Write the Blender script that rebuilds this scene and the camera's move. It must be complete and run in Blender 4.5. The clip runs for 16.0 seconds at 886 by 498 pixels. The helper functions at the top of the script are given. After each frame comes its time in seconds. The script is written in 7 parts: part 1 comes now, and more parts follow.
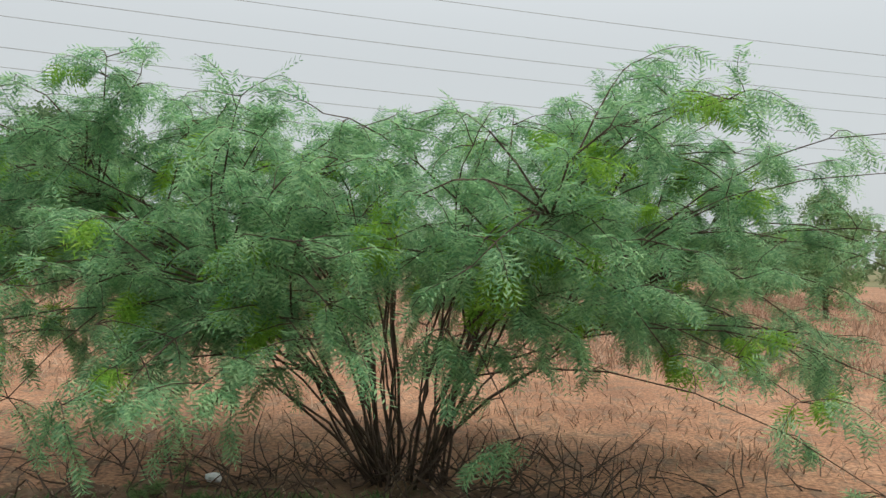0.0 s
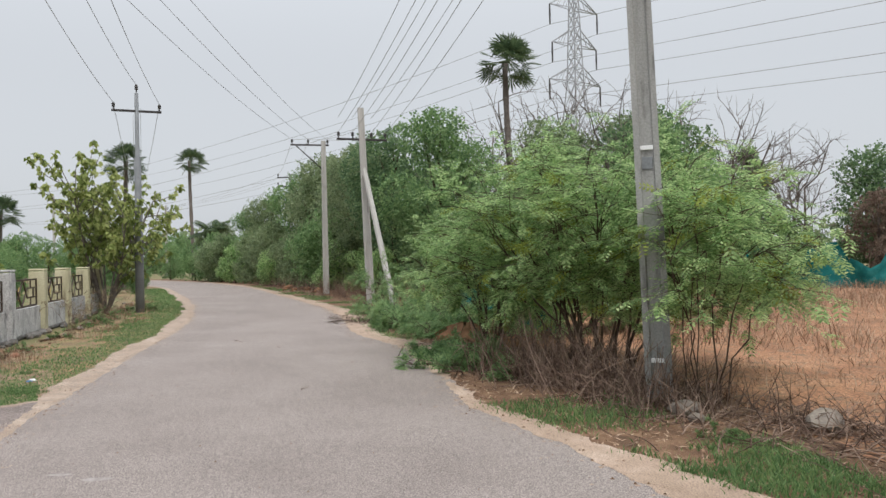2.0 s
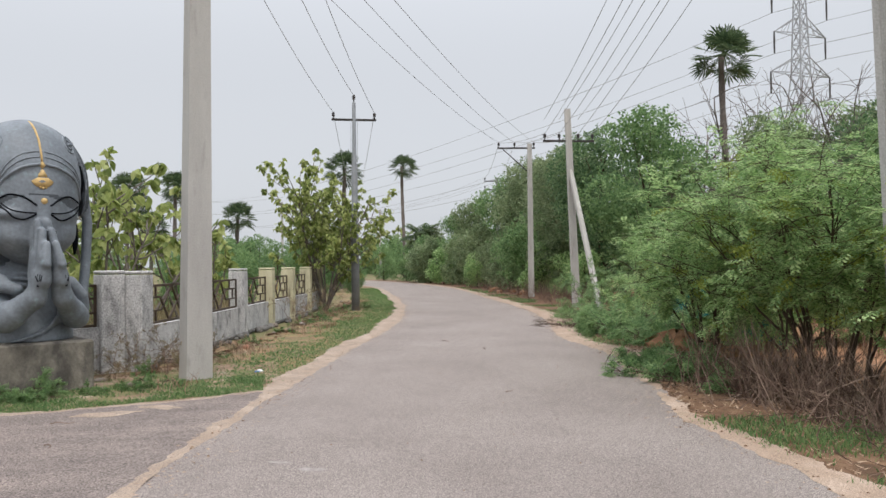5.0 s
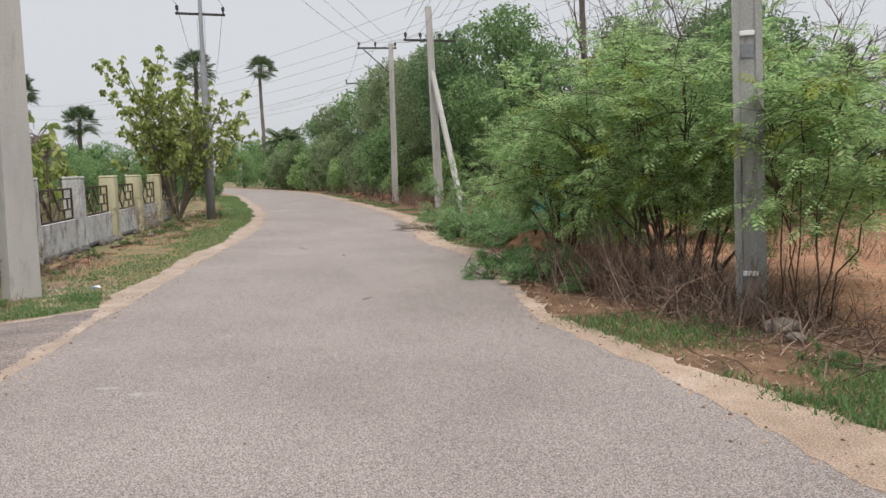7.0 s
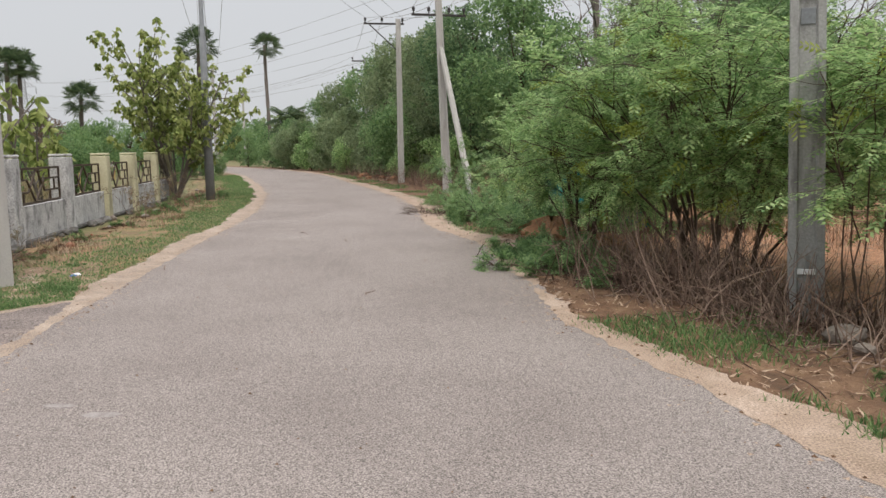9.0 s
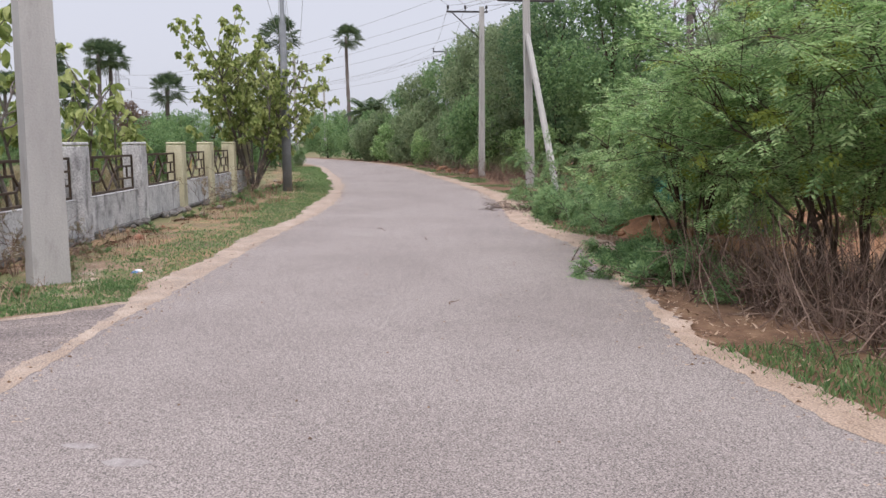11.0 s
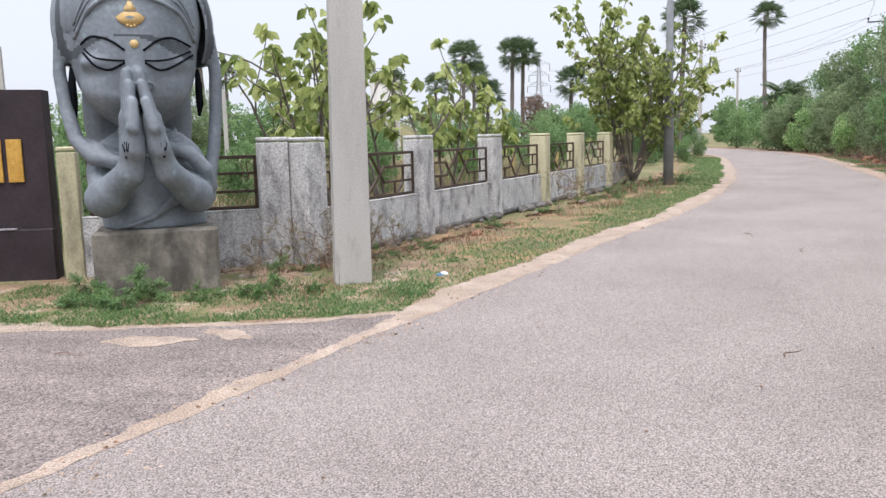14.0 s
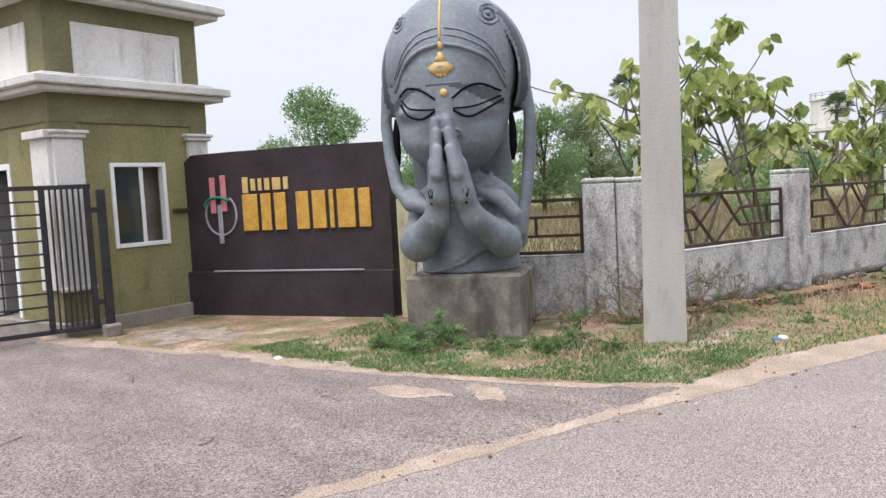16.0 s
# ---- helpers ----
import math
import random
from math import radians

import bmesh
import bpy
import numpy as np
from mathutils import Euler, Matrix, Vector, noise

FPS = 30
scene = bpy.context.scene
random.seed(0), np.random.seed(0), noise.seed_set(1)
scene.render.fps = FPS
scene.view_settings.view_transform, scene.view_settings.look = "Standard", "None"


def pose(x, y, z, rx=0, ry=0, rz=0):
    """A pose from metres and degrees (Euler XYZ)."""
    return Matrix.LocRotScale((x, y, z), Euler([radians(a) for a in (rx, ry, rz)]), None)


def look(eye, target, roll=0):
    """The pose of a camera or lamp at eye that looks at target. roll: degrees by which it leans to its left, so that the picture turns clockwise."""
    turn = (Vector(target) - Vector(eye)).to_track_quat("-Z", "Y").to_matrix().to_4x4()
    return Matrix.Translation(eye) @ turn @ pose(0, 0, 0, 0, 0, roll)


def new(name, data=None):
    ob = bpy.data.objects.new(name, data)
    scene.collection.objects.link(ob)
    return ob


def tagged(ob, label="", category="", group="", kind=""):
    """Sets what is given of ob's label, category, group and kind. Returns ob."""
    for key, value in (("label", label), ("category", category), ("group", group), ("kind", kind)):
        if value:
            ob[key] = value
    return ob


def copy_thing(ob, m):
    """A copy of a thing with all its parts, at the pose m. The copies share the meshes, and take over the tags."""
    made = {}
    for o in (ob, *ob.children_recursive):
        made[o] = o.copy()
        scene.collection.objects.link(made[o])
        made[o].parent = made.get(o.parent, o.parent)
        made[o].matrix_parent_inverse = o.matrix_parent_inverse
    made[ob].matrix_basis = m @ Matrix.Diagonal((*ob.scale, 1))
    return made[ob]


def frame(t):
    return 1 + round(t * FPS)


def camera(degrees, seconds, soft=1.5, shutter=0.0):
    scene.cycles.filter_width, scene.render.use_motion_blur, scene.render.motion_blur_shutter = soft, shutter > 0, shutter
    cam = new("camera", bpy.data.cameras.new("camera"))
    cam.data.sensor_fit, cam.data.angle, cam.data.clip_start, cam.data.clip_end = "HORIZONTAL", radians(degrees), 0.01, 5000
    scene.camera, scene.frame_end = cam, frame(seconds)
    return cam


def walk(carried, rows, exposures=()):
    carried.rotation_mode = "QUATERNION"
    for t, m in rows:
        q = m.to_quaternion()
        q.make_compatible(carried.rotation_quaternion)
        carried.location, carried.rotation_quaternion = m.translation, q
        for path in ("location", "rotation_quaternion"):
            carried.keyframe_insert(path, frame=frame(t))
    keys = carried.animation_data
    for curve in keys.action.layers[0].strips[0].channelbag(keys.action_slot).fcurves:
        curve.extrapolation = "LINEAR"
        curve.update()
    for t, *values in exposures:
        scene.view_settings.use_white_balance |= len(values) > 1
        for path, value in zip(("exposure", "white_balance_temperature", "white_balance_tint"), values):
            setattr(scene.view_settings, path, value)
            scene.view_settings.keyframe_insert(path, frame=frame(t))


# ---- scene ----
cam = camera(57.6, 16.0)
METRES, EYE, TILT, LEAN, TURN = 6.696, 1.5, 0.0, -1.1, 0.0
ROWS = [
    (0.0, 0.0, 0.0, 0.0, -0.0, 0.52, -0.48),
    (0.5, -0.0175, 0.0075, 0.0029, 24.55, 0.86, 0.36),
    (1.0, -0.0228, 0.0082, 0.0036, 43.86, 1.23, 0.72),
    (1.5, -0.0291, 0.004, 0.0069, 57.57, 1.31, 1.21),
    (2.0, -0.0324, -0.0201, 0.0099, 63.51, 1.54, 1.74),
    (2.5, -0.0405, -0.0326, 0.0104, 68.35, 1.99, 1.62),
    (3.0, -0.0512, -0.0369, 0.0085, 73.45, 1.93, 1.18),
    (3.5, -0.0528, -0.0406, 0.0085, 78.51, 2.02, 0.74),
    (6.0, -0.0737, 0.0197, 0.0063, 76.55, 1.96, 1.78),
    (6.5, -0.0876, 0.0293, 0.0011, 71.37, -2.37, 1.98),
    (7.0, -0.1193, 0.0249, 0.0036, 68.54, -4.83, 1.83),
    (7.5, -0.1537, 0.0314, 0.0009, 68.39, -5.8, 1.9),
    (8.0, -0.1932, 0.0538, 0.0028, 68.66, -5.85, 1.89),
    (8.5, -0.216, 0.0634, 0.0025, 69.05, -6.02, 1.63),
    (9.0, -0.2504, 0.0668, 0.0053, 68.97, -6.18, 1.29),
    (11.5, -0.4545, 0.1132, 0.0028, 78.88, -6.38, 0.86),
    (12.0, -0.5019, 0.1294, 0.0057, 84.96, -5.54, 2.11),
    (12.5, -0.5437, 0.1456, 0.0074, 86.18, -5.79, 2.65),
    (13.0, -0.5703, 0.171, 0.0048, 89.62, -5.57, 3.17),
    (13.5, -0.6016, 0.2172, 0.0017, 98.55, -6.31, 0.32),
    (14.0, -0.6355, 0.2473, 0.0021, 103.03, -6.73, 1.2),
    (14.5, -0.68, 0.274, 0.0058, 109.75, -6.61, 1.91),
    (15.0, -0.7217, 0.309, 0.0046, 125.59, -5.36, 2.89),
    (15.5, -0.7595, 0.3381, 0.0067, 132.75, -3.52, 2.8),
    (16.0, -0.8072, 0.3543, 0.0076, 133.11, -3.3, 2.35),
]
walk(cam, [(t, pose(0, 0, EYE, TILT, LEAN, TURN) @ pose(METRES * x, METRES * y, METRES * z, 90 + pitch, roll, yaw)) for t, x, y, z, yaw, pitch, roll in ROWS],
     exposures=[(0.0, 0.02, 6750, 6), (1.0, 0.02, 6700, 8), (3.5, 0.1, 6600, 10), (6.0, 0.1, 6700, 11), (9.0, 0.02, 6850, 11), (11.5, 0.2, 6350, 18), (12.0, 0.24, 6450, 17), (13.0, 0.3, 6420, 17), (14.0, 0.52, 6350, 14), (14.5, 0.54, 6350, 14), (15.0, 0.3, 6400, 14), (15.5, 0.42, 6480, 14), (16.0, 0.48, 6480, 13)])

# ---- world, sun ----
world = bpy.data.worlds.new("world")
scene.world = world
world.use_nodes = True
wn, wl = world.node_tree.nodes, world.node_tree.links
SUN_EL, SUN_AZ = radians(66), radians(98)          # azimuth from +y towards +x
sky = wn.new("ShaderNodeTexSky")
sky.sky_type, sky.sun_disc = "NISHITA", False
sky.sun_elevation, sky.sun_rotation = SUN_EL, SUN_AZ
sky.dust_density, sky.air_density, sky.ozone_density = 4.0, 1.0, 1.0
sat = wn.new("ShaderNodeHueSaturation")
sat.inputs["Saturation"].default_value = 0.45
sat.inputs["Value"].default_value = 0.1
veil_mix = wn.new("ShaderNodeMix")
veil_mix.data_type = "RGBA"
veil_mix.inputs[0].default_value = 0.75
veil_mix.inputs[7].default_value = (0.72, 0.765, 0.83, 1)
bg = wn["Background"]
# an overcast sky is brighter overhead than at the horizon
up_dir = wn.new("ShaderNodeTexCoord")
up_sep = wn.new("ShaderNodeSeparateXYZ")
up_map = wn.new("ShaderNodeMapRange")
up_map.interpolation_type = "SMOOTHSTEP"
up_map.inputs["From Min"].default_value, up_map.inputs["From Max"].default_value = 0.2, 0.95
up_map.inputs["To Min"].default_value, up_map.inputs["To Max"].default_value = 1.0, 2.6
wl.new(up_dir.outputs["Generated"], up_sep.inputs[0])
wl.new(up_sep.outputs["Z"], up_map.inputs["Value"])
wl.new(up_map.outputs[0], bg.inputs["Strength"])
wl.new(sky.outputs[0], sat.inputs["Color"])
wl.new(sat.outputs[0], veil_mix.inputs[6])
wl.new(veil_mix.outputs[2], bg.inputs["Color"])

sun = new("sun", bpy.data.lights.new("sun", "SUN"))
sun.data.energy, sun.data.angle, sun.data.color = 1.4, radians(14), (1.0, 0.96, 0.91)
sun.matrix_world = look((20 * math.sin(SUN_AZ), 20 * math.cos(SUN_AZ), 20 * math.tan(SUN_EL)), (0, 0, 0))


# ---- materials ----
def material(name, stops, scale=3.0, detail=6.0, rough=0.8, bump=0.2, bump_scale=40.0, metal=0.0, spots=None, leafy=0.0, island=0.0, stretch=(1, 1, 1), spec=0.3, grain_mix=0.35, grain_range=(0.0, 1.0)):
    """Noise through a ramp of colours, a second finer noise for grain and relief."""
    m = bpy.data.materials.new(name)
    m.use_nodes = True
    n, l = m.node_tree.nodes, m.node_tree.links
    b = n["Principled BSDF"]
    b.inputs["Roughness"].default_value = rough
    b.inputs["Metallic"].default_value = metal
    b.inputs["Specular IOR Level"].default_value = spec
    geo = n.new("ShaderNodeNewGeometry")
    mp = n.new("ShaderNodeMapping")
    mp.inputs["Scale"].default_value = stretch
    l.new(geo.outputs["Position"], mp.inputs["Vector"])
    big = n.new("ShaderNodeTexNoise")
    big.inputs["Scale"].default_value, big.inputs["Detail"].default_value, big.inputs["Roughness"].default_value = scale, detail, 0.62
    l.new(mp.outputs[0], big.inputs["Vector"])
    fac = big.outputs["Fac"]
    if island:
        mix = n.new("ShaderNodeMath")
        mix.operation = "MULTIPLY_ADD"
        mix.inputs[1].default_value = island
        mix.use_clamp = True
        sub = n.new("ShaderNodeMath")
        sub.operation = "SUBTRACT"
        sub.inputs[1].default_value = 0.5
        l.new(geo.outputs["Random Per Island"], sub.inputs[0])
        l.new(sub.outputs[0], mix.inputs[0])
        l.new(fac, mix.inputs[2])
        fac = mix.outputs[0]
    ramp = n.new("ShaderNodeValToRGB")
    e = ramp.color_ramp.elements
    e[0].position, e[0].color = stops[0][0], (*stops[0][1], 1)
    e[1].position, e[1].color = stops[-1][0], (*stops[-1][1], 1)
    for p, c in stops[1:-1]:
        e.new(p).color = (*c, 1)
    l.new(fac, ramp.inputs["Fac"])
    col = ramp.outputs["Color"]
    fine = n.new("ShaderNodeTexNoise")
    fine.inputs["Scale"].default_value, fine.inputs["Detail"].default_value = bump_scale, 5.0
    l.new(geo.outputs["Position"], fine.inputs["Vector"])
    if spots:
        (lo, hi), sc, colour, amount = spots
        sp = n.new("ShaderNodeTexNoise")
        sp.inputs["Scale"].default_value, sp.inputs["Detail"].default_value = sc, 8.0
        l.new(mp.outputs[0], sp.inputs["Vector"])
        mr = n.new("ShaderNodeMapRange")
        mr.inputs["From Min"].default_value, mr.inputs["From Max"].default_value = lo, hi
        mr.inputs["To Max"].default_value = amount
        l.new(sp.outputs["Fac"], mr.inputs["Value"])
        mx = n.new("ShaderNodeMix")
        mx.data_type = "RGBA"
        l.new(mr.outputs[0], mx.inputs[0])
        l.new(col, mx.inputs[6])
        mx.inputs[7].default_value = (*colour, 1)
        col = mx.outputs[2]
    grain = n.new("ShaderNodeMix")
    grain.data_type, grain.blend_type = "RGBA", "OVERLAY"
    grain.inputs[0].default_value = grain_mix
    gr_ = n.new("ShaderNodeMapRange")
    gr_.inputs["From Min"].default_value, gr_.inputs["From Max"].default_value = grain_range
    l.new(fine.outputs["Fac"], gr_.inputs["Value"])
    l.new(col, grain.inputs[6])
    l.new(gr_.outputs[0], grain.inputs[7])
    col = grain.outputs[2]
    l.new(col, b.inputs["Base Color"])
    if bump:
        bp_ = n.new("ShaderNodeBump")
        bp_.inputs["Strength"].default_value, bp_.inputs["Distance"].default_value = bump, 0.02
        l.new(fine.outputs["Fac"], bp_.inputs["Height"])
        l.new(bp_.outputs[0], b.inputs["Normal"])
    if leafy:
        tr = n.new("ShaderNodeBsdfTranslucent")
        l.new(col, tr.inputs["Color"])
        ms = n.new("ShaderNodeMixShader")
        ms.inputs[0].default_value = leafy
        l.new(b.outputs[0], ms.inputs[1])
        l.new(tr.outputs[0], ms.inputs[2])
        l.new(ms.outputs[0], n["Material Output"].inputs["Surface"])
    return m


def leaf_mat(name, dark, mid, light, scale=0.9, island=0.7):
    return material(name, [(0.25, dark), (0.5, mid), (0.78, light)], scale=scale, detail=3, rough=0.55, bump=0, leafy=0.54, island=island)


ASPHALT = material("worn_asphalt", [(0.3, (0.19, 0.16, 0.146)), (0.5, (0.226, 0.193, 0.177)), (0.72, (0.262, 0.226, 0.207))], scale=0.45, detail=12, rough=0.88, bump=0.4, bump_scale=120,
                   spots=((0.58, 0.7), 85, (0.4, 0.362, 0.33), 0.5), grain_mix=0.64, grain_range=(0.35, 0.65))
ASPHALT_DRIVE = material("dusty_asphalt", [(0.3, (0.142, 0.116, 0.107)), (0.48, (0.182, 0.15, 0.137)), (0.6, (0.215, 0.178, 0.16)), (0.7, (0.265, 0.218, 0.187)), (0.8, (0.3, 0.248, 0.21))], scale=1.3, detail=14, rough=0.9, bump=0.6, bump_scale=85,
                         spots=((0.57, 0.67), 60, (0.36, 0.31, 0.275), 0.5), stretch=(1.6, 0.7, 1), grain_mix=0.65, grain_range=(0.35, 0.65))
SAND = material("sandy_shoulder", [(0.3, (0.24, 0.172, 0.126)), (0.52, (0.345, 0.256, 0.195)), (0.72, (0.44, 0.343, 0.275))], scale=1.6, detail=10, rough=0.95, bump=0.35, bump_scale=80,
                spots=((0.5, 0.66), 6, (0.27, 0.2, 0.145), 0.6), grain_mix=0.5, grain_range=(0.3, 0.7))
SAND_PALE = material("pale_dust", [(0.3, (0.24, 0.18, 0.137)), (0.52, (0.33, 0.257, 0.202)), (0.72, (0.41, 0.33, 0.267))], scale=1.9, detail=10, rough=0.95, bump=0.35, bump_scale=80,
                     spots=((0.5, 0.66), 6, (0.25, 0.2, 0.165), 0.6), grain_mix=0.5, grain_range=(0.3, 0.7))
PATCH = material("pale_patch", [(0.35, (0.235, 0.205, 0.193)), (0.65, (0.33, 0.298, 0.28))], scale=14, rough=0.9, bump=0.5, bump_scale=95, grain_mix=0.5)
CEMENT = material("broken_cement", [(0.35, (0.18, 0.135, 0.098)), (0.52, (0.28, 0.235, 0.198)), (0.68, (0.35, 0.31, 0.275))], scale=4.5, detail=10, rough=0.92, bump=0.5, bump_scale=60, grain_mix=0.5, grain_range=(0.3, 0.7))
FORECOURT = material("dry_forecourt_soil", [(0.3, (0.155, 0.102, 0.064)), (0.5, (0.26, 0.178, 0.116)), (0.68, (0.4, 0.315, 0.245))], scale=1.9, detail=9, rough=0.95, bump=0.6, bump_scale=45,
                     spots=((0.48, 0.6), 2.2, (0.11, 0.135, 0.045), 0.75), grain_mix=0.5, grain_range=(0.3, 0.7))
VERGE = material("verge_soil", [(0.3, (0.1, 0.077, 0.045)), (0.45, (0.185, 0.132, 0.078)), (0.58, (0.27, 0.168, 0.092)), (0.7, (0.34, 0.245, 0.155))], scale=1.3, detail=10, rough=0.95, bump=0.8, bump_scale=38,
                 spots=((0.5, 0.58), 4.2, (0.13, 0.155, 0.06), 0.65), grain_mix=0.6, grain_range=(0.3, 0.7))
RED_SOIL = material("red_soil", [(0.28, (0.18, 0.088, 0.048)), (0.5, (0.29, 0.148, 0.082)), (0.72, (0.39, 0.222, 0.132))], scale=0.8, rough=0.95, bump=0.8, bump_scale=30,
                    spots=((0.52, 0.64), 4.5, (0.17, 0.115, 0.075), 0.8), grain_mix=0.6, grain_range=(0.3, 0.7))
LITTER = material("leaf_litter", [(0.3, (0.075, 0.045, 0.028)), (0.5, (0.15, 0.085, 0.05)), (0.7, (0.24, 0.15, 0.09))], scale=3.5, rough=0.95, bump=0.9, bump_scale=50)
SCRUB = material("scrub_field", [(0.3, (0.09, 0.1, 0.04)), (0.5, (0.15, 0.14, 0.065)), (0.7, (0.25, 0.19, 0.1))], scale=0.35, rough=0.95, bump=0.8, bump_scale=12)
CONCRETE = material("weathered_plaster", [(0.3, (0.34, 0.335, 0.33)), (0.48, (0.47, 0.462, 0.455)), (0.7, (0.58, 0.572, 0.562))], scale=2.6, detail=12, rough=0.92, bump=0.5, bump_scale=42,
                    spots=((0.5, 0.68), 7.0, (0.16, 0.155, 0.155), 0.75), stretch=(1, 1, 0.5), grain_mix=0.4, grain_range=(0.28, 0.72))
# dark grey of the wall plinth and of most footing stones
FOOT_GREY = material("dark_wall_foot", [(0.3, (0.075, 0.07, 0.064)), (0.5, (0.125, 0.118, 0.11)), (0.7, (0.22, 0.21, 0.198))], scale=5, detail=9, rough=0.95, bump=0.7, bump_scale=30)
STATUE_GOLD = material("tan_gold_paint", [(0.3, (0.46, 0.3, 0.11)), (0.7, (0.6, 0.43, 0.2))], scale=8, rough=0.55, bump=0.1)
CREAM = material("cream_wall_paint", [(0.3, (0.36, 0.33, 0.22)), (0.5, (0.5, 0.46, 0.31)), (0.7, (0.58, 0.54, 0.38))], scale=2.2, rough=0.9, bump=0.25, bump_scale=35,
                 spots=((0.56, 0.68), 4.0, (0.2, 0.18, 0.13), 0.6), stretch=(1, 1, 0.35))
PEDESTAL = material("stained_concrete", [(0.3, (0.1, 0.09, 0.075)), (0.5, (0.2, 0.18, 0.15)), (0.7, (0.31, 0.28, 0.235))], scale=2.8, rough=0.92, bump=0.6, bump_scale=30,
                    spots=((0.44, 0.62), 4.5, (0.06, 0.055, 0.05), 0.8), stretch=(1, 1, 0.6), grain_mix=0.25)
POLE = material("pole_concrete", [(0.3, (0.36, 0.345, 0.325)), (0.5, (0.43, 0.415, 0.39)), (0.7, (0.49, 0.47, 0.445))], scale=1.4, rough=0.88, bump=0.25, bump_scale=50,
                spots=((0.6, 0.68), 6.0, (0.29, 0.27, 0.25), 0.5), stretch=(1, 1, 0.25), grain_mix=0.12)
POLE_DARK = material("aged_pole_concrete", [(0.3, (0.225, 0.222, 0.212)), (0.5, (0.31, 0.308, 0.296)), (0.7, (0.4, 0.397, 0.382))], scale=1.6, rough=0.9, bump=0.4, bump_scale=50,
                     spots=((0.57, 0.66), 7.0, (0.11, 0.105, 0.1), 0.7), stretch=(1, 1, 0.2))
STEEL_GREY = material("grey_painted_steel", [(0.3, (0.16, 0.17, 0.18)), (0.7, (0.24, 0.25, 0.26))], scale=3, rough=0.55, bump=0.1)
GALV = material("galvanised_steel", [(0.3, (0.30, 0.31, 0.33)), (0.7, (0.42, 0.43, 0.45))], scale=2, rough=0.5, metal=0.3, bump=0)
IRON = material("dark_iron", [(0.3, (0.03, 0.028, 0.028)), (0.7, (0.06, 0.052, 0.048))], scale=5, rough=0.5, bump=0.1)
BRONZE = material("brown_painted_iron", [(0.3, (0.035, 0.024, 0.018)), (0.7, (0.085, 0.055, 0.035))], scale=5, rough=0.5, bump=0.1)
GATE_BLACK = material("black_gate_paint", [(0.3, (0.018, 0.018, 0.02)), (0.7, (0.04, 0.04, 0.043))], scale=5, rough=0.45, bump=0.05)
WIRE = material("wire_aluminium", [(0.3, (0.22, 0.225, 0.23)), (0.7, (0.3, 0.3, 0.31))], scale=1, rough=0.5, bump=0)
SIGN_PURPLE = material("sign_dark_paint", [(0.3, (0.026, 0.018, 0.021)), (0.5, (0.036, 0.026, 0.03)), (0.75, (0.05, 0.037, 0.042))], scale=1.8, rough=0.75, bump=0.25, bump_scale=22)
GOLD = material("ochre_letter_paint", [(0.3, (0.42, 0.22, 0.035)), (0.7, (0.6, 0.36, 0.08))], scale=8, rough=0.6, bump=0.1)
GOLD_PALE = material("pale_gold_paint", [(0.3, (0.5, 0.34, 0.12)), (0.7, (0.62, 0.45, 0.2))], scale=8, rough=0.6, bump=0.1)
PINK = material("pink_emblem_paint", [(0.3, (0.5, 0.16, 0.17)), (0.7, (0.62, 0.25, 0.25))], scale=8, rough=0.6, bump=0)
TEAL_PAINT = material("green_emblem_paint", [(0.3, (0.01, 0.15, 0.10)), (0.7, (0.02, 0.22, 0.15))], scale=8, rough=0.6, bump=0)
GREY_LINE = material("grey_line_paint", [(0.3, (0.24, 0.23, 0.25)), (0.7, (0.38, 0.37, 0.4))], scale=8, rough=0.6, bump=0)
OLIVE = material("olive_wall_paint", [(0.3, (0.18, 0.166, 0.078)), (0.5, (0.225, 0.207, 0.1)), (0.72, (0.27, 0.25, 0.125))], scale=1.6, rough=0.85, bump=0.35, bump_scale=28,
                 spots=((0.6, 0.7), 4, (0.12, 0.105, 0.045), 0.45), stretch=(1, 1, 0.5))
OLIVE_DARK = material("dark_olive_paint", [(0.3, (0.13, 0.122, 0.068)), (0.5, (0.17, 0.156, 0.085)), (0.72, (0.21, 0.195, 0.11))], scale=1.6, rough=0.85, bump=0.35, bump_scale=28)
OFFWHITE = material("offwhite_paint", [(0.3, (0.54, 0.515, 0.49)), (0.5, (0.63, 0.61, 0.585)), (0.72, (0.7, 0.68, 0.655))], scale=1.5, rough=0.8, bump=0.2, bump_scale=30,
                    spots=((0.58, 0.68), 4, (0.36, 0.33, 0.29), 0.5), stretch=(1, 1, 0.3))
PLINTH = material("plinth_cement", [(0.3, (0.2, 0.18, 0.15)), (0.7, (0.32, 0.29, 0.25))], scale=3, rough=0.9, bump=0.4)
UPVC = material("white_window_frame", [(0.3, (0.7, 0.7, 0.7)), (0.7, (0.78, 0.78, 0.77))], scale=3, rough=0.4, bump=0)
INSIDE = material("dim_interior_wall", [(0.3, (0.2, 0.19, 0.18)), (0.7, (0.27, 0.255, 0.245))], scale=2, rough=0.9, bump=0.05)
STATUE = material("grey_statue_paint", [(0.3, (0.125, 0.143, 0.163)), (0.5, (0.165, 0.187, 0.21)), (0.72, (0.215, 0.241, 0.267))], scale=2.0, rough=0.55, bump=0.15, bump_scale=26,
                  spots=((0.62, 0.72), 7, (0.25, 0.34, 0.35), 0.55), spec=0.4)
STATUE_DARK = material("dark_statue_line", [(0.3, (0.006, 0.007, 0.009)), (0.7, (0.012, 0.013, 0.016))], scale=6, rough=0.95, bump=0, spec=0.02)
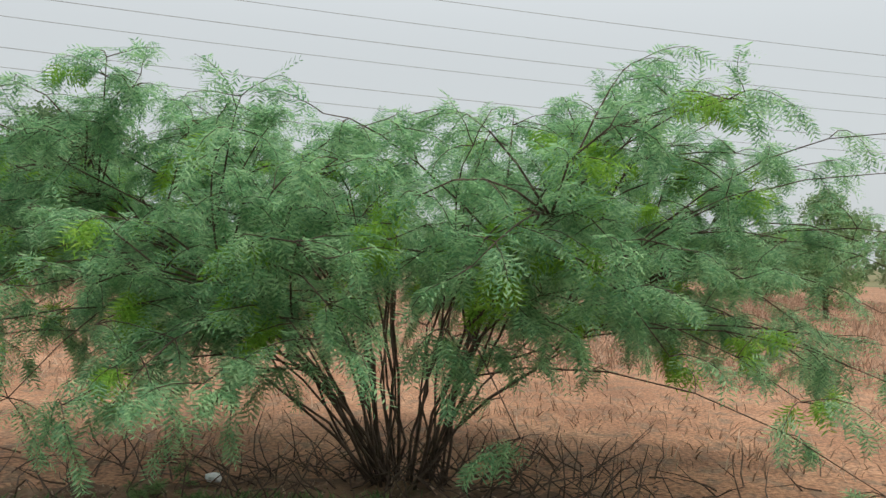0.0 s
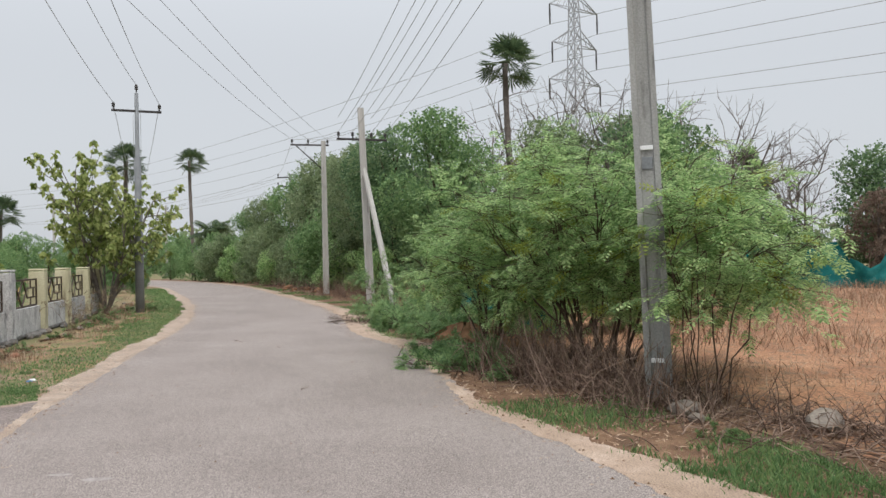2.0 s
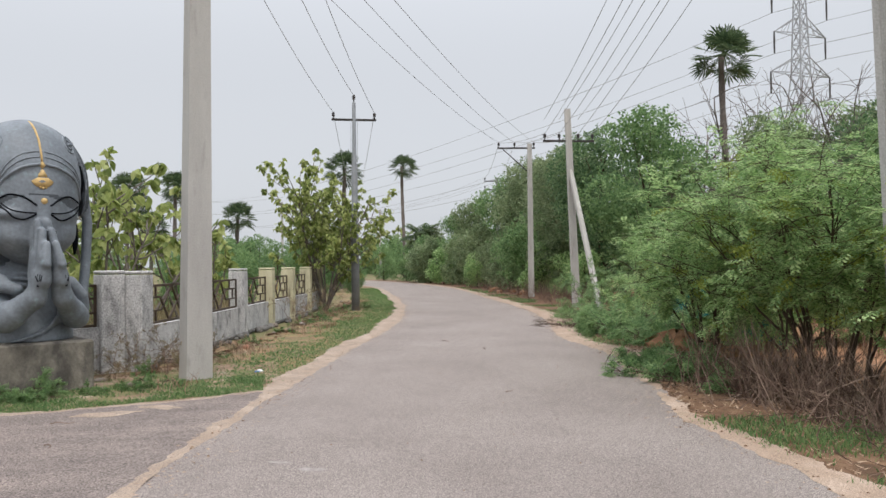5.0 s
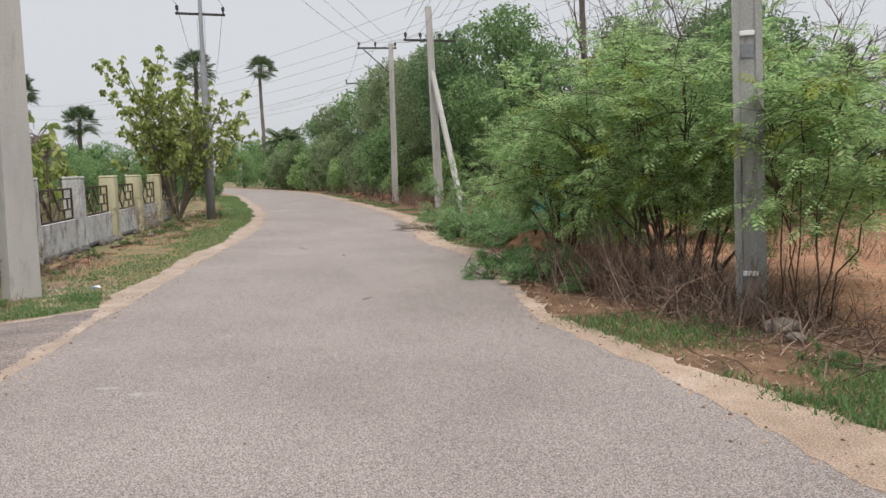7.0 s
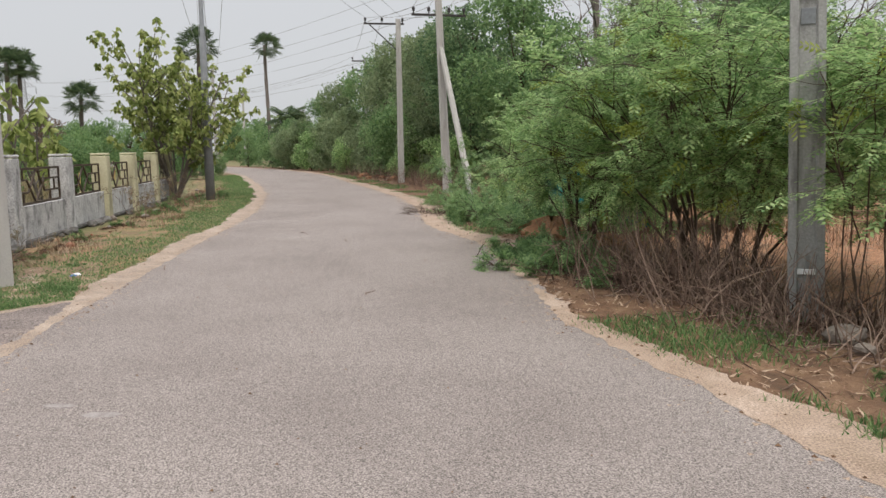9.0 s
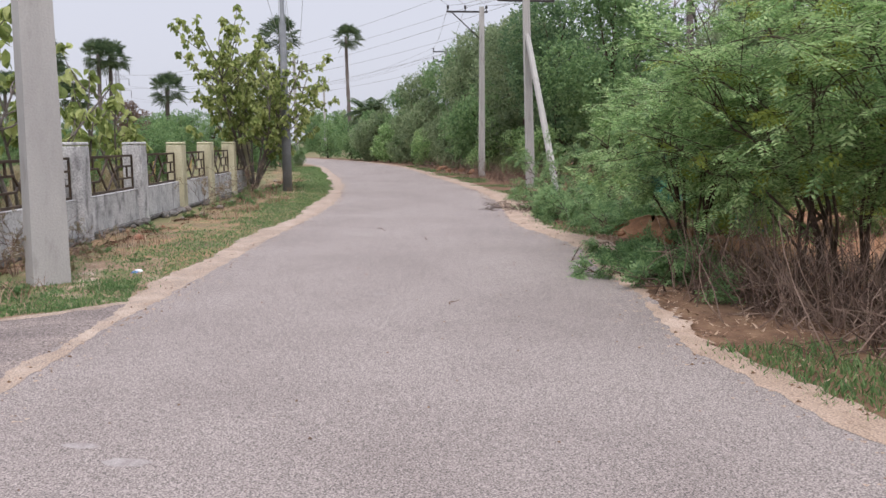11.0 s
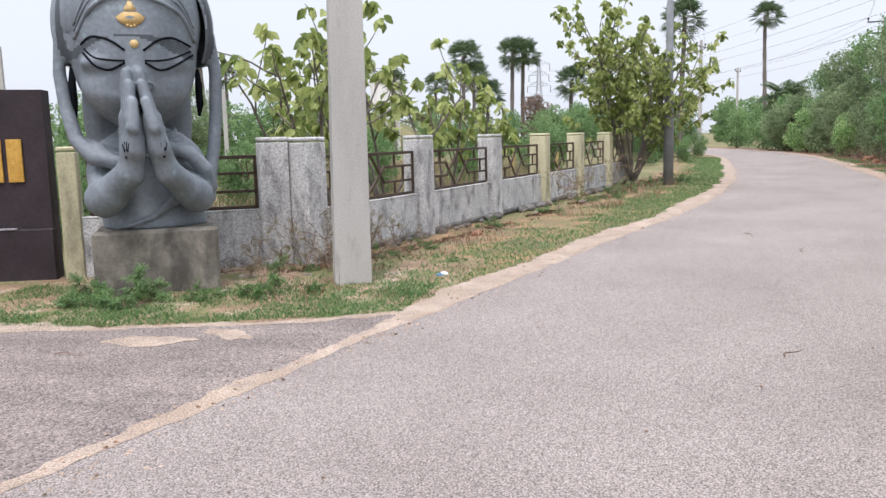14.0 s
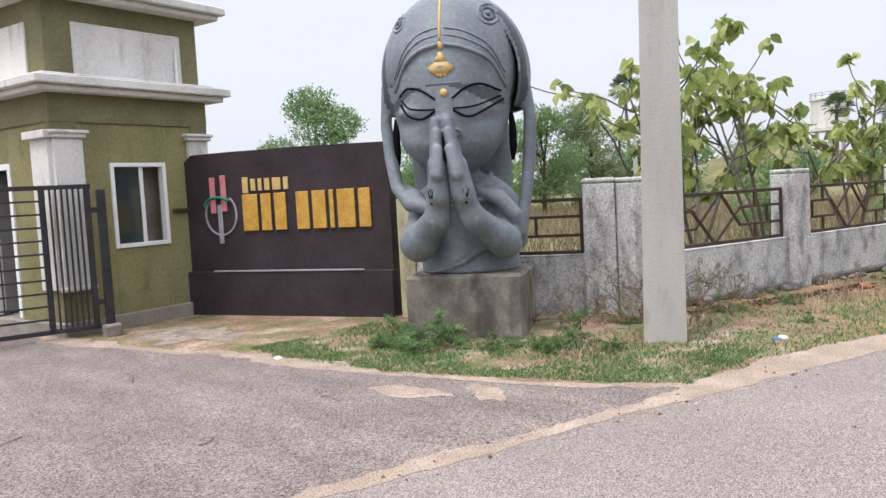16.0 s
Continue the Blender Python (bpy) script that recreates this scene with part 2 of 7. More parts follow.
STATUE_EDGE = material("dark_statue_rim", [(0.3, (0.05, 0.058, 0.066)), (0.7, (0.085, 0.096, 0.108))], scale=4, rough=0.65, bump=0.2)
BARK = material("brown_bark", [(0.3, (0.045, 0.03, 0.022)), (0.5, (0.085, 0.058, 0.042)), (0.7, (0.14, 0.1, 0.075))], scale=9, rough=0.9, bump=0.6, bump_scale=60)
BARK_GREY = material("grey_bark", [(0.3, (0.1, 0.085, 0.075)), (0.7, (0.2, 0.17, 0.15))], scale=7, rough=0.9, bump=0.5, bump_scale=60)
TWIG = material("dry_twig", [(0.3, (0.09, 0.058, 0.043)), (0.5, (0.17, 0.112, 0.085)), (0.7, (0.28, 0.2, 0.155))], scale=3, rough=0.9, bump=0, island=0.5)
STRAW = material("dry_grass", [(0.3, (0.21, 0.122, 0.08)), (0.5, (0.325, 0.21, 0.142)), (0.7, (0.46, 0.34, 0.245))], scale=0.8, rough=0.9, bump=0, island=0.6, leafy=0.2)
L_FEATHER = leaf_mat("feathery_leaf", (0.145, 0.315, 0.155), (0.25, 0.455, 0.225), (0.37, 0.56, 0.295), scale=1.6, island=0.9)
L_YOUNG = leaf_mat("young_feathery_leaf", (0.18, 0.37, 0.05), (0.25, 0.46, 0.06), (0.34, 0.54, 0.09), scale=1.6)
L_THORN = leaf_mat("thornbush_leaf", (0.17, 0.29, 0.11), (0.31, 0.46, 0.185), (0.455, 0.59, 0.275), scale=1.2, island=0.9)
L_THORN_B = leaf_mat("yellowish_thornbush_leaf", (0.22, 0.27, 0.06), (0.29, 0.34, 0.075), (0.37, 0.42, 0.1), scale=1.2)
L_DARK = leaf_mat("dark_tree_leaf", (0.085, 0.155, 0.075), (0.145, 0.235, 0.11), (0.215, 0.31, 0.15), scale=0.6)
L_MID = leaf_mat("tree_leaf", (0.12, 0.21, 0.09), (0.2, 0.32, 0.135), (0.285, 0.41, 0.18), scale=0.5)
L_OLIVE = leaf_mat("dusty_tree_leaf", (0.15, 0.205, 0.11), (0.225, 0.29, 0.15), (0.31, 0.37, 0.2), scale=0.5)
L_BROWN = leaf_mat("withered_leaf", (0.15, 0.105, 0.08), (0.23, 0.165, 0.125), (0.31, 0.235, 0.18), scale=0.7)
L_TEAK = leaf_mat("broad_leaf", (0.16, 0.21, 0.06), (0.3, 0.36, 0.11), (0.46, 0.5, 0.2), scale=2.0, island=1.0)
L_PALM = leaf_mat("palm_leaf", (0.045, 0.075, 0.036), (0.075, 0.115, 0.052), (0.115, 0.155, 0.075), scale=0.8)
L_GRASS = leaf_mat("green_grass", (0.085, 0.17, 0.06), (0.14, 0.245, 0.09), (0.215, 0.31, 0.125), scale=1.4, island=0.9)
L_FIELD = leaf_mat("field_grass_blade", (0.15, 0.13, 0.07), (0.235, 0.19, 0.11), (0.33, 0.265, 0.165), scale=0.6)
NET = material("teal_shade_net", [(0.3, (0.006, 0.115, 0.115)), (0.5, (0.012, 0.18, 0.175)), (0.7, (0.04, 0.26, 0.25))], scale=3, rough=0.8, bump=0.3, leafy=0.2)
RUBBLE = material("rubble_stone", [(0.3, (0.14, 0.115, 0.095)), (0.7, (0.29, 0.25, 0.215))], scale=6, rough=0.9, bump=0.4)
EARTH_CLOD = material("orange_earth", [(0.3, (0.17, 0.08, 0.042)), (0.5, (0.27, 0.135, 0.07)), (0.7, (0.36, 0.2, 0.115))], scale=5, rough=0.95, bump=0.6)
BRICK_RED = material("broken_brick", [(0.3, (0.22, 0.09, 0.055)), (0.7, (0.36, 0.17, 0.11))], scale=9, rough=0.9, bump=0.4)
PLASTIC = material("white_litter", [(0.3, (0.6, 0.6, 0.6)), (0.7, (0.75, 0.76, 0.78))], scale=20, rough=0.5, bump=0.1)
BLUE_PLASTIC = material("blue_litter", [(0.3, (0.05, 0.13, 0.28)), (0.7, (0.12, 0.24, 0.42))], scale=20, rough=0.5, bump=0.1)
GLASS = bpy.data.materials.new("window_glass")
GLASS.use_nodes = True
gb = GLASS.node_tree.nodes["Principled BSDF"]
gb.inputs["Base Color"].default_value, gb.inputs["Roughness"].default_value = (0.25, 0.33, 0.33, 1), 0.04
gb.inputs["Transmission Weight"].default_value, gb.inputs["IOR"].default_value = 0.9, 1.45


# ---- geometry helpers ----
class Geo:
    """Collects vertices, faces and material slots of one mesh."""

    def __init__(self):
        self.v, self.f, self.m = [], [], []

    def add(self, verts, faces, slot=0):
        o = len(self.v)
        self.v += [tuple(p) for p in verts]
        self.f += [tuple(o + i for i in q) for q in faces]
        self.m += [slot] * len(faces)
        return self

    def box(self, c, s, m=None, bevel=0.01, slot=0):
        """A box of size s round c with chamfered edges."""
        bm = bmesh.new()
        h = [x / 2 for x in s]
        b = min(bevel, min(h) * 0.6)
        for sx in (-1, 1):
            for sy in (-1, 1):
                for sz in (-1, 1):
                    for k in range(3):
                        p = [sx * (h[0] - b), sy * (h[1] - b), sz * (h[2] - b)]
                        p[k] += (sx, sy, sz)[k] * b
                        bm.verts.new(p)
        bmesh.ops.convex_hull(bm, input=bm.verts[:])
        bmesh.ops.dissolve_limit(bm, angle_limit=0.01, verts=bm.verts[:], edges=bm.edges[:])
        bm.verts.index_update()
        t = Matrix.Translation(c)
        if m is not None:
            t = m @ t
        self.add([t @ v.co for v in bm.verts], [[v.index for v in f.verts] for f in bm.faces], slot)
        bm.free()
        return self

    def tube(self, path, radii, sides=6, slot=0, flat=1.0):
        path = np.asarray(path, float)
        n = len(path)
        radii = np.broadcast_to(np.asarray(radii, float), (n,))
        tan = np.gradient(path, axis=0)
        tan /= np.linalg.norm(tan, axis=1)[:, None] + 1e-9
        ref = np.array([0, 0, 1.0]) if abs(tan[0, 2]) < 0.9 else np.array([1.0, 0, 0])
        verts = []
        for i in range(n):
            u = np.cross(tan[i], ref)
            u /= np.linalg.norm(u) + 1e-9
            w = np.cross(u, tan[i])
            ref = w
            a = np.arange(sides) * 2 * np.pi / sides
            verts.append(path[i] + radii[i] * (np.cos(a)[:, None] * u + flat * np.sin(a)[:, None] * w))
        verts = np.concatenate(verts)
        faces = [(i * sides + j, i * sides + (j + 1) % sides, (i + 1) * sides + (j + 1) % sides, (i + 1) * sides + j) for i in range(n - 1) for j in range(sides)]
        faces += [tuple(range(sides))[::-1], tuple((n - 1) * sides + j for j in range(sides))]
        return self.add(verts, faces, slot)

    def lathe(self, c, profile, sides=20, slot=0):
        """profile: (radius, height) from below upwards."""
        a = np.arange(sides) * 2 * np.pi / sides
        verts = [(c[0] + r * math.cos(t), c[1] + r * math.sin(t), c[2] + z) for r, z in profile for t in a]
        faces = [(i * sides + j, i * sides + (j + 1) % sides, (i + 1) * sides + (j + 1) % sides, (i + 1) * sides + j) for i in range(len(profile) - 1) for j in range(sides)]
        faces += [tuple(range(sides))[::-1], tuple((len(profile) - 1) * sides + j for j in range(sides))]
        return self.add(verts, faces, slot)

    def mesh(self, name, mats, smooth=False):
        me = bpy.data.meshes.new(name)
        me.from_pydata(self.v, [], self.f)
        for m in mats if isinstance(mats, (list, tuple)) else [mats]:
            me.materials.append(m)
        me.polygons.foreach_set("material_index", self.m)
        me.polygons.foreach_set("use_smooth", [smooth] * len(self.f))
        me.update()
        return me


def thing(name, at=(0, 0, 0), turn=0, label="", category="", group="", kind=""):
    ob = new(name)
    ob.empty_display_size = 0.1
    ob.matrix_basis = pose(*at, 0, 0, turn)
    return tagged(ob, label, category, group, kind)


def part(name, geo, mats, parent, label="", smooth=False):
    ob = new(name, geo if isinstance(geo, bpy.types.Mesh) else geo.mesh(name, mats, smooth))
    ob.parent = parent
    return tagged(ob, label) if label else ob


def solo(name, geo, mats, label="", category="", group="", kind="", smooth=False):
    return tagged(new(name, geo.mesh(name, mats, smooth)), label, category, group, kind)


def array_mesh(name, verts, faces, mats, slots=None, smooth=False):
    """A mesh from arrays: verts (n, 3), faces (m, k)."""
    me = bpy.data.meshes.new(name)
    verts, faces = np.asarray(verts, np.float32), np.asarray(faces, np.int32)
    me.vertices.add(len(verts))
    me.vertices.foreach_set("co", verts.ravel())
    k = faces.shape[1]
    me.loops.add(faces.size)
    me.loops.foreach_set("vertex_index", faces.ravel())
    me.polygons.add(len(faces))
    me.polygons.foreach_set("loop_start", np.arange(len(faces), dtype=np.int32) * k)
    for m in mats if isinstance(mats, (list, tuple)) else [mats]:
        me.materials.append(m)
    if slots is not None:
        me.polygons.foreach_set("material_index", np.asarray(slots, np.int32))
    me.polygons.foreach_set("use_smooth", [smooth] * len(faces))
    me.update(calc_edges=True)
    me.validate()
    return me


def spline(pts, step):
    """A smooth line through points, at about even steps."""
    p = np.asarray(pts, float)
    p = np.vstack([2 * p[0] - p[1], p, 2 * p[-1] - p[-2]])
    out = []
    for i in range(1, len(p) - 2):
        n = max(1, int(np.linalg.norm(p[i + 1] - p[i]) / step))
        t = (np.arange(n) / n)[:, None]
        a, b, c, d = p[i - 1], p[i], p[i + 1], p[i + 2]
        out.append(0.5 * (2 * b + (c - a) * t + (2 * a - 5 * b + 4 * c - d) * t ** 2 + (3 * b - a - 3 * c + d) * t ** 3))
    return np.vstack(out + [p[-2][None]])


def at_az(az, dist, x=0.0, y=0.0):
    return x - dist * math.sin(radians(az)), y + dist * math.cos(radians(az))


def wobble(n, size, rng, smooth=5):
    w = rng.normal(0, 1, n + 2 * smooth)
    return size * np.convolve(w, np.ones(smooth) / smooth ** 0.5, "same")[smooth:-smooth]


# ---- ground, road ----
rng = np.random.default_rng(3)
LEFT = [(14, -5.5), (6, -3.6), (0, -2.25), (-4, -1.5), (-7.44, -0.76), (-9.1, -0.41), (-10.2, -0.08), (-11.4, 0.24), (-14.4, 1.06), (-17.3, 1.97), (-19.5, 2.58), (-22.5, 3.34), (-26.4, 4.08), (-31.6, 4.85), (-42, 5.9), (-52, 6.6), (-64, 6.0), (-80, 3.0), (-110, -6), (-150, -22)]
RIGHT = [(14, 0.4), (6, 2.2), (0, 2.95), (-3.5, 3.36), (-4.9, 3.57), (-6.3, 3.82), (-7.7, 3.99), (-9.3, 4.47), (-11.2, 4.95), (-13.0, 5.5), (-16.1, 5.75), (-20.5, 7.05), (-25.4, 8.06), (-31, 8.8), (-44, 10.4), (-54, 11.0), (-66, 10.4), (-82, 7.4), (-112, -1.5), (-151, -17)]


def resample(line, n):
    d = np.r_[0, np.cumsum(np.linalg.norm(np.diff(line, axis=0), axis=1))]
    t = np.linspace(0, d[-1], n)
    return np.c_[np.interp(t, d, line[:, 0]), np.interp(t, d, line[:, 1])]


def normals(line):
    t = np.gradient(line, axis=0)
    t /= np.linalg.norm(t, axis=1)[:, None]
    return np.c_[-t[:, 1], t[:, 0]]


def strip(name, a, b, z, mat, cols=8, crown=0.0):
    """A sheet between two lines of equal length, with a slight crown."""
    n = len(a)
    s = np.linspace(0, 1, cols + 1)[None, :, None]
    xy = a[:, None] * (1 - s) + b[:, None] * s
    zz = np.full((n, cols + 1, 1), z) + crown * (1 - (2 * s - 1) ** 2)
    v = np.concatenate([xy, zz], 2).reshape(-1, 3)
    i, j = np.meshgrid(np.arange(n - 1), np.arange(cols), indexing="ij")
    q = (i * (cols + 1) + j).ravel()
    f = np.c_[q, q + 1, q + cols + 2, q + cols + 1]
    if np.cross(b[0] - a[0], a[1] - a[0]) < 0:
        f = f[:, ::-1]
    ob = new(name, array_mesh(name, v, f, mat))
    return ob


NL = 2600
left_line, right_line = resample(spline(LEFT, 0.3), NL), resample(spline(RIGHT, 0.3), NL)
nl, nr = normals(left_line), normals(right_line)      # both point to the left of travel (south)


def ragged(fine, wide):
    return wobble(NL, fine, rng, 3) + wobble(NL, wide, rng, 30)


le = left_line + nl * ragged(0.012, 0.03)[:, None]
re = right_line + nr * ragged(0.015, 0.04)[:, None]
tagged(strip("road", le, re, 0.022, ASPHALT, 10, 0.0), "worn grey asphalt country road curving between verges", "road", kind="structure")
ls = left_line + nl * (np.interp(left_line[:, 0], [-60, -24, -17, -11, -9.5, -6], [0.3, 0.3, 0.28, 0.22, 0.16, 0.1]) + ragged(0.02, 0.07))[:, None]
rs = right_line - nr * (np.interp(right_line[:, 0], [-30, -16, -13, -11, -9.5, -7.4, -6.2, -5, -4, 0], [0.42, 0.5, 0.45, 0.18, 0.06, 0.06, 0.18, 0.3, 0.4, 0.45]) + ragged(0.03, 0.08))[:, None]
tagged(strip("shoulder_left", ls, left_line - nl * (0.075 + ragged(0.012, 0.025))[:, None], 0.0242, SAND_PALE, 3), "sandy dirt shoulder along the asphalt edge", "shoulder", kind="structure")
tagged(strip("shoulder_right", right_line + nr * (0.1 + ragged(0.02, 0.03))[:, None], rs, 0.0242, SAND, 3), "sandy dirt shoulder along the asphalt edge", "shoulder", kind="structure")
lv = left_line + nl * (2.6 + wobble(NL, 0.2, rng, 30))[:, None]
rv = right_line - nr * (2.2 + wobble(NL, 0.3, rng, 30))[:, None]
tagged(strip("verge_left", lv, left_line - nl * 0.4, 0.004, VERGE, 4), "grassy soil verge beside the road", "verge", kind="structure")
tagged(strip("verge_right", right_line + nr * 0.4, rv, 0.004, LITTER, 4), "verge covered with dry leaf litter and twigs", "verge", kind="structure")

# ground sheet: fine near the road, reaching the horizon
g_r = np.r_[0, np.geomspace(2, 1600, 60)]
g_a = np.linspace(0, 2 * np.pi, 97)[:-1]
gv = np.array([(-10 + r * math.cos(a), 3 + r * math.sin(a), -0.006) for r in g_r for a in g_a])
gi, gj = np.meshgrid(np.arange(len(g_r) - 1), np.arange(96), indexing="ij")
gf = np.c_[(gi * 96 + gj).ravel(), ((gi + 1) * 96 + gj).ravel(), ((gi + 1) * 96 + (gj + 1) % 96).ravel(), (gi * 96 + (gj + 1) % 96).ravel()]
mx_ = gv[gf].mean(1)
south = mx_[:, 1] < 3 - 0.16 * (mx_[:, 0] + 10)
tagged(new("ground", array_mesh("ground", gv, gf, [RED_SOIL, SCRUB], np.where(south | (np.hypot(mx_[:, 0], mx_[:, 1]) > 70), 1, 0))), "bare red soil field and dusty scrub ground", "ground", kind="structure")

# drive: a dusty asphalt apron from the road to the gate
drive_edge = [(-10.55, 0.0), (-10.05, -1.25), (-9.75, -2.0), (-9.62, -2.6), (-9.55, -3.4), (-9.5, -4.0), (-9.25, -5.0), (-9.05, -5.8), (-8.95, -6.6), (-8.9, -8), (-8.9, -14), (-8.9, -24)]
de = resample(spline(drive_edge, 0.15), 160)
de = de + normals(de) * wobble(160, 0.03, rng)[:, None]
dw = np.c_[np.interp(np.linspace(0, 1, 160), [0, 0.3, 1], [0.5, -1.5, -2.0]), np.interp(np.linspace(0, 1, 160), [0, 0.3, 1], [-1.3, -6.5, -24])]
tagged(strip("drive", de, dw, 0.018, ASPHALT_DRIVE, 12), "dusty dark asphalt driveway apron before the gate", "driveway", kind="structure")
near_ = de[:120]
wall_side = np.c_[np.interp(np.linspace(0, 1, 120), [0, 0.3, 0.55, 1], [-13.6, -13.3, -12.3, -10.9]), np.interp(np.linspace(0, 1, 120), [0, 0.3, 0.55, 1], [0.0, -2.4, -4.4, -7.3])]
tagged(strip("forecourt", wall_side, near_, 0.009, FORECOURT, 8), "dry brown soil forecourt before the sign wall", "soil", kind="structure")
sand_w = np.abs(wobble(120, 0.16, rng, 9))[:, None] + 0.05
tagged(strip("drive_edge_sand", near_ + np.array([-1.0, 0.05]) * sand_w, near_ + np.array([0.6, 0.0]) * np.abs(wobble(120, 0.13, rng, 9))[:, None], 0.0205, SAND_PALE, 3), "pale sand washed along the edge of the driveway", "sand", kind="structure")


# ---- boundary wall with grilles ----
def frame_to(p, q):
    """A matrix whose x axis runs along the ground from p to q."""
    return pose(p[0], p[1], 0, 0, 0, math.degrees(math.atan2(q[1] - p[1], q[0] - p[0])))


def bars(g, segs, m, w=0.028, d=0.028):
    """Flat bars between points (x, z) in the plane of m."""
    for x0, z0, x1, z1 in segs:
        ln = math.hypot(x1 - x0, z1 - z0)
        t = m @ Matrix.Translation(((x0 + x1) / 2, 0, (z0 + z1) / 2)) @ Matrix.Rotation(-math.atan2(z1 - z0, x1 - x0), 4, "Y")
        g.box((0, 0, 0), (ln + w * 0.6, d, w), t, 0.003)
    return g


def pillar(parent, at, turn, w, h, mat, label=""):
    g = Geo()
    t = pose(at[0], at[1], 0, 0, 0, turn)
    g.box((0, 0, h / 2 - 0.03), (w, w, h - 0.06), t, 0.012)
    g.box((0, 0, h - 0.025), (w + 0.006, w + 0.006, 0.05), t, 0.018)
    return part("pillar", g, mat, parent, label)


def wall_span(parent, p, q, style, low=0.63, top=1.25, mat=CONCRETE, plinth=True):
    """A low plastered wall from p to q with an iron grille above it."""
    m = frame_to(p, q)
    ln = math.hypot(q[0] - p[0], q[1] - p[1])
    g = Geo().box((ln / 2, 0, low / 2), (ln, 0.15, low), m, 0.01).box((ln / 2, 0, low + 0.008), (ln, 0.158, 0.02), m, 0.006)
    part("low_wall", g, mat, parent)
    if plinth:
        part("plinth", Geo().box((ln / 2, 0.02, 0.05), (ln - 0.01, 0.24, 0.1), m, 0.03), FOOT_GREY, parent, "dark grey plinth at the wall foot")
    x0, x1, z0, z1 = 0.2, ln - 0.2, low + 0.04, top
    gr = Geo()
    h, w = z1 - z0, x1 - x0
    segs = [(x0, z0, x1, z0), (x0, z1, x1, z1), (x0, z0, x0, z1), (x1, z0, x1, z1)]
    a, b = z0 + h * 0.32, z0 + h * 0.68
    if style == "plain":
        inner = [(x0, a, x1, a), (x0, b, x1, b), (x0 + w * 0.3, a, x0 + w * 0.3, b), (x0 + w * 0.72, b, x0 + w * 0.72, a), (x0 + w * 0.52, z0, x0 + w * 0.52, a), (x0 + w * 0.48, b, x0 + w * 0.48, z1)]
    else:
        # two crossing zigzags in the middle, stepped bars to both sides
        inner = [(x0 + w * 0.3, b, x0 + w * 0.46, z0), (x0 + w * 0.46, z0, x0 + w * 0.66, b), (x0 + w * 0.32, a, x0 + w * 0.51, z1), (x0 + w * 0.51, z1, x0 + w * 0.66, a)]
        for e, k in ((x0, 1), (x1, -1)):
            inner += [(e, b, e + k * w * (0.3 if k > 0 else 0.34), b), (e, a, e + k * w * (0.32 if k > 0 else 0.34), a), (e + k * w * 0.22, b, e + k * w * 0.22, z1), (e + k * w * 0.22, z0, e + k * w * 0.22, a), (e + k * w * 0.12, a, e + k * w * 0.12, b)]
    fr = part("grille", bars(gr, segs, m, 0.04), BRONZE, parent, "brown painted iron grille frame")
    for s in inner:
        part("bar", bars(Geo(), [s], m, 0.033), BRONZE, fr)


SIGN_A, SIGN_B = Vector((-10.82, -7.32)), Vector((-11.84, -4.5))
P0, GA, GB = (-11.95, -4.33), (-13.02, -2.42), (-13.13, -2.05)
wall_gate = thing("boundary_wall", label="weathered grey plastered wall with brown iron grille beside the sign", category="boundary wall")
pillar(wall_gate, P0, -62, 0.2, 1.45, CREAM)
wall_span(wall_gate, P0, GA, "plain", 0.66, 1.28, plinth=False)
pillar(wall_gate, GA, -60, 0.34, 1.5, CONCRETE)

wall_road = thing("boundary_wall", label="long weathered plastered wall with square pillars and brown iron grilles along the verge", category="boundary wall")
PILLARS = [GB, (-15.85, -1.40), (-18.6, -0.8), (-21.3, -0.2), (-23.75, 0.38), (-26.4, 0.98), (-28.6, 1.47)]
for i, (p, q) in enumerate(zip(PILLARS, PILLARS[1:])):
    wall_span(wall_road, p, q, "zigzag")
for i, p in enumerate(PILLARS):
    pillar(wall_road, p, 168 if i else 160, 0.34, 1.49, CONCRETE if i < 3 else CREAM, "" if i < 3 else "faded cream painted pillar")
# small gold plates on three grilles
for i in (2, 3):
    p, q = Vector(PILLARS[i]), Vector(PILLARS[i + 1])
    c = p.lerp(q, 0.47)
    m = frame_to(p, q)
    g = Geo().box((1.28, 0.045, 0.95), (0.13, 0.012, 0.3), m @ Matrix.Translation((1.28, 0, 0.95)) @ Matrix.Rotation(0.35, 4, "Y") @ Matrix.Translation((-1.28, 0, -0.95)), 0.003)
    part("ornament_plate", g, GOLD_PALE, wall_road, "yellow painted ornament plate on the grille")

# ---- sign wall ----
sm = frame_to(SIGN_A, SIGN_B)
SL = (SIGN_B - SIGN_A).length
sign_wall = thing("entrance_sign_wall", label="dark purple-brown painted entrance sign wall with ochre lettering blocks", category="sign wall")
# front face is on the -y side of the sign's frame
g = Geo()
prof = [(0.0, 0.0), (SL, 0.0), (SL, 2.06), (SL * 0.6, 2.085), (SL * 0.25, 2.09), (0.14, 2.085), (0.03, 2.0)]
vs = [sm @ Vector((x, -0.0, z)) for x, z in prof] + [sm @ Vector((x, 0.22, z)) for x, z in prof]
n_ = len(prof)
g.add(vs, [tuple(range(n_)), tuple(range(2 * n_ - 1, n_ - 1, -1))] + [(i, i + n_, (i + 1) % n_ + n_, (i + 1) % n_) for i in range(n_)])
part("panel", g, SIGN_PURPLE, sign_wall)
part("base_band", Geo().box((SL / 2, -0.02, 0.285), (SL + 0.04, 0.09, 0.57), sm, 0.012), SIGN_PURPLE, sign_wall)
part("ledge_line", Geo().box((1.55, -0.068, 0.578), (2.2, 0.02, 0.022), sm, 0.004), GREY_LINE, sign_wall, "grey painted line")
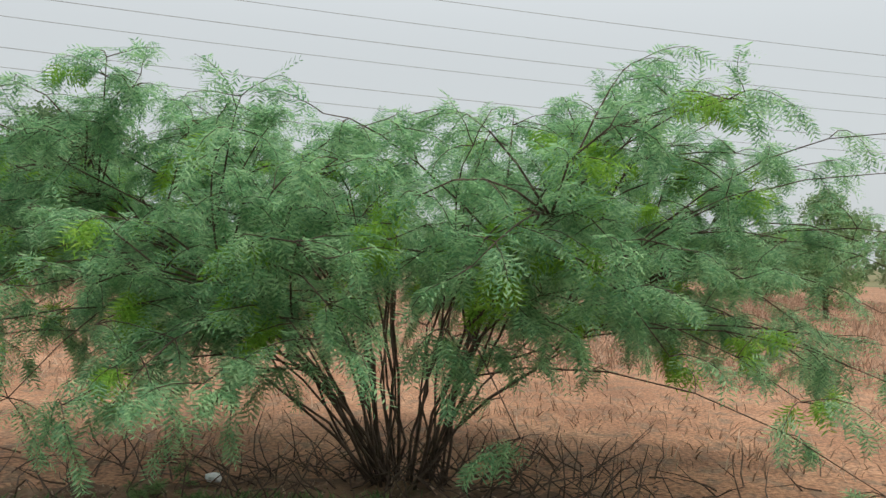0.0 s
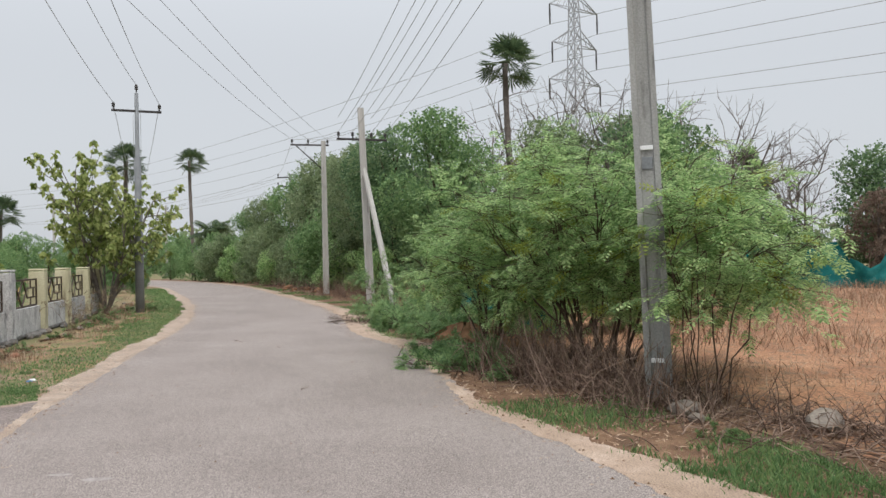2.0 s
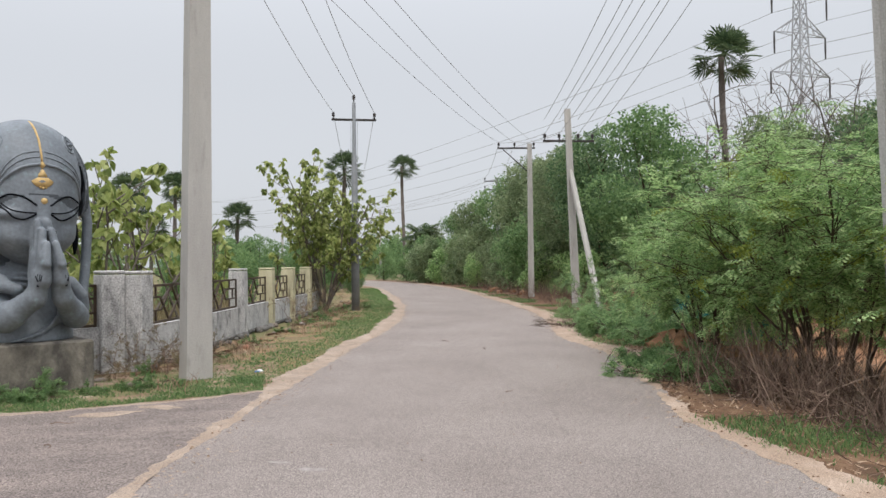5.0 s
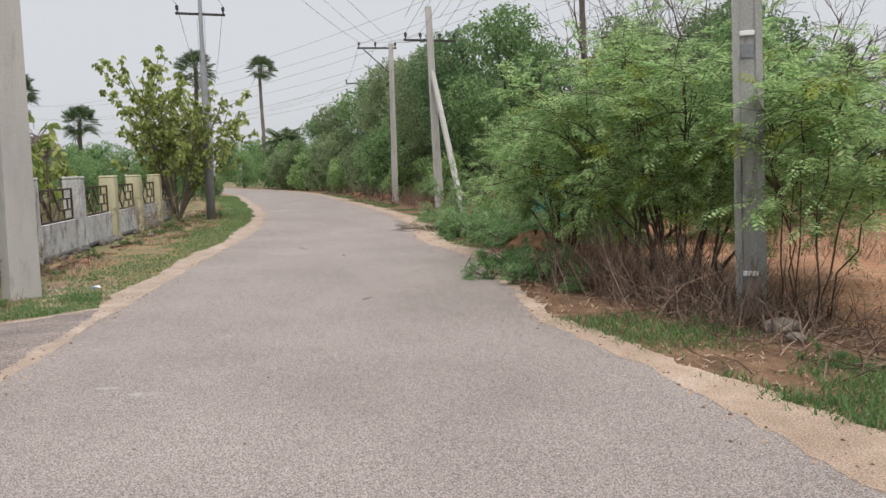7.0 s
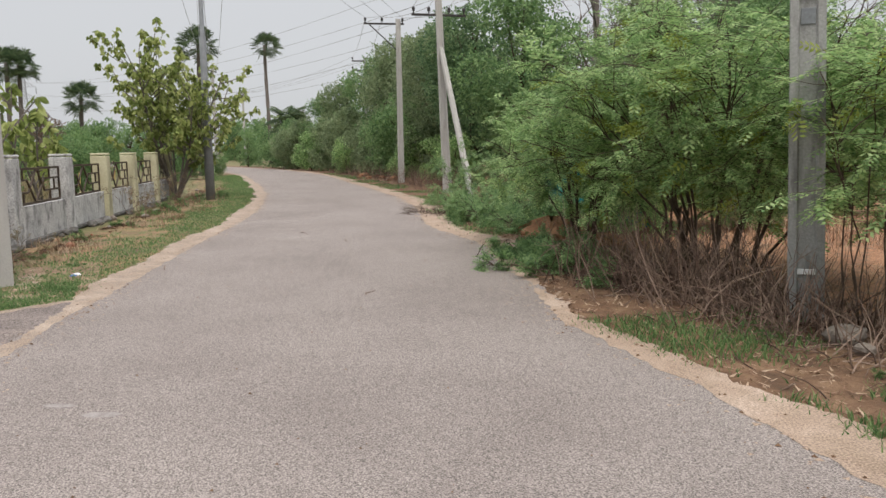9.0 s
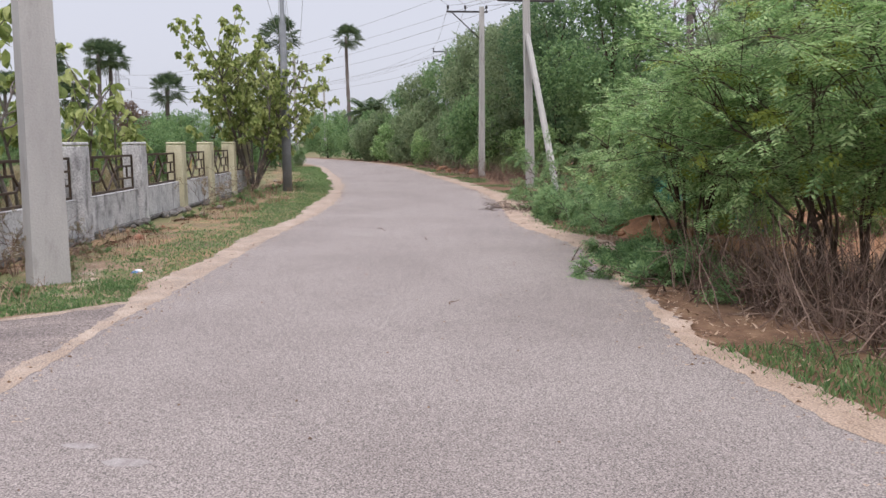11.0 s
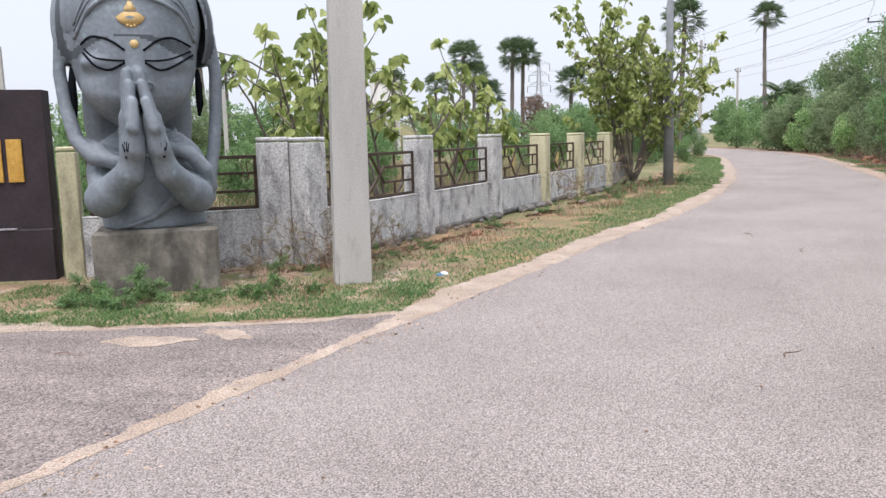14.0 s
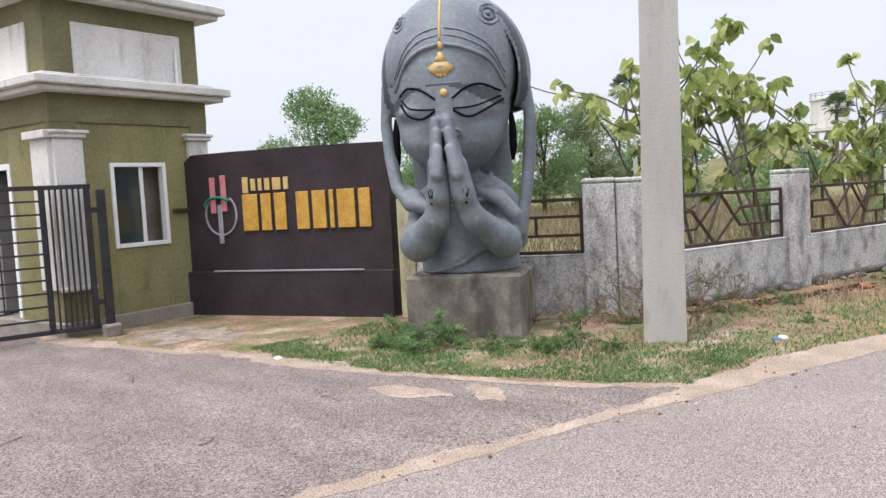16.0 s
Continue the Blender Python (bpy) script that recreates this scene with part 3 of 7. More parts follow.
# the name is drawn as plain blocks of its size and colour
x = 0.93
for w in (0.115, 0.10, 0.085, 0.105, 0.15, 0.10):
    part("lettering_block", Geo().box((x + w / 2 - 0.005, -0.014, 1.655), (w - 0.03, 0.016, 0.15 if w != 0.115 else 0.2), sm, 0.004), GOLD_PALE, sign_wall, "pale gold lettering block")
    x += w + 0.012
x = 0.9
for w in (0.28, 0.2, 0.22, 0.10, 0.23, 0.24, 0.11, 0.29, 0.21):
    if w != 0.10:
        part("lettering_block", Geo().box((x + w / 2, -0.016, 1.31), (w - 0.05, 0.02, 0.46), sm, 0.006), GOLD, sign_wall, "ochre lettering block")
    x += w
emb = part("emblem", Geo().tube([sm @ Vector((0.58 + 0.24 * math.cos(a), -0.014, 1.3 + 0.26 * math.sin(a))) for a in np.linspace(2.0, 7.2, 30)], 0.014, 5), GREY_LINE, sign_wall, "round emblem of grey, pink and green strokes")
part("stroke", Geo().box((0.47, -0.016, 1.55), (0.085, 0.016, 0.46), sm, 0.004), PINK, emb, "pink stroke")
part("stroke", Geo().box((0.64, -0.016, 1.57), (0.085, 0.016, 0.46), sm, 0.004), PINK, emb, "pink stroke")
part("stroke", Geo().box((0.57, -0.018, 1.18), (0.07, 0.014, 0.5), sm, 0.004), GREY_LINE, emb, "grey stroke")
part("stroke", Geo().tube([sm @ Vector((0.55 + 0.2 * math.cos(a), -0.02, 1.42 + 0.1 * math.sin(a))) for a in np.linspace(0.5, 3.3, 14)], 0.04, 6, flat=0.5), TEAL_PAINT, emb, "green stroke")

# ---- guard house ----
# local frame: x along the face with the window (east to west), y inwards (south)
HO = (-9.07, -7.03)
HW = frame_to(HO, (-11.2, -7.345))
WID, DEP = 2.15, 2.6
house = thing("guard_house", label="olive green two-tier guard house with white cornices and pilasters", category="guard house")


def hbox(name, c, s, mat, parent=None, label="", bevel=0.01):
    return part(name, Geo().box(c, s, HW, bevel), mat, parent or house, label)


SGN = 1 if (HW.to_3x3() @ Vector((0, 1, 0))).y < 0 else -1


def H(name, x0, x1, y0, y1, z0, z1, mat, parent=None, label="", bevel=0.01):
    """A block from x0 to x1 along the face, y0 to y1 inwards, z0 to z1 up."""
    return hbox(name, ((x0 + x1) / 2, SGN * (y0 + y1) / 2, (z0 + z1) / 2), (x1 - x0, y1 - y0, z1 - z0), mat, parent, label, bevel)


T = 0.18
WX0, WX1, WZ0, WZ1 = 0.70, 1.48, 0.97, 2.0
# front wall round the window
H("wall", 0, WX0, 0, T, 0.18, 2.78, OLIVE, bevel=0.004)
H("wall", WX1, WID, 0, T, 0.18, 2.78, OLIVE, bevel=0.004)
H("wall", WX0, WX1, 0, T, 0.18, WZ0, OLIVE, bevel=0.004)
H("wall", WX0, WX1, 0, T, WZ1, 2.78, OLIVE, bevel=0.004)
# side wall towards the gate, with a door opening
DY0, DY1, DZ = 0.9, 1.65, 2.05
H("wall", 0, T, T, DY0, 0.18, 2.78, OLIVE, bevel=0.004)
H("wall", 0, T, DY1, DEP, 0.18, 2.78, OLIVE, bevel=0.004)
H("wall", 0, T, DY0, DY1, DZ, 2.78, OLIVE, bevel=0.004)
H("wall", WID - T, WID, T, DEP, 0.18, 2.78, OLIVE, bevel=0.004)
H("wall", T, WID - T, DEP - T, DEP, 0.18, 2.78, INSIDE, bevel=0.004)
H("floor_slab", T, WID - T, T, DEP - T, 0.0, 0.2, PLINTH)
H("plinth", -0.04, WID + 0.04, -0.04, DEP + 0.04, -0.02, 0.18, PLINTH, label="grey cement plinth", bevel=0.015)
# darker frieze under the cornice
H("frieze", -0.025, WID + 0.025, -0.025, DEP + 0.02, 2.46, 2.79, OLIVE_DARK, label="dark olive band below the cornice")
H("frieze", -0.02, 0.32, -0.022, 0.05, 2.36, 2.47, OLIVE_DARK)
H("frieze", WID - 0.25, WID + 0.02, -0.022, 0.05, 2.36, 2.47, OLIVE_DARK)
for a, b in ((0.0, 0.36), (WID - 0.32, WID)):
    p = H("pilaster", a, b, -0.05, 0.02, 0.55, 2.28, OFFWHITE, label="white pilaster with moulded capital")
    H("capital", a - 0.03, b + 0.03, -0.085, 0.03, 2.28, 2.33, OFFWHITE, p)
    H("capital", a - 0.055, b + 0.055, -0.11, 0.03, 2.33, 2.37, OFFWHITE, p)
    H("base_moulding", a - 0.03, b + 0.03, -0.08, 0.02, 0.53, 0.58, OFFWHITE, p)
p = H("pilaster", -0.05, 0.02, 0.0, 0.36, 0.55, 2.28, OFFWHITE)
H("capital", -0.11, 0.03, -0.05, 0.41, 2.28, 2.37, OFFWHITE, p)
# cornices and the upper tier
for z in (2.79, 3.86):
    H("cornice", -0.2, WID + 0.2, -0.2, DEP + 0.2, z, z + 0.07, OFFWHITE, label="white moulded cornice", bevel=0.015)
    H("cornice", -0.27, WID + 0.27, -0.27, DEP + 0.27, z + 0.07, z + 0.17, OFFWHITE, bevel=0.012)
    H("cornice", -0.1, WID + 0.1, -0.1, DEP + 0.1, z + 0.17, z + 0.22, OFFWHITE, bevel=0.01)
H("upper_wall", 0.02, WID - 0.02, 0.02, DEP, 2.98, 3.87, OLIVE_DARK)
H("white_panel", 0.36, WID - 0.3, -0.005, 0.03, 3.0, 3.62, OFFWHITE, label="recessed white painted panel")
H("white_panel", -0.005, 0.03, 0.36, DEP - 0.36, 3.0, 3.62, OFFWHITE)
H("upper_wall", 0.25, WID - 0.25, 0.25, DEP - 0.25, 4.0, 4.7, OLIVE_DARK)
H("upper_pilaster", WID - 0.52, WID - 0.4, 0.18, 0.27, 4.05, 4.7, OFFWHITE)
H("drain_pipe", WID - 0.42, WID - 0.39, -0.05, -0.01, 2.98, 3.45, UPVC)
# window with a sliding sash left half open
win = H("window", WX0, WX0 + 0.05, -0.02, 0.08, WZ0, WZ1, UPVC, label="white framed sliding window, half open", bevel=0.004)
H("window_frame", WX1 - 0.05, WX1, -0.02, 0.08, WZ0, WZ1, UPVC, win, bevel=0.004)
H("window_frame", WX0 + 0.05, WX1 - 0.05, -0.02, 0.08, WZ1 - 0.05, WZ1, UPVC, win, bevel=0.004)
H("window_frame", WX0 + 0.05, WX1 - 0.05, -0.025, 0.09, WZ0, WZ0 + 0.05, UPVC, win, bevel=0.004)
H("window_frame", WX0 + 0.41, WX0 + 0.46, 0.01, 0.05, WZ0 + 0.05, WZ1 - 0.05, UPVC, win, bevel=0.004)
pane = H("pane", WX0 + 0.05, WX0 + 0.42, 0.026, 0.032, WZ0 + 0.05, WZ1 - 0.05, GLASS, win, "dark glass pane", bevel=0.001)
H("partition", WX0 + 0.44, WX1 + 0.1, 0.3, 0.34, 0.2, 2.4, PLINTH, label="inner wall seen through the open window")
H("ceiling_slab", T, WID - T, T, DEP - T, 2.5, 2.6, INSIDE)
# side door: white frame with a half-open grey leaf
dr = H("door", -0.02, 0.1, DY0, DY0 + 0.07, 0.2, DZ, UPVC, label="white framed door standing ajar", bevel=0.004)
H("door_frame", -0.02, 0.1, DY1 - 0.07, DY1, 0.2, DZ, UPVC, dr, bevel=0.004)
H("door_frame", -0.02, 0.1, DY0 + 0.07, DY1 - 0.07, DZ - 0.07, DZ, UPVC, dr, bevel=0.004)
H("door_leaf", 0.1, 0.62, DY1 - 0.14, DY1 - 0.1, 0.22, DZ - 0.08, INSIDE, dr, bevel=0.004)
# a bracket with a cable stub on the wall
H("wall_bracket", WID - 0.62, WID - 0.36, -0.05, -0.01, 1.36, 1.41, BRONZE, label="small dark wall bracket")

# ---- gate ----
GO = (-9.47, -6.78)
gm = frame_to(GO, (-6.4, -7.38))
gate = thing("metal_gate", label="black painted metal gate leaf with horizontal and vertical bars", category="gate")
GLEN, GH = 3.1, 1.72
part("gate_frame", bars(Geo(), [(0.12, 0.12, GLEN, 0.12), (0.12, GH, GLEN, GH), (0.14, 0.12, 0.14, GH), (0.62, 0.12, 0.62, GH), (GLEN, 0.12, GLEN, GH)], gm, 0.05, 0.04), GATE_BLACK, gate)
for i in range(8):
    x = 0.14 + 0.48 * (i + 0.5) / 8
    part("vertical_bar", bars(Geo(), [(x, 0.14, x, GH - 0.02)], gm, 0.022, 0.02), GATE_BLACK, gate)
for i in range(10):
    z = 0.12 + (GH - 0.12) * (i + 1) / 11
    part("horizontal_bar", bars(Geo(), [(0.64, z, GLEN - 0.02, z)], gm, 0.022, 0.02), GATE_BLACK, gate)
gp = part("gate_post", Geo().box((0.0, 0, 0.84), (0.09, 0.09, 1.68), gm, 0.008), GATE_BLACK, gate, "black square gate post")
for z in (0.4, 1.45):
    part("hinge", Geo().box((0.09, 0, z), (0.08, 0.05, 0.06), gm, 0.006), GATE_BLACK, gp)
solo("kerb_block", Geo().box((0.02, 0.14, 0.07), (0.2, 0.14, 0.15), gm, 0.02), RUBBLE, "worn grey-brown block at the foot of the gate post", "brick")

# ---- pedestal and statue ----
ST = (-11.54, -3.11)
FACE = 38.0   # the statue looks along this direction from +x
stm = pose(ST[0], ST[1], 0, 0, 0, FACE - 90)
PT = 0.63
g = Geo().box((-0.07, -0.02, PT / 2 - 0.02), (1.16, 1.0, PT + 0.04), stm @ pose(0, 0, 0, 0, 0, -8), 0.03)
solo("pedestal", g, PEDESTAL, "stained grey concrete block pedestal under the statue", "pedestal")


def cap(p, a, b, ra, rb=None):
    """Distance to a capsule whose radius runs from ra to rb."""
    a, b = np.array(a), np.array(b)
    rb = ra if rb is None else rb
    ab = b - a
    t = np.clip(((p - a) @ ab) / (ab @ ab), 0, 1)
    return np.linalg.norm(p - a - t[..., None] * ab, axis=-1) - (ra + (rb - ra) * t)


def ell(p, c, r):
    q = (p - np.array(c)) / np.array(r)
    k = np.linalg.norm(q, axis=-1)
    return (k - 1) * min(r)


def smin(a, b, k):
    h = np.clip(0.5 + 0.5 * (b - a) / k, 0, 1)
    return b * (1 - h) + a * h - k * h * (1 - h)


def poly(p, pts, radii):
    d = None
    for (a, b), (ra, rb) in zip(zip(pts, pts[1:]), zip(radii, radii[1:])):
        e = cap(p, a, b, ra, rb)
        d = e if d is None else np.minimum(d, e)
    return d


# the statue is shaped with x to the right as one faces it, y towards one, and mirrored at the end
def head_sdf(p):
    d = smin(ell(p, (-0.03, 0.02, 1.87), (0.57, 0.56, 0.70)), ell(p, (-0.04, 0.17, 1.35), (0.44, 0.37, 0.44)), 0.3)
    d = smin(d, cap(p, (-0.075, 0.52, 1.52), (-0.07, 0.585, 1.27), 0.02, 0.055), 0.1)     # nose
    d = smin(d, ell(p, (0.02, 0.555, 1.26), (0.045, 0.04, 0.04)), 0.03)
    d = smin(d, ell(p, (-0.08, 0.5, 1.18), (0.13, 0.06, 0.032)), 0.03)                   # lips
    d = smin(d, ell(p, (-0.08, 0.49, 1.12), (0.11, 0.06, 0.035)), 0.03)
    for s in (-1, 1):
        d = smin(d, ell(p, (-0.07 + s * 0.26, 0.42, 1.465), (0.17, 0.11, 0.075)), 0.05)   # lids
        d = smin(d, ell(p, (-0.06 + s * 0.24, 0.34, 1.25), (0.19, 0.16, 0.17)), 0.1)
    return d


def statue_sdf(p):
    d = head_sdf(p)
    # hair over the brow, drawn to both sides of the parting
    hair = np.maximum(ell(p, (-0.03, 0.0, 1.89), (0.605, 0.585, 0.73)), 2.04 - 0.95 * np.abs(p[..., 0] + 0.08) ** 1.7 - p[..., 2])
    d = smin(d, hair, 0.02)
    # veil shell round the head
    outer, inner = ell(p, (0.0, -0.1, 1.84), (0.71, 0.68, 0.79)), ell(p, (0.0, -0.08, 1.8), (0.655, 0.66, 0.745))
    veil = np.maximum(np.maximum(outer, -inner), p[..., 1] - 0.22)
    d = np.minimum(d, np.maximum(veil, 1.5 - p[..., 2]))
    # hanging edges: one swings in under the arm, the other falls straight
    tl = poly(p, [(-0.65, 0.08, 1.75), (-0.67, 0.07, 1.4), (-0.64, 0.1, 1.1), (-0.58, 0.18, 0.82), (-0.45, 0.28, 0.66), (-0.27, 0.36, 0.62)], [0.045, 0.055, 0.06, 0.065, 0.075, 0.06])
    tr = poly(p, [(0.65, 0.08, 1.75), (0.68, 0.07, 1.4), (0.66, 0.08, 1.05), (0.62, 0.12, 0.75), (0.57, 0.16, 0.5), (0.55, 0.16, 0.25)], [0.045, 0.06, 0.06, 0.06, 0.06, 0.05])
    d = smin(d, np.minimum(tl, tr), 0.03)
    back = np.maximum(ell(p, (0.0, -0.36, 1.1), (0.5, 0.22, 0.95)), p[..., 1] + 0.22)
    d = smin(d, back, 0.06)
    # neck, shoulders, chest
    d = smin(d, cap(p, (-0.02, 0.02, 1.15), (0.03, -0.08, 0.62), 0.155, 0.2), 0.06)
    torso = smin(ell(p, (0.03, -0.08, 0.5), (0.55, 0.33, 0.44)), ell(p, (0.06, -0.06, 0.0), (0.47, 0.4, 0.42)), 0.15)
    d = smin(d, torso, 0.06)
    for z, r in ((0.9, 0.25), (0.84, 0.31), (0.78, 0.37), (0.72, 0.42)):
        ring = [(0.04 + r * math.cos(a), -0.05 + r * 0.85 * math.sin(a), z - 0.06 * math.sin(a)) for a in np.linspace(-0.4, 3.54, 11)]
        d = smin(d, poly(p, ring, [0.022] * 11), 0.012)
    # cloth over the shoulders: a thick fold that wraps each forearm, thin folds over the chest
    d = smin(d, poly(p, [(0.2, 0.26, 0.74), (0.36, 0.3, 0.68), (0.5, 0.3, 0.52), (0.56, 0.26, 0.36)], [0.05, 0.075, 0.07, 0.05]), 0.025)
    d = smin(d, poly(p, [(-0.5, 0.12, 0.78), (-0.4, 0.26, 0.72), (-0.3, 0.34, 0.6)], [0.06, 0.07, 0.05]), 0.025)
    for k in range(4):
        d = smin(d, poly(p, [(-0.3 + 0.07 * k, 0.3, 0.02), (0.0 + 0.04 * k, 0.35, 0.1 + 0.035 * k), (0.3, 0.3, 0.26 + 0.05 * k)], [0.016, 0.02, 0.016]), 0.012)
    # arms and pressed palms, held before the face and leaning a little
    q = p.copy()
    q[..., 0] = p[..., 0] + 0.02 + 0.09 * (p[..., 2] - 0.45)
    arms = None
    for s in (-1, 1):
        el_ = (s * 0.38, 0.36, 0.30)
        a = cap(q, (s * 0.36, 0.0, 0.56), el_, 0.12, 0.14)
        a = smin(a, cap(q, el_, (s * 0.16, 0.6, 0.52), 0.145, 0.115), 0.04)
        a = smin(a, cap(q, (s * 0.40, 0.34, 0.285), (s * 0.335, 0.41, 0.345), 0.16, 0.155), 0.012)      # sleeve cuff
        a = smin(a, cap(q, (s * 0.15, 0.6, 0.52), (s * 0.1, 0.68, 0.76), 0.11, 0.1), 0.04)
        a = smin(a, cap(q, (s * 0.1, 0.72, 0.72), (s * 0.075, 0.75, 0.98), 0.085, 0.07), 0.04)
        a = smin(a, cap(q, (s * 0.125, 0.6, 0.74), (s * 0.105, 0.62, 1.0), 0.085, 0.07), 0.04)
        for y, lo_, top, w in ((0.8, 0.9, 1.17, 0.05), (0.72, 0.92, 1.32, 0.052), (0.64, 0.94, 1.42, 0.054), (0.56, 0.92, 1.36, 0.052)):
            spread = 0.085 + 0.11 * (0.8 - y)
            a = smin(a, cap(q, (s * spread, y, lo_), (s * 0.05, y - 0.02, top - 0.045), w + 0.008, w - 0.008), 0.006)
        a = smin(a, cap(q, (s * 0.12, 0.52, 0.76), (s * 0.07, 0.46, 1.02), 0.06, 0.045), 0.02)           # thumb
        arms = a if arms is None else np.minimum(arms, a)
    gap = np.maximum(np.abs(q[..., 0]) - 0.006, np.maximum(0.58 - p[..., 2], 0.3 - p[..., 1]))
    d = smin(d, np.maximum(arms, -gap), 0.018)
    return np.maximum(d, -p[..., 2])


def surface(sdf, lo, hi, h):
    """The surface of a distance field, as quads (surface nets)."""
    ax = [np.arange(a, b + h, h) for a, b in zip(lo, hi)]
    grid = np.stack(np.meshgrid(*ax, indexing="ij"), -1)
    d = sdf(grid)
    n = np.array(d.shape)
    acc, cnt = np.zeros((*(n - 1), 3)), np.zeros(n - 1)
    for axis in range(3):
        a = [slice(None)] * 3
        b = [slice(None)] * 3
        a[axis], b[axis] = slice(0, -1), slice(1, None)
        da, db = d[tuple(a)], d[tuple(b)]
        cross = (da < 0) != (db < 0)
        t = np.where(cross, da / np.where(da == db, 1, da - db), 0)
        pt = grid[tuple(a)].copy()
        pt[..., axis] += t * h
        o1, o2 = [k for k in range(3) if k != axis]
        for i in (0, 1):
            for j in (0, 1):
                src, sh = [slice(None)] * 3, list(n - 1)
                src[o1], src[o2] = slice(i, i + n[o1] - 1), slice(j, j + n[o2] - 1)
                c = cross[tuple(src)]
                acc += pt[tuple(src)] * c[..., None]
                cnt += c
    idx = -np.ones(n - 1, int)
    used = cnt > 0
    idx[used] = np.arange(used.sum())
    verts = acc[used] / cnt[used][:, None]
    faces = []
    for axis in range(3):
        o1, o2 = [(1, 2), (2, 0), (0, 1)][axis]
        a = [slice(1, -1)] * 3
        b = [slice(1, -1)] * 3
        a[axis], b[axis] = slice(0, -1), slice(1, None)
        ia, ib = d[tuple(a)] < 0, d[tuple(b)] < 0
        cells = np.argwhere(ia != ib)
        if not len(cells):
            continue
        inside = ia[tuple(cells.T)]
        base = cells.copy()
        base[:, o1] += 1
        base[:, o2] += 1
        ids = []
        for i, j in ((-1, -1), (0, -1), (0, 0), (-1, 0)):
            q = base.copy()
            q[:, o1] += i
            q[:, o2] += j
            ids.append(idx[tuple(q.T)])
        f = np.stack(ids, 1)
        f = np.where(inside[:, None], f, f[:, ::-1])
        faces.append(f[(f >= 0).all(1)])
    return verts, np.concatenate(faces)


sv, sf = surface(statue_sdf, (-0.9, -0.9, -0.03), (0.9, 1.0, 2.7), 0.0185)
rim_o, rim_i = ell(sv, (0.0, -0.1, 1.84), (0.71, 0.68, 0.79)), ell(sv, (0.0, -0.08, 1.8), (0.655, 0.66, 0.745))
dark_rim = (sv[:, 1] > 0.12) & (np.abs(rim_o) < 0.03) & (sv[:, 2] > 1.5) & (ell(sv, (-0.03, 0.0, 1.89), (0.605, 0.585, 0.73)) > 0.025)
sg = Geo()
sg.v, sg.f = [tuple(v) for v in sv], [tuple(int(i) for i in f) for f in sf]
sg.m = [3 if dark_rim[list(f)].all() else 0 for f in sg.f]


def on_face(x, z, lift=0.0, sdf=statue_sdf, y0=0.75, y1=-0.2):
    """Where a ray from the front meets the head."""
    ys = np.linspace(y0, y1, 120)
    d = sdf(np.stack([np.full(120, x), ys, np.full(120, z)], -1))
    k = int(np.argmax(d < 0)) if (d < 0).any() else 119
    return (x, ys[k] + lift, z)


def face_line(pts, r, slot, sdf=None, step=0.03):
    line = spline(np.array(pts), step)
    sg.tube([on_face(x, z, 0.006, sdf or head_sdf) for x, z in line], r, 6, slot)


MID = -0.075          # the middle of the face, turned a little aside
for s in (-1, 1):
    c = MID
    # brows, closed lids with a long outer stroke
    face_line([(c + s * 0.075, 1.565), (c + s * 0.2, 1.655), (c + s * 0.33, 1.685), (c + s * (0.41 if s < 0 else 0.5), 1.63)], 0.0105, 1)
    face_line([(c + s * 0.08, 1.465), (c + s * 0.2, 1.405), (c + s * 0.32, 1.44), (c + s * (0.4 if s < 0 else 0.52), 1.56)], 0.0105, 1)
    face_line([(c + s * 0.08, 1.48), (c + s * 0.2, 1.485), (c + s * 0.32, 1.51), (c + s * (0.39 if s < 0 else 0.5), 1.59)], 0.008, 1)
    # hair rolls
    for k, o in enumerate((0.0, 0.085, 0.15)):
        e = -0.03 + s * 0.5
        face_line([(c + s * 0.03, 2.04 + o), (c + s * 0.2, 2.0 + o), (0.5 * c + s * 0.38, 1.89 + o * 0.9), (e, 1.68 + o * 0.8)], 0.02 if k == 0 else 0.009, 0, statue_sdf)
    # rosettes
    rx_ = -0.07 + s * 0.41
    for r, t in ((0.105, 0.016), (0.062, 0.015)):
        ring = [on_face(rx_ + r * (0.85 if s > 0 else 0.6) * math.cos(a), 2.33 + r * math.sin(a), 0.0, statue_sdf) for a in np.linspace(0, 2 * math.pi, 22)]
        sg.tube(ring, t, 6, 3 if r < 0.1 else 0)
    sg.tube([on_face(rx_, 2.33, -0.03, statue_sdf), on_face(rx_, 2.33, 0.03, statue_sdf)], [0.032, 0.022], 8, 0)
    # dark earrings hanging in the gap behind the cheek
    ex = -0.03 + s * 0.535
    sg.tube([(ex, 0.1, 1.46), (ex + s * 0.01, 0.1, 1.32), (ex + s * 0.01, 0.1, 1.14), (ex, 0.1, 1.02)], [0.02, 0.034, 0.036, 0.012], 8, 1)
    # dark flower strokes on the backs of the hands
    for k in range(4):
        a = 1.05 + 0.36 * k
        px_, pz = -0.06 + s * 0.15, 0.68
        sg.tube([on_face(px_ + 0.02 * math.cos(a), pz + 0.03 * math.sin(a), 0.0, y0=0.98), on_face(px_ + 0.05 * math.cos(a), pz + 0.11 * math.sin(a), 0.0, y0=0.98)], 0.008, 5, 1)
    q = on_face(px_, pz - 0.02, 0.0, y0=0.98)
    sg.tube([(q[0], q[1] - 0.01, q[2]), (q[0], q[1] + 0.008, q[2])], 0.014, 8, 1)
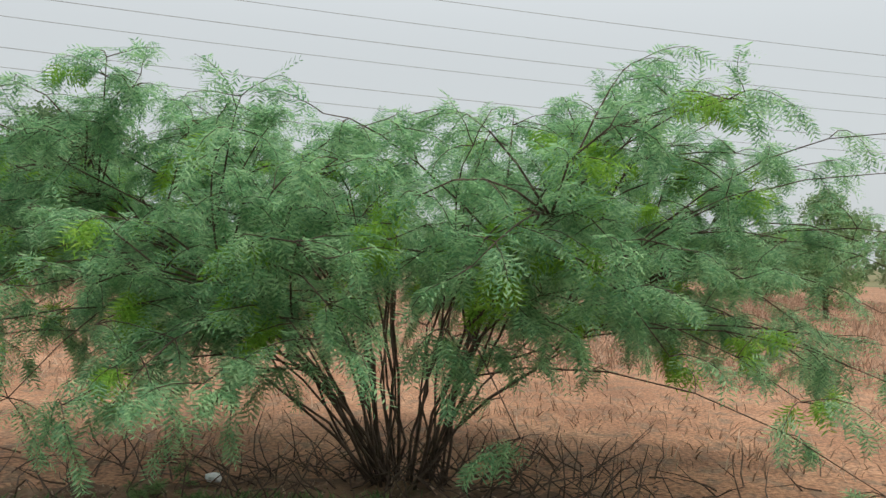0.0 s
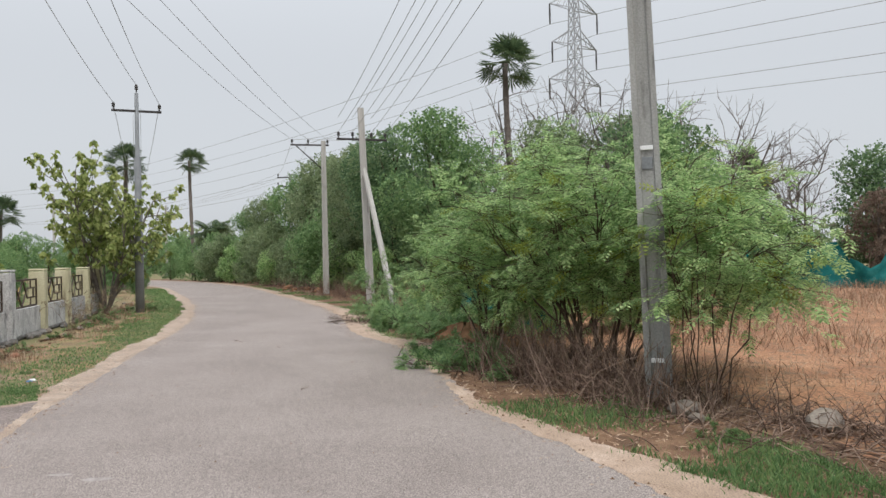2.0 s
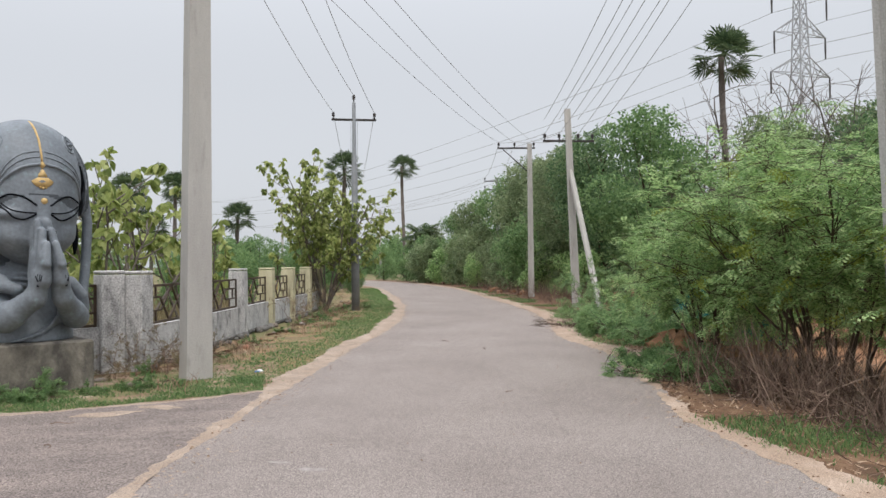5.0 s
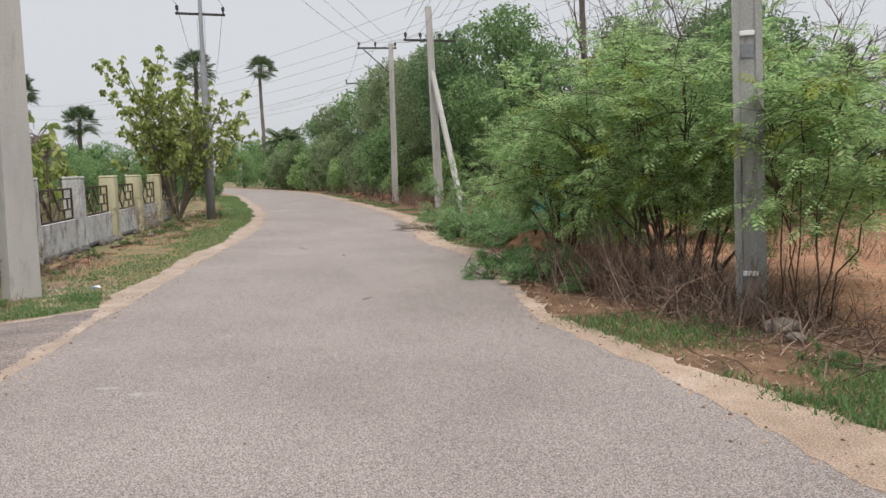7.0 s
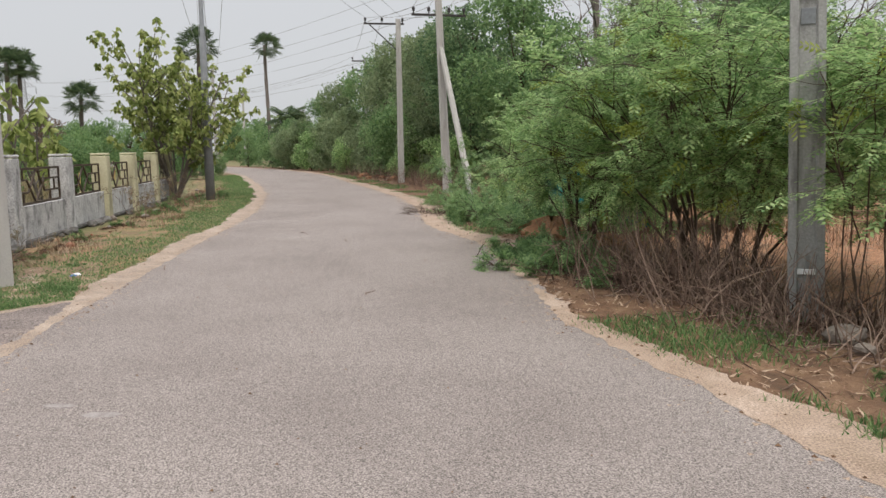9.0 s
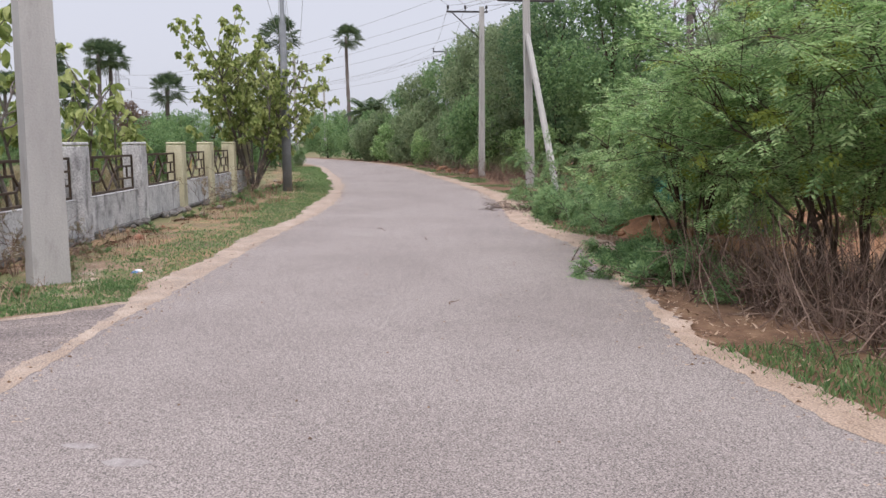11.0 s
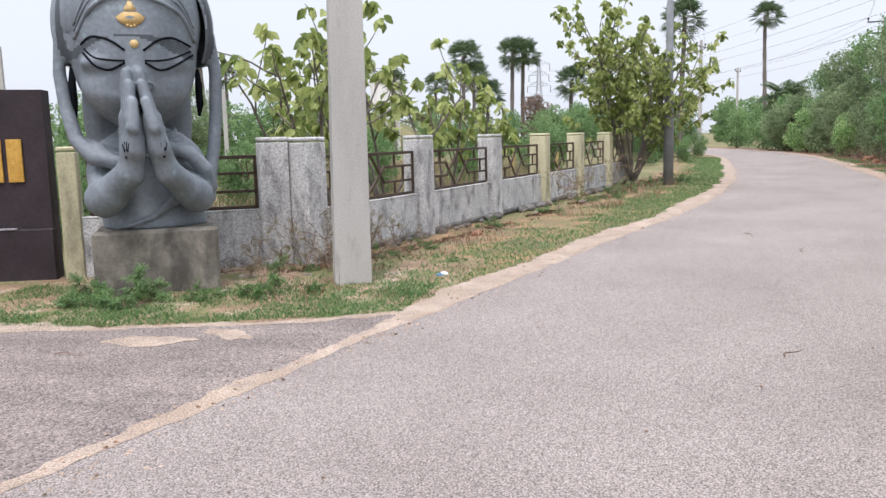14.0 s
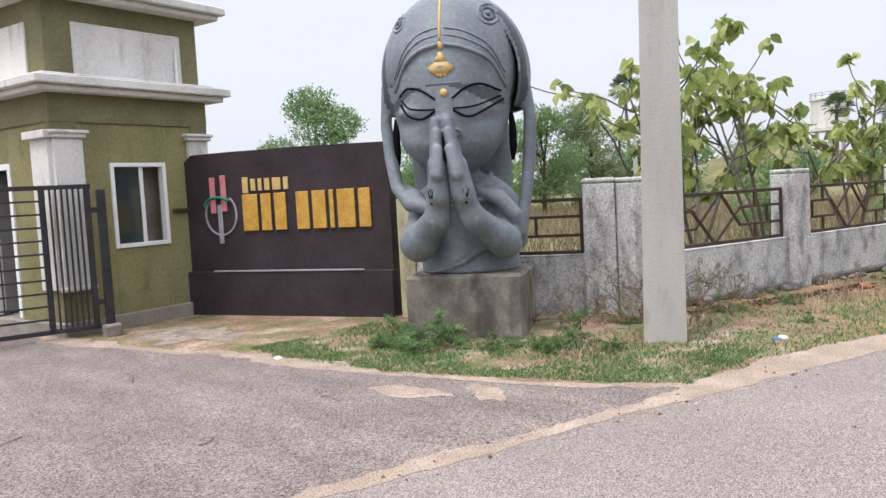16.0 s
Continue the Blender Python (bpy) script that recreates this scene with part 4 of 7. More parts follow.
# nose ring
q = on_face(0.03, 1.26, 0.0, head_sdf)
sg.tube([(q[0] + 0.028 * math.cos(a), q[1] + 0.008, q[2] + 0.028 * math.sin(a)) for a in np.linspace(0, 6.283, 14)], 0.007, 5, 3)
# gold forehead ornament: parting string, diamond, fan with small drops, dot
line = [on_face(MID - 0.01 + 0.02 * (z - 2.1), z, 0.004, statue_sdf) for z in np.linspace(2.58, 2.07, 14)]
sg.tube(line, np.r_[0.006, np.full(13, 0.013)], 6, 2)


def plate(pts, thick=0.03):
    """A thin gold plate lying on the brow."""
    f_ = [on_face(MID - 0.01 + x, z, 0.012, statue_sdf) for x, z in pts]
    n = len(f_)
    sg.add(f_ + [(x, y - thick, z) for x, y, z in f_], [tuple(range(n))] + [(i, i + n, (i + 1) % n + n, (i + 1) % n) for i in range(n)], 2)


plate([(0, 2.08), (0.035, 2.03), (0, 1.98), (-0.035, 2.03)])
plate([(-0.018, 1.975), (-0.022, 1.95), (-0.04, 1.93), (-0.05, 1.895), (0.05, 1.895), (0.04, 1.93), (0.022, 1.95), (0.018, 1.975)])
plate([(-0.055, 1.885)] + [(0.13 * math.sin(a), 1.895 - 0.13 * math.cos(a)) for a in np.linspace(-1.15, 1.15, 9)] + [(0.055, 1.885)])
for x in (-0.03, 0.0, 0.03):
    plate([(x + 0.014 * math.cos(a), 1.765 - abs(x) * -0.2 + 0.014 * math.sin(a)) for a in np.linspace(0, 5.5, 8)])
q = on_face(MID + 0.005, 1.62, 0.0, head_sdf)
sg.tube([(q[0], q[1] - 0.02, q[2]), (q[0], q[1] + 0.012, q[2])], [0.04, 0.034], 12, 2)
sg.v = [(-x, y, z) for x, y, z in sg.v]
sg.f = [f[::-1] for f in sg.f]
statue = solo("statue", sg, [STATUE, STATUE_DARK, STATUE_GOLD, STATUE_EDGE], "grey painted bust statue with pressed palms and gold ornament", "statue", smooth=True)
statue.matrix_basis = stm @ pose(0, 0, PT) @ Matrix.Scale(1.07, 4)


# ---- power poles ----
def square_pole(name, at, w0, w1, h, mat, turn, label, lean=(0, 0), recess=True):
    """A tapered concrete pole with recessed faces and edge ribs."""
    ob = thing(name, (at[0], at[1], 0), turn, label, "utility pole")
    g = Geo()
    lev = np.linspace(-0.1, h, 12)
    V, F = [], []
    for z in lev:
        w = w0 + (w1 - w0) * z / h
        d_ = w * 0.8
        rib, dep = w * 0.22, w * 0.1 if recess else 0.0
        ring = [(-w / 2, -d_ / 2), (-w / 2 + rib, -d_ / 2), (-w / 2 + rib * 1.25, -d_ / 2 + dep), (w / 2 - rib * 1.25, -d_ / 2 + dep), (w / 2 - rib, -d_ / 2), (w / 2, -d_ / 2),
                (w / 2, d_ / 2), (w / 2 - rib, d_ / 2), (w / 2 - rib * 1.25, d_ / 2 - dep), (-w / 2 + rib * 1.25, d_ / 2 - dep), (-w / 2 + rib, d_ / 2), (-w / 2, d_ / 2)]
        V += [(x + lean[0] * z, y + lean[1] * z, z) for x, y in ring]
    k = 12
    for i in range(len(lev) - 1):
        F += [(i * k + j, i * k + (j + 1) % k, (i + 1) * k + (j + 1) % k, (i + 1) * k + j) for j in range(k)]
    F.append(tuple((len(lev) - 1) * k + j for j in range(k)))
    g.add(V, F)
    part("shaft", g, mat, ob)
    return ob


def crossarm(pole, z, half, turn, lean=(0, 0), pins=(-1, 1), mat=IRON, off=0.0):
    c = Matrix.Translation((lean[0] * z, lean[1] * z, z)) @ Matrix.Rotation(radians(turn), 4, "Z") @ Matrix.Translation((off, 0, 0))
    arm = part("crossarm", Geo().box((0, 0, 0), (2 * half, 0.07, 0.07), c, 0.008), mat, pole, "dark steel crossarm")
    for s in pins:
        part("insulator", Geo().lathe(c @ Vector((s * (half - 0.06), 0, 0.03)), [(0.02, 0), (0.02, 0.08), (0.055, 0.09), (0.045, 0.14), (0.06, 0.16), (0.03, 0.22)], 10), IRON, arm)
    return [pole.matrix_basis @ c @ Vector((s * (half - 0.06), 0, 0.25)) for s in pins]


def wire(a, b, sag, r=0.008, name="overhead_wire", label="thin overhead electric wire between poles", n=24):
    t = np.linspace(0, 1, n)[:, None]
    p = np.array(a) * (1 - t) + np.array(b) * t
    p[:, 2] -= 4 * sag * (t * (1 - t))[:, 0]
    return solo(name, Geo().tube(p, r, 4), WIRE, label, "wire", group=name)


bp = square_pole("utility_pole", (-11.95, -1.11), 0.365, 0.235, 9.0, POLE, -64, "thick pale concrete utility pole standing in the verge grass", (-0.0115, -0.003), False)
bp_a = crossarm(bp, 8.3, 0.75, 154, pins=(-1, 0.1, 1))
bp_b = crossarm(bp, 7.6, 0.75, 154, pins=(-1, 0.1, 1))
MP_LEAN = (-0.029, 0.0)
mp = square_pole("utility_pole", (-6.83, 5.69), 0.28, 0.225, 8.2, POLE_DARK, 48, "aged grey concrete utility pole rising from the thorn bush", MP_LEAN)
mp_a = crossarm(mp, 8.0, 0.8, -13, MP_LEAN, (-1, 0.1, 1))
mp_b = crossarm(mp, 7.3, 0.8, -13, MP_LEAN, (-1, -0.3, 0.3, 1))
for z in (0.43, 2.66):
    w = 0.28 - 0.055 * z / 8.2
    part("painted_band", Geo().box((MP_LEAN[0] * z, -w * 0.4 + 0.016, z), (w * 0.5, 0.024, 0.045), None, 0.004), UPVC, mp, "white paint mark")
# no hole is cut: the shade inside each slot is a dark grey box
for z in (2.5, 4.9):
    w = 0.28 - 0.055 * z / 8.2
    part("slot", Geo().box((MP_LEAN[0] * z, -w * 0.4 + w * 0.1, z), (w * 0.42, 0.016, 0.13), None, 0.003), STEEL_GREY, mp, "dark grey box standing in for a shaded slot")
lp = thing("utility_pole", (-27.5, 2.67, 0), 0, "slim grey steel utility pole with a crossarm beside the road", "utility pole")
part("shaft", Geo().lathe((0, 0, -0.1), [(0.14, 0), (0.13, 2.6), (0.125, 2.62), (0.105, 2.66), (0.095, 5.0), (0.07, 5.05), (0.06, 7.1), (0.02, 7.12)], 14), STEEL_GREY, lp, smooth=True)
lp_a = crossarm(lp, 6.42, 0.75, 88)
part("insulator", Geo().lathe((0, 0, 7.0), [(0.02, 0), (0.02, 0.1), (0.055, 0.11), (0.045, 0.17), (0.06, 0.19), (0.03, 0.27)], 10), IRON, lp)
lp_top = lp.matrix_basis @ Vector((0, 0, 7.25))
rp = square_pole("utility_pole", (-26.55, 10.15), 0.28, 0.2, 6.8, POLE, 75, "concrete utility pole with a slanting strut at the roadside", (-0.035, -0.02))
part("strut", Geo().tube([(0.5, -2.3, -0.05), (-0.15, -0.08, 4.7)], [0.11, 0.09], 8), POLE, rp, "slanting concrete strut")
rp_a = crossarm(rp, 5.7, 0.9, 10, (-0.035, -0.02), (-1, -0.4, 0.4, 1))
rq = square_pole("utility_pole", (-35.0, 11.32), 0.27, 0.2, 6.9, POLE, 75, "grey concrete utility pole among roadside shrubs", (0.0, 0.0))
rq_a = crossarm(rq, 6.7, 0.85, 5, (0, 0), (-1, -0.1, 1), off=-0.6)
part("brace", Geo().tube([(-1.2, -0.1, 6.65), (-0.05, 0, 5.6)], 0.025, 5), IRON, rq)
rr = square_pole("utility_pole", (-54, 15.2), 0.26, 0.2, 7.4, POLE_DARK, 75, "distant concrete utility pole beside the trees")
rr_a = crossarm(rr, 7.2, 0.9, 5, (0, 0), (-1, 0.1, 1))
crossarm(rr, 6.6, 0.9, 5, (0, 0), (-1, 0.1, 1))
far_poles = []
for (x, y), h in [((-62, 6.2), 7.5), ((-84, 1.0), 8.0), ((-95, 12.5), 8.0)]:
    q = square_pole("utility_pole", (x, y), 0.26, 0.18, h, POLE, 75, "distant concrete utility pole along the road")
    far_poles.append(crossarm(q, h - 0.4, 0.8, 80, (0, 0), (-1, 0.1, 1)))
# wires
for i, k in enumerate((0, 2)):
    wire(lp_a[i], bp_a[k], 0.35)
    wire(lp_a[i], far_poles[0][k], 0.5)
wire(lp_top, bp_a[1], 0.35)
wire(lp_top, far_poles[0][1], 0.5)
for i in range(3):
    wire(rq_a[i], bp_b[i], 0.4)
    wire(rq_a[i], rr_a[i], 0.3)
    wire(rr_a[i], far_poles[2][i], 0.4)
    wire(bp_a[i], (14, -7.0 + i * 0.7, 8.3), 0.5)
for i in range(4):
    wire(rp_a[i], mp_b[i], 0.3)
    wire(rp_a[i], rq_a[min(i, 2)], 0.1)
for i in range(3):
    wire(rp_a[i] + Vector((0, 0, 0.5)), mp_a[i], 0.3)
    wire(mp_a[i], (14, 3.5 + i * 0.7, 8.2), 0.5)
for x in (-0.5, 0.5):
    wire(lp.matrix_basis @ Vector((x * 1.2, x * 0.1, 6.4)), lp.matrix_basis @ Vector((0.1 * x, 0.18 * x, 2.9)), 0.0, 0.006, "stay_wire", "thin stay wire hanging from the pole crossarm")


# ---- transmission towers and their lines ----
def pylon(at, h, turn, label):
    ob = thing("transmission_tower", (at[0], at[1], 0), turn, label, "pylon")
    def half(z):
        return 2.9 * (1 - z / (h * 0.62)) + 0.75 * (z / (h * 0.62)) if z < h * 0.62 else 0.75 - 0.45 * (z - h * 0.62) / (h * 0.38)
    lev = list(np.linspace(0, h * 0.62, 8)) + list(np.linspace(h * 0.62, h, 9))[1:]
    legs = [(-1, -1), (1, -1), (1, 1), (-1, 1)]
    for sx, sy in legs:
        part("leg", Geo().tube([(sx * half(z), sy * half(z), z) for z in lev], 0.11, 4), GALV, ob)
    g = Geo()
    for a, b in zip(lev, lev[1:]):
        for (x0, y0), (x1, y1) in zip(legs, legs[1:] + legs[:1]):
            pa, pb = (x0 * half(a), y0 * half(a), a), (x1 * half(b), y1 * half(b), b)
            pc, pd = (x1 * half(a), y1 * half(a), a), (x0 * half(b), y0 * half(b), b)
            g.tube([pa, pb], 0.055, 3)
            g.tube([pc, pd], 0.055, 3)
            g.tube([pd, pb], 0.055, 3)
    part("lattice", g, GALV, ob, "crossed steel lattice bracing")
    ends = []
    for z, reach in ((h * 0.62, 4.6), (h * 0.745, 4.0), (h * 0.87, 4.3)):
        for s in (-1, 1):
            ga = Geo()
            tip = (s * reach, 0, z)
            for y in (-1, 1):
                ga.tube([(s * half(z), y * half(z), z), tip], 0.07, 3)
                ga.tube([(s * half(z + 2), y * half(z + 2), z + 2.0), tip], 0.07, 3)
                for t in (0.33, 0.66):
                    lo_ = Vector((s * half(z), y * half(z), z)).lerp(Vector(tip), t)
                    hi_ = Vector((s * half(z + 2), y * half(z + 2), z + 2)).lerp(Vector(tip), t - 0.2)
                    ga.tube([lo_, hi_], 0.045, 3)
            arm = part("tower_arm", ga, GALV, ob)
            part("insulator_string", Geo().tube([tip, (tip[0], 0, z - 1.2), (tip[0], 0, z - 2.6)], [0.09, 0.12, 0.09], 6), IRON, arm)
            ends.append(ob.matrix_basis @ Vector((tip[0], 0, z - 2.6)))
    return ob, ends


TW = at_az(54.0, 105)
_, e0 = pylon(TW, 38, 100, "tall galvanised steel lattice transmission tower behind the trees")
_, e1 = pylon((-330, -34), 34, 85, "far transmission tower, pale in the haze")
_, e2 = pylon((206, 134), 38, 100, "tall galvanised steel lattice transmission tower across the field")
for a, b, c in zip(e0, e1, e2):
    wire(a, c, 5.0, 0.03, "transmission_line", "high voltage conductor spanning the sky", 40)
    wire(a, b, 7.0, 0.03, "transmission_line", "high voltage conductor spanning the sky", 40)


# ---- plants: growth of limbs, and leaves set on them ----
def unit(v):
    return v / (np.linalg.norm(v) + 1e-9)


def limbs_of(rng, start, d, length, r, level, P, limbs, spots):
    """One limb and its side limbs; the last level carries the leaves."""
    n = P["seg"][level]
    path, p, step = [start], start, length / n
    for i in range(n):
        d = unit(d + rng.normal(0, P["wob"][level], 3) + np.array([0, 0, P["grav"][level] * (i + 1) / n]))
        p = p + d * step
        if p[2] < 0.06:
            p = np.array([p[0], p[1], 0.06])
            d = unit(np.array([d[0], d[1], abs(d[2]) * 0.3]))
        path.append(p)
    path = np.array(path)
    limbs.append((path, np.linspace(r, r * P["taper"][level], n + 1), level))
    last = level == len(P["seg"]) - 1
    if last or (P.get("leaf_low") and level == len(P["seg"]) - 2):
        k = P["leaves"] if last else P["leaves"] // 2
        t = rng.uniform(0.12 if last else 0.5, 1, k) * n
        i = np.minimum(t.astype(int), n - 1)
        q = path[i] + (path[i + 1] - path[i]) * (t - i)[:, None]
        dd = path[i + 1] - path[i]
        spots.append((q, dd / (np.linalg.norm(dd, axis=1)[:, None] + 1e-9)))
    if not last:
        for k in range(P["kids"][level]):
            t = rng.uniform(P["from"][level], 1) * n
            i = min(int(t), n - 1)
            q = path[i] + (path[i + 1] - path[i]) * (t - i)
            dd = unit(path[i + 1] - path[i])
            side = unit(np.cross(dd, rng.normal(0, 1, 3)))
            a = radians(rng.uniform(*P["angle"][level]))
            nd = dd * math.cos(a) + side * math.sin(a)
            limbs_of(rng, q, nd, length * rng.uniform(*P["ratio"][level]), max(r * 0.5, 0.004), level + 1, P, limbs, spots)


def feather(pairs=6, droop=0.3, width=0.24, slim=1.15):
    """A pinnate leaf one metre long along +y: pairs of slim leaflets."""
    v, f = [], []
    for i in range(pairs):
        t = (i + 0.7) / pairs
        for s in (-1, 1):
            b = np.array([0, t, -droop * t * t])
            ln = width * (1 - 0.55 * abs(t - 0.45))
            tip = b + np.array([s * ln * 0.85, ln * 0.55, -0.12 * ln])
            w = np.array([0.4, -0.9 * s * 0.0 + 0.75, 0.0]) * slim * ln * np.array([s * -0.5, 1, 1])
            o = len(v)
            v += [b, (b + tip) / 2 + w * 0.5, tip, (b + tip) / 2 - w * 0.5]
            f.append((o, o + 1, o + 2, o + 3) if s > 0 else (o + 3, o + 2, o + 1, o))
    return np.array(v), np.array(f)


def sprig(rng, n=5, slim=0.56):
    """A small clump of pointed leaves, about one metre across."""
    v, f = [], []
    for i in range(n):
        b = rng.normal(0, 0.18, 3)
        d = unit(rng.normal(0, 1, 3) + np.array([0, 0.5, 0.1]))
        s = unit(np.cross(d, rng.normal(0, 1, 3)))
        ln = rng.uniform(0.45, 0.7)
        o = len(v)
        v += [b, b + d * ln * 0.5 + s * ln * slim * 0.5, b + d * ln, b + d * ln * 0.5 - s * ln * slim * 0.5]
        f.append((o, o + 1, o + 2, o + 3))
    return np.array(v), np.array(f)


def broad():
    """A broad drooping leaf one metre long, folded along its rib."""
    v, f = [], []
    ts = [0, 0.25, 0.55, 0.85, 1.0]
    ws = [0.03, 0.27, 0.33, 0.16, 0.01]
    for t, w in zip(ts, ws):
        z = -0.35 * t * t
        v += [(-w, t, z + w * 0.25), (0, t, z - 0.02), (w, t, z + w * 0.25)]
    for i in range(4):
        f += [(i * 3, i * 3 + 1, i * 3 + 4, i * 3 + 3), (i * 3 + 1, i * 3 + 2, i * 3 + 5, i * 3 + 4)]
    return np.array(v), np.array(f)


def strew(template, pos, along, size, rng, up=0.6):
    """Copies of a leaf at the places pos, pointing along, with sizes; one vertex and one face array."""
    tv, tf = template
    n = len(pos)
    y = along / (np.linalg.norm(along, axis=1)[:, None] + 1e-9)
    z = rng.normal(0, 1, (n, 3)) * (1 - up) + np.array([0, 0, up])
    x = np.cross(y, z)
    x /= np.linalg.norm(x, axis=1)[:, None] + 1e-9
    z = np.cross(x, y)
    b = np.stack([x, y, z], 1) * np.asarray(size).reshape(-1, 1, 1)
    v = np.einsum("kc,ncd->nkd", tv, b) + pos[:, None]
    f = tf[None] + (np.arange(n) * len(tv))[:, None, None]
    return v.reshape(-1, 3), f.reshape(-1, tf.shape[1])


def wood(limbs, name, mat, parent, levels=None, sides=(7, 5, 4, 3)):
    g = Geo()
    for path, r, level in limbs:
        if levels is None or level in levels:
            g.tube(path, r, sides[min(level, 3)])
    return part(name, g, mat, parent, smooth=True)


FEATHER = feather(5, 0.4, 0.5, 0.24)
FEATHER_B = feather(4, 0.1, 0.42, 0.55)
BROAD = broad()


def shrub(name, at, P, stems, spread, length, rng, bark, leaf, young=None, young_share=0.05, size=(0.14, 0.24), template=FEATHER, label="", category="bush", base_r=0.25, r0=0.03, droop=0.5, bias=(0, 0), clear=None):
    """A many-stemmed bush: arching stems, side twigs, pinnate leaves."""
    ob = thing(name, (at[0], at[1], 0), 0, label, category)
    limbs, spots = [], []
    for i in range(stems):
        az = 2 * math.pi * (i + rng.uniform(-0.3, 0.3)) / stems * 2.399 * 1.0
        inc = radians(rng.uniform(*spread))
        d = np.array([math.cos(az) * math.sin(inc) + bias[0], math.sin(az) * math.sin(inc) + bias[1], math.cos(inc)])
        q = np.array([math.cos(az), math.sin(az), 0]) * base_r * math.sqrt(rng.uniform(0.05, 1)) + np.array([0, 0, -0.05])
        limbs_of(rng, q, unit(d), rng.uniform(*length), r0 * rng.uniform(0.6, 1.2), 0, P, limbs, spots)
    stems_l = [l for l in limbs if l[2] == 0]
    for l in stems_l:
        part("stem", Geo().tube(l[0], l[1], 7), bark, ob, smooth=True)
    tagged(wood(limbs, "twig_tangle", bark, ob, {1, 2}), kind="stuff")
    pos = np.concatenate([s[0] for s in spots])
    dr = np.concatenate([s[1] for s in spots])
    dr = dr + rng.normal(0, 0.45, dr.shape) + np.array([0, 0, -droop]) * rng.uniform(0.2, 1, (len(dr), 1))
    size_ = rng.uniform(*size, len(pos))
    keep = pos[:, 2] > 0.05
    if clear is not None:
        keep &= clear(pos + np.array([at[0], at[1], 0]), rng)
    pos, dr, size_ = pos[keep], dr[keep], size_[keep]
    if young is not None:
        # young leaves stand in tufts
        c = pos[rng.choice(len(pos), max(3, int(len(pos) * young_share / 25)), replace=False)]
        d2 = ((pos[:, None, :] - c[None]) ** 2).sum(2).min(1)
        y_ = d2 < 0.012
        v, f = strew(template, pos[y_], dr[y_] + np.array([0, 0, -0.9]), size_[y_] * 1.1, rng)
        tagged(part("young_leaves", array_mesh("young_leaves", v, f, young), None, ob, "bright yellow-green young leaves"), kind="stuff")
        pos, dr, size_ = pos[~y_], dr[~y_], size_[~y_]
    v, f = strew(template, pos, dr, size_, rng)
    tagged(part("leaves", array_mesh("leaves", v, f, leaf), None, ob), kind="stuff")
    return ob


THORN = dict(seg=(7, 6, 5), wob=(0.12, 0.2, 0.22), grav=(-0.12, -0.14, -0.3), taper=(0.35, 0.35, 0.4), kids=(7, 6), ratio=((0.4, 0.6), (0.4, 0.65)), angle=((25, 75), (30, 70)), leaves=18, leaf_low=True)
THORN["from"] = (0.3, 0.25)



def curve3(a, b, c, n):
    t = np.linspace(0, 1, n)[:, None]
    return a * (1 - t) ** 2 + 2 * b * t * (1 - t) + c * t ** 2


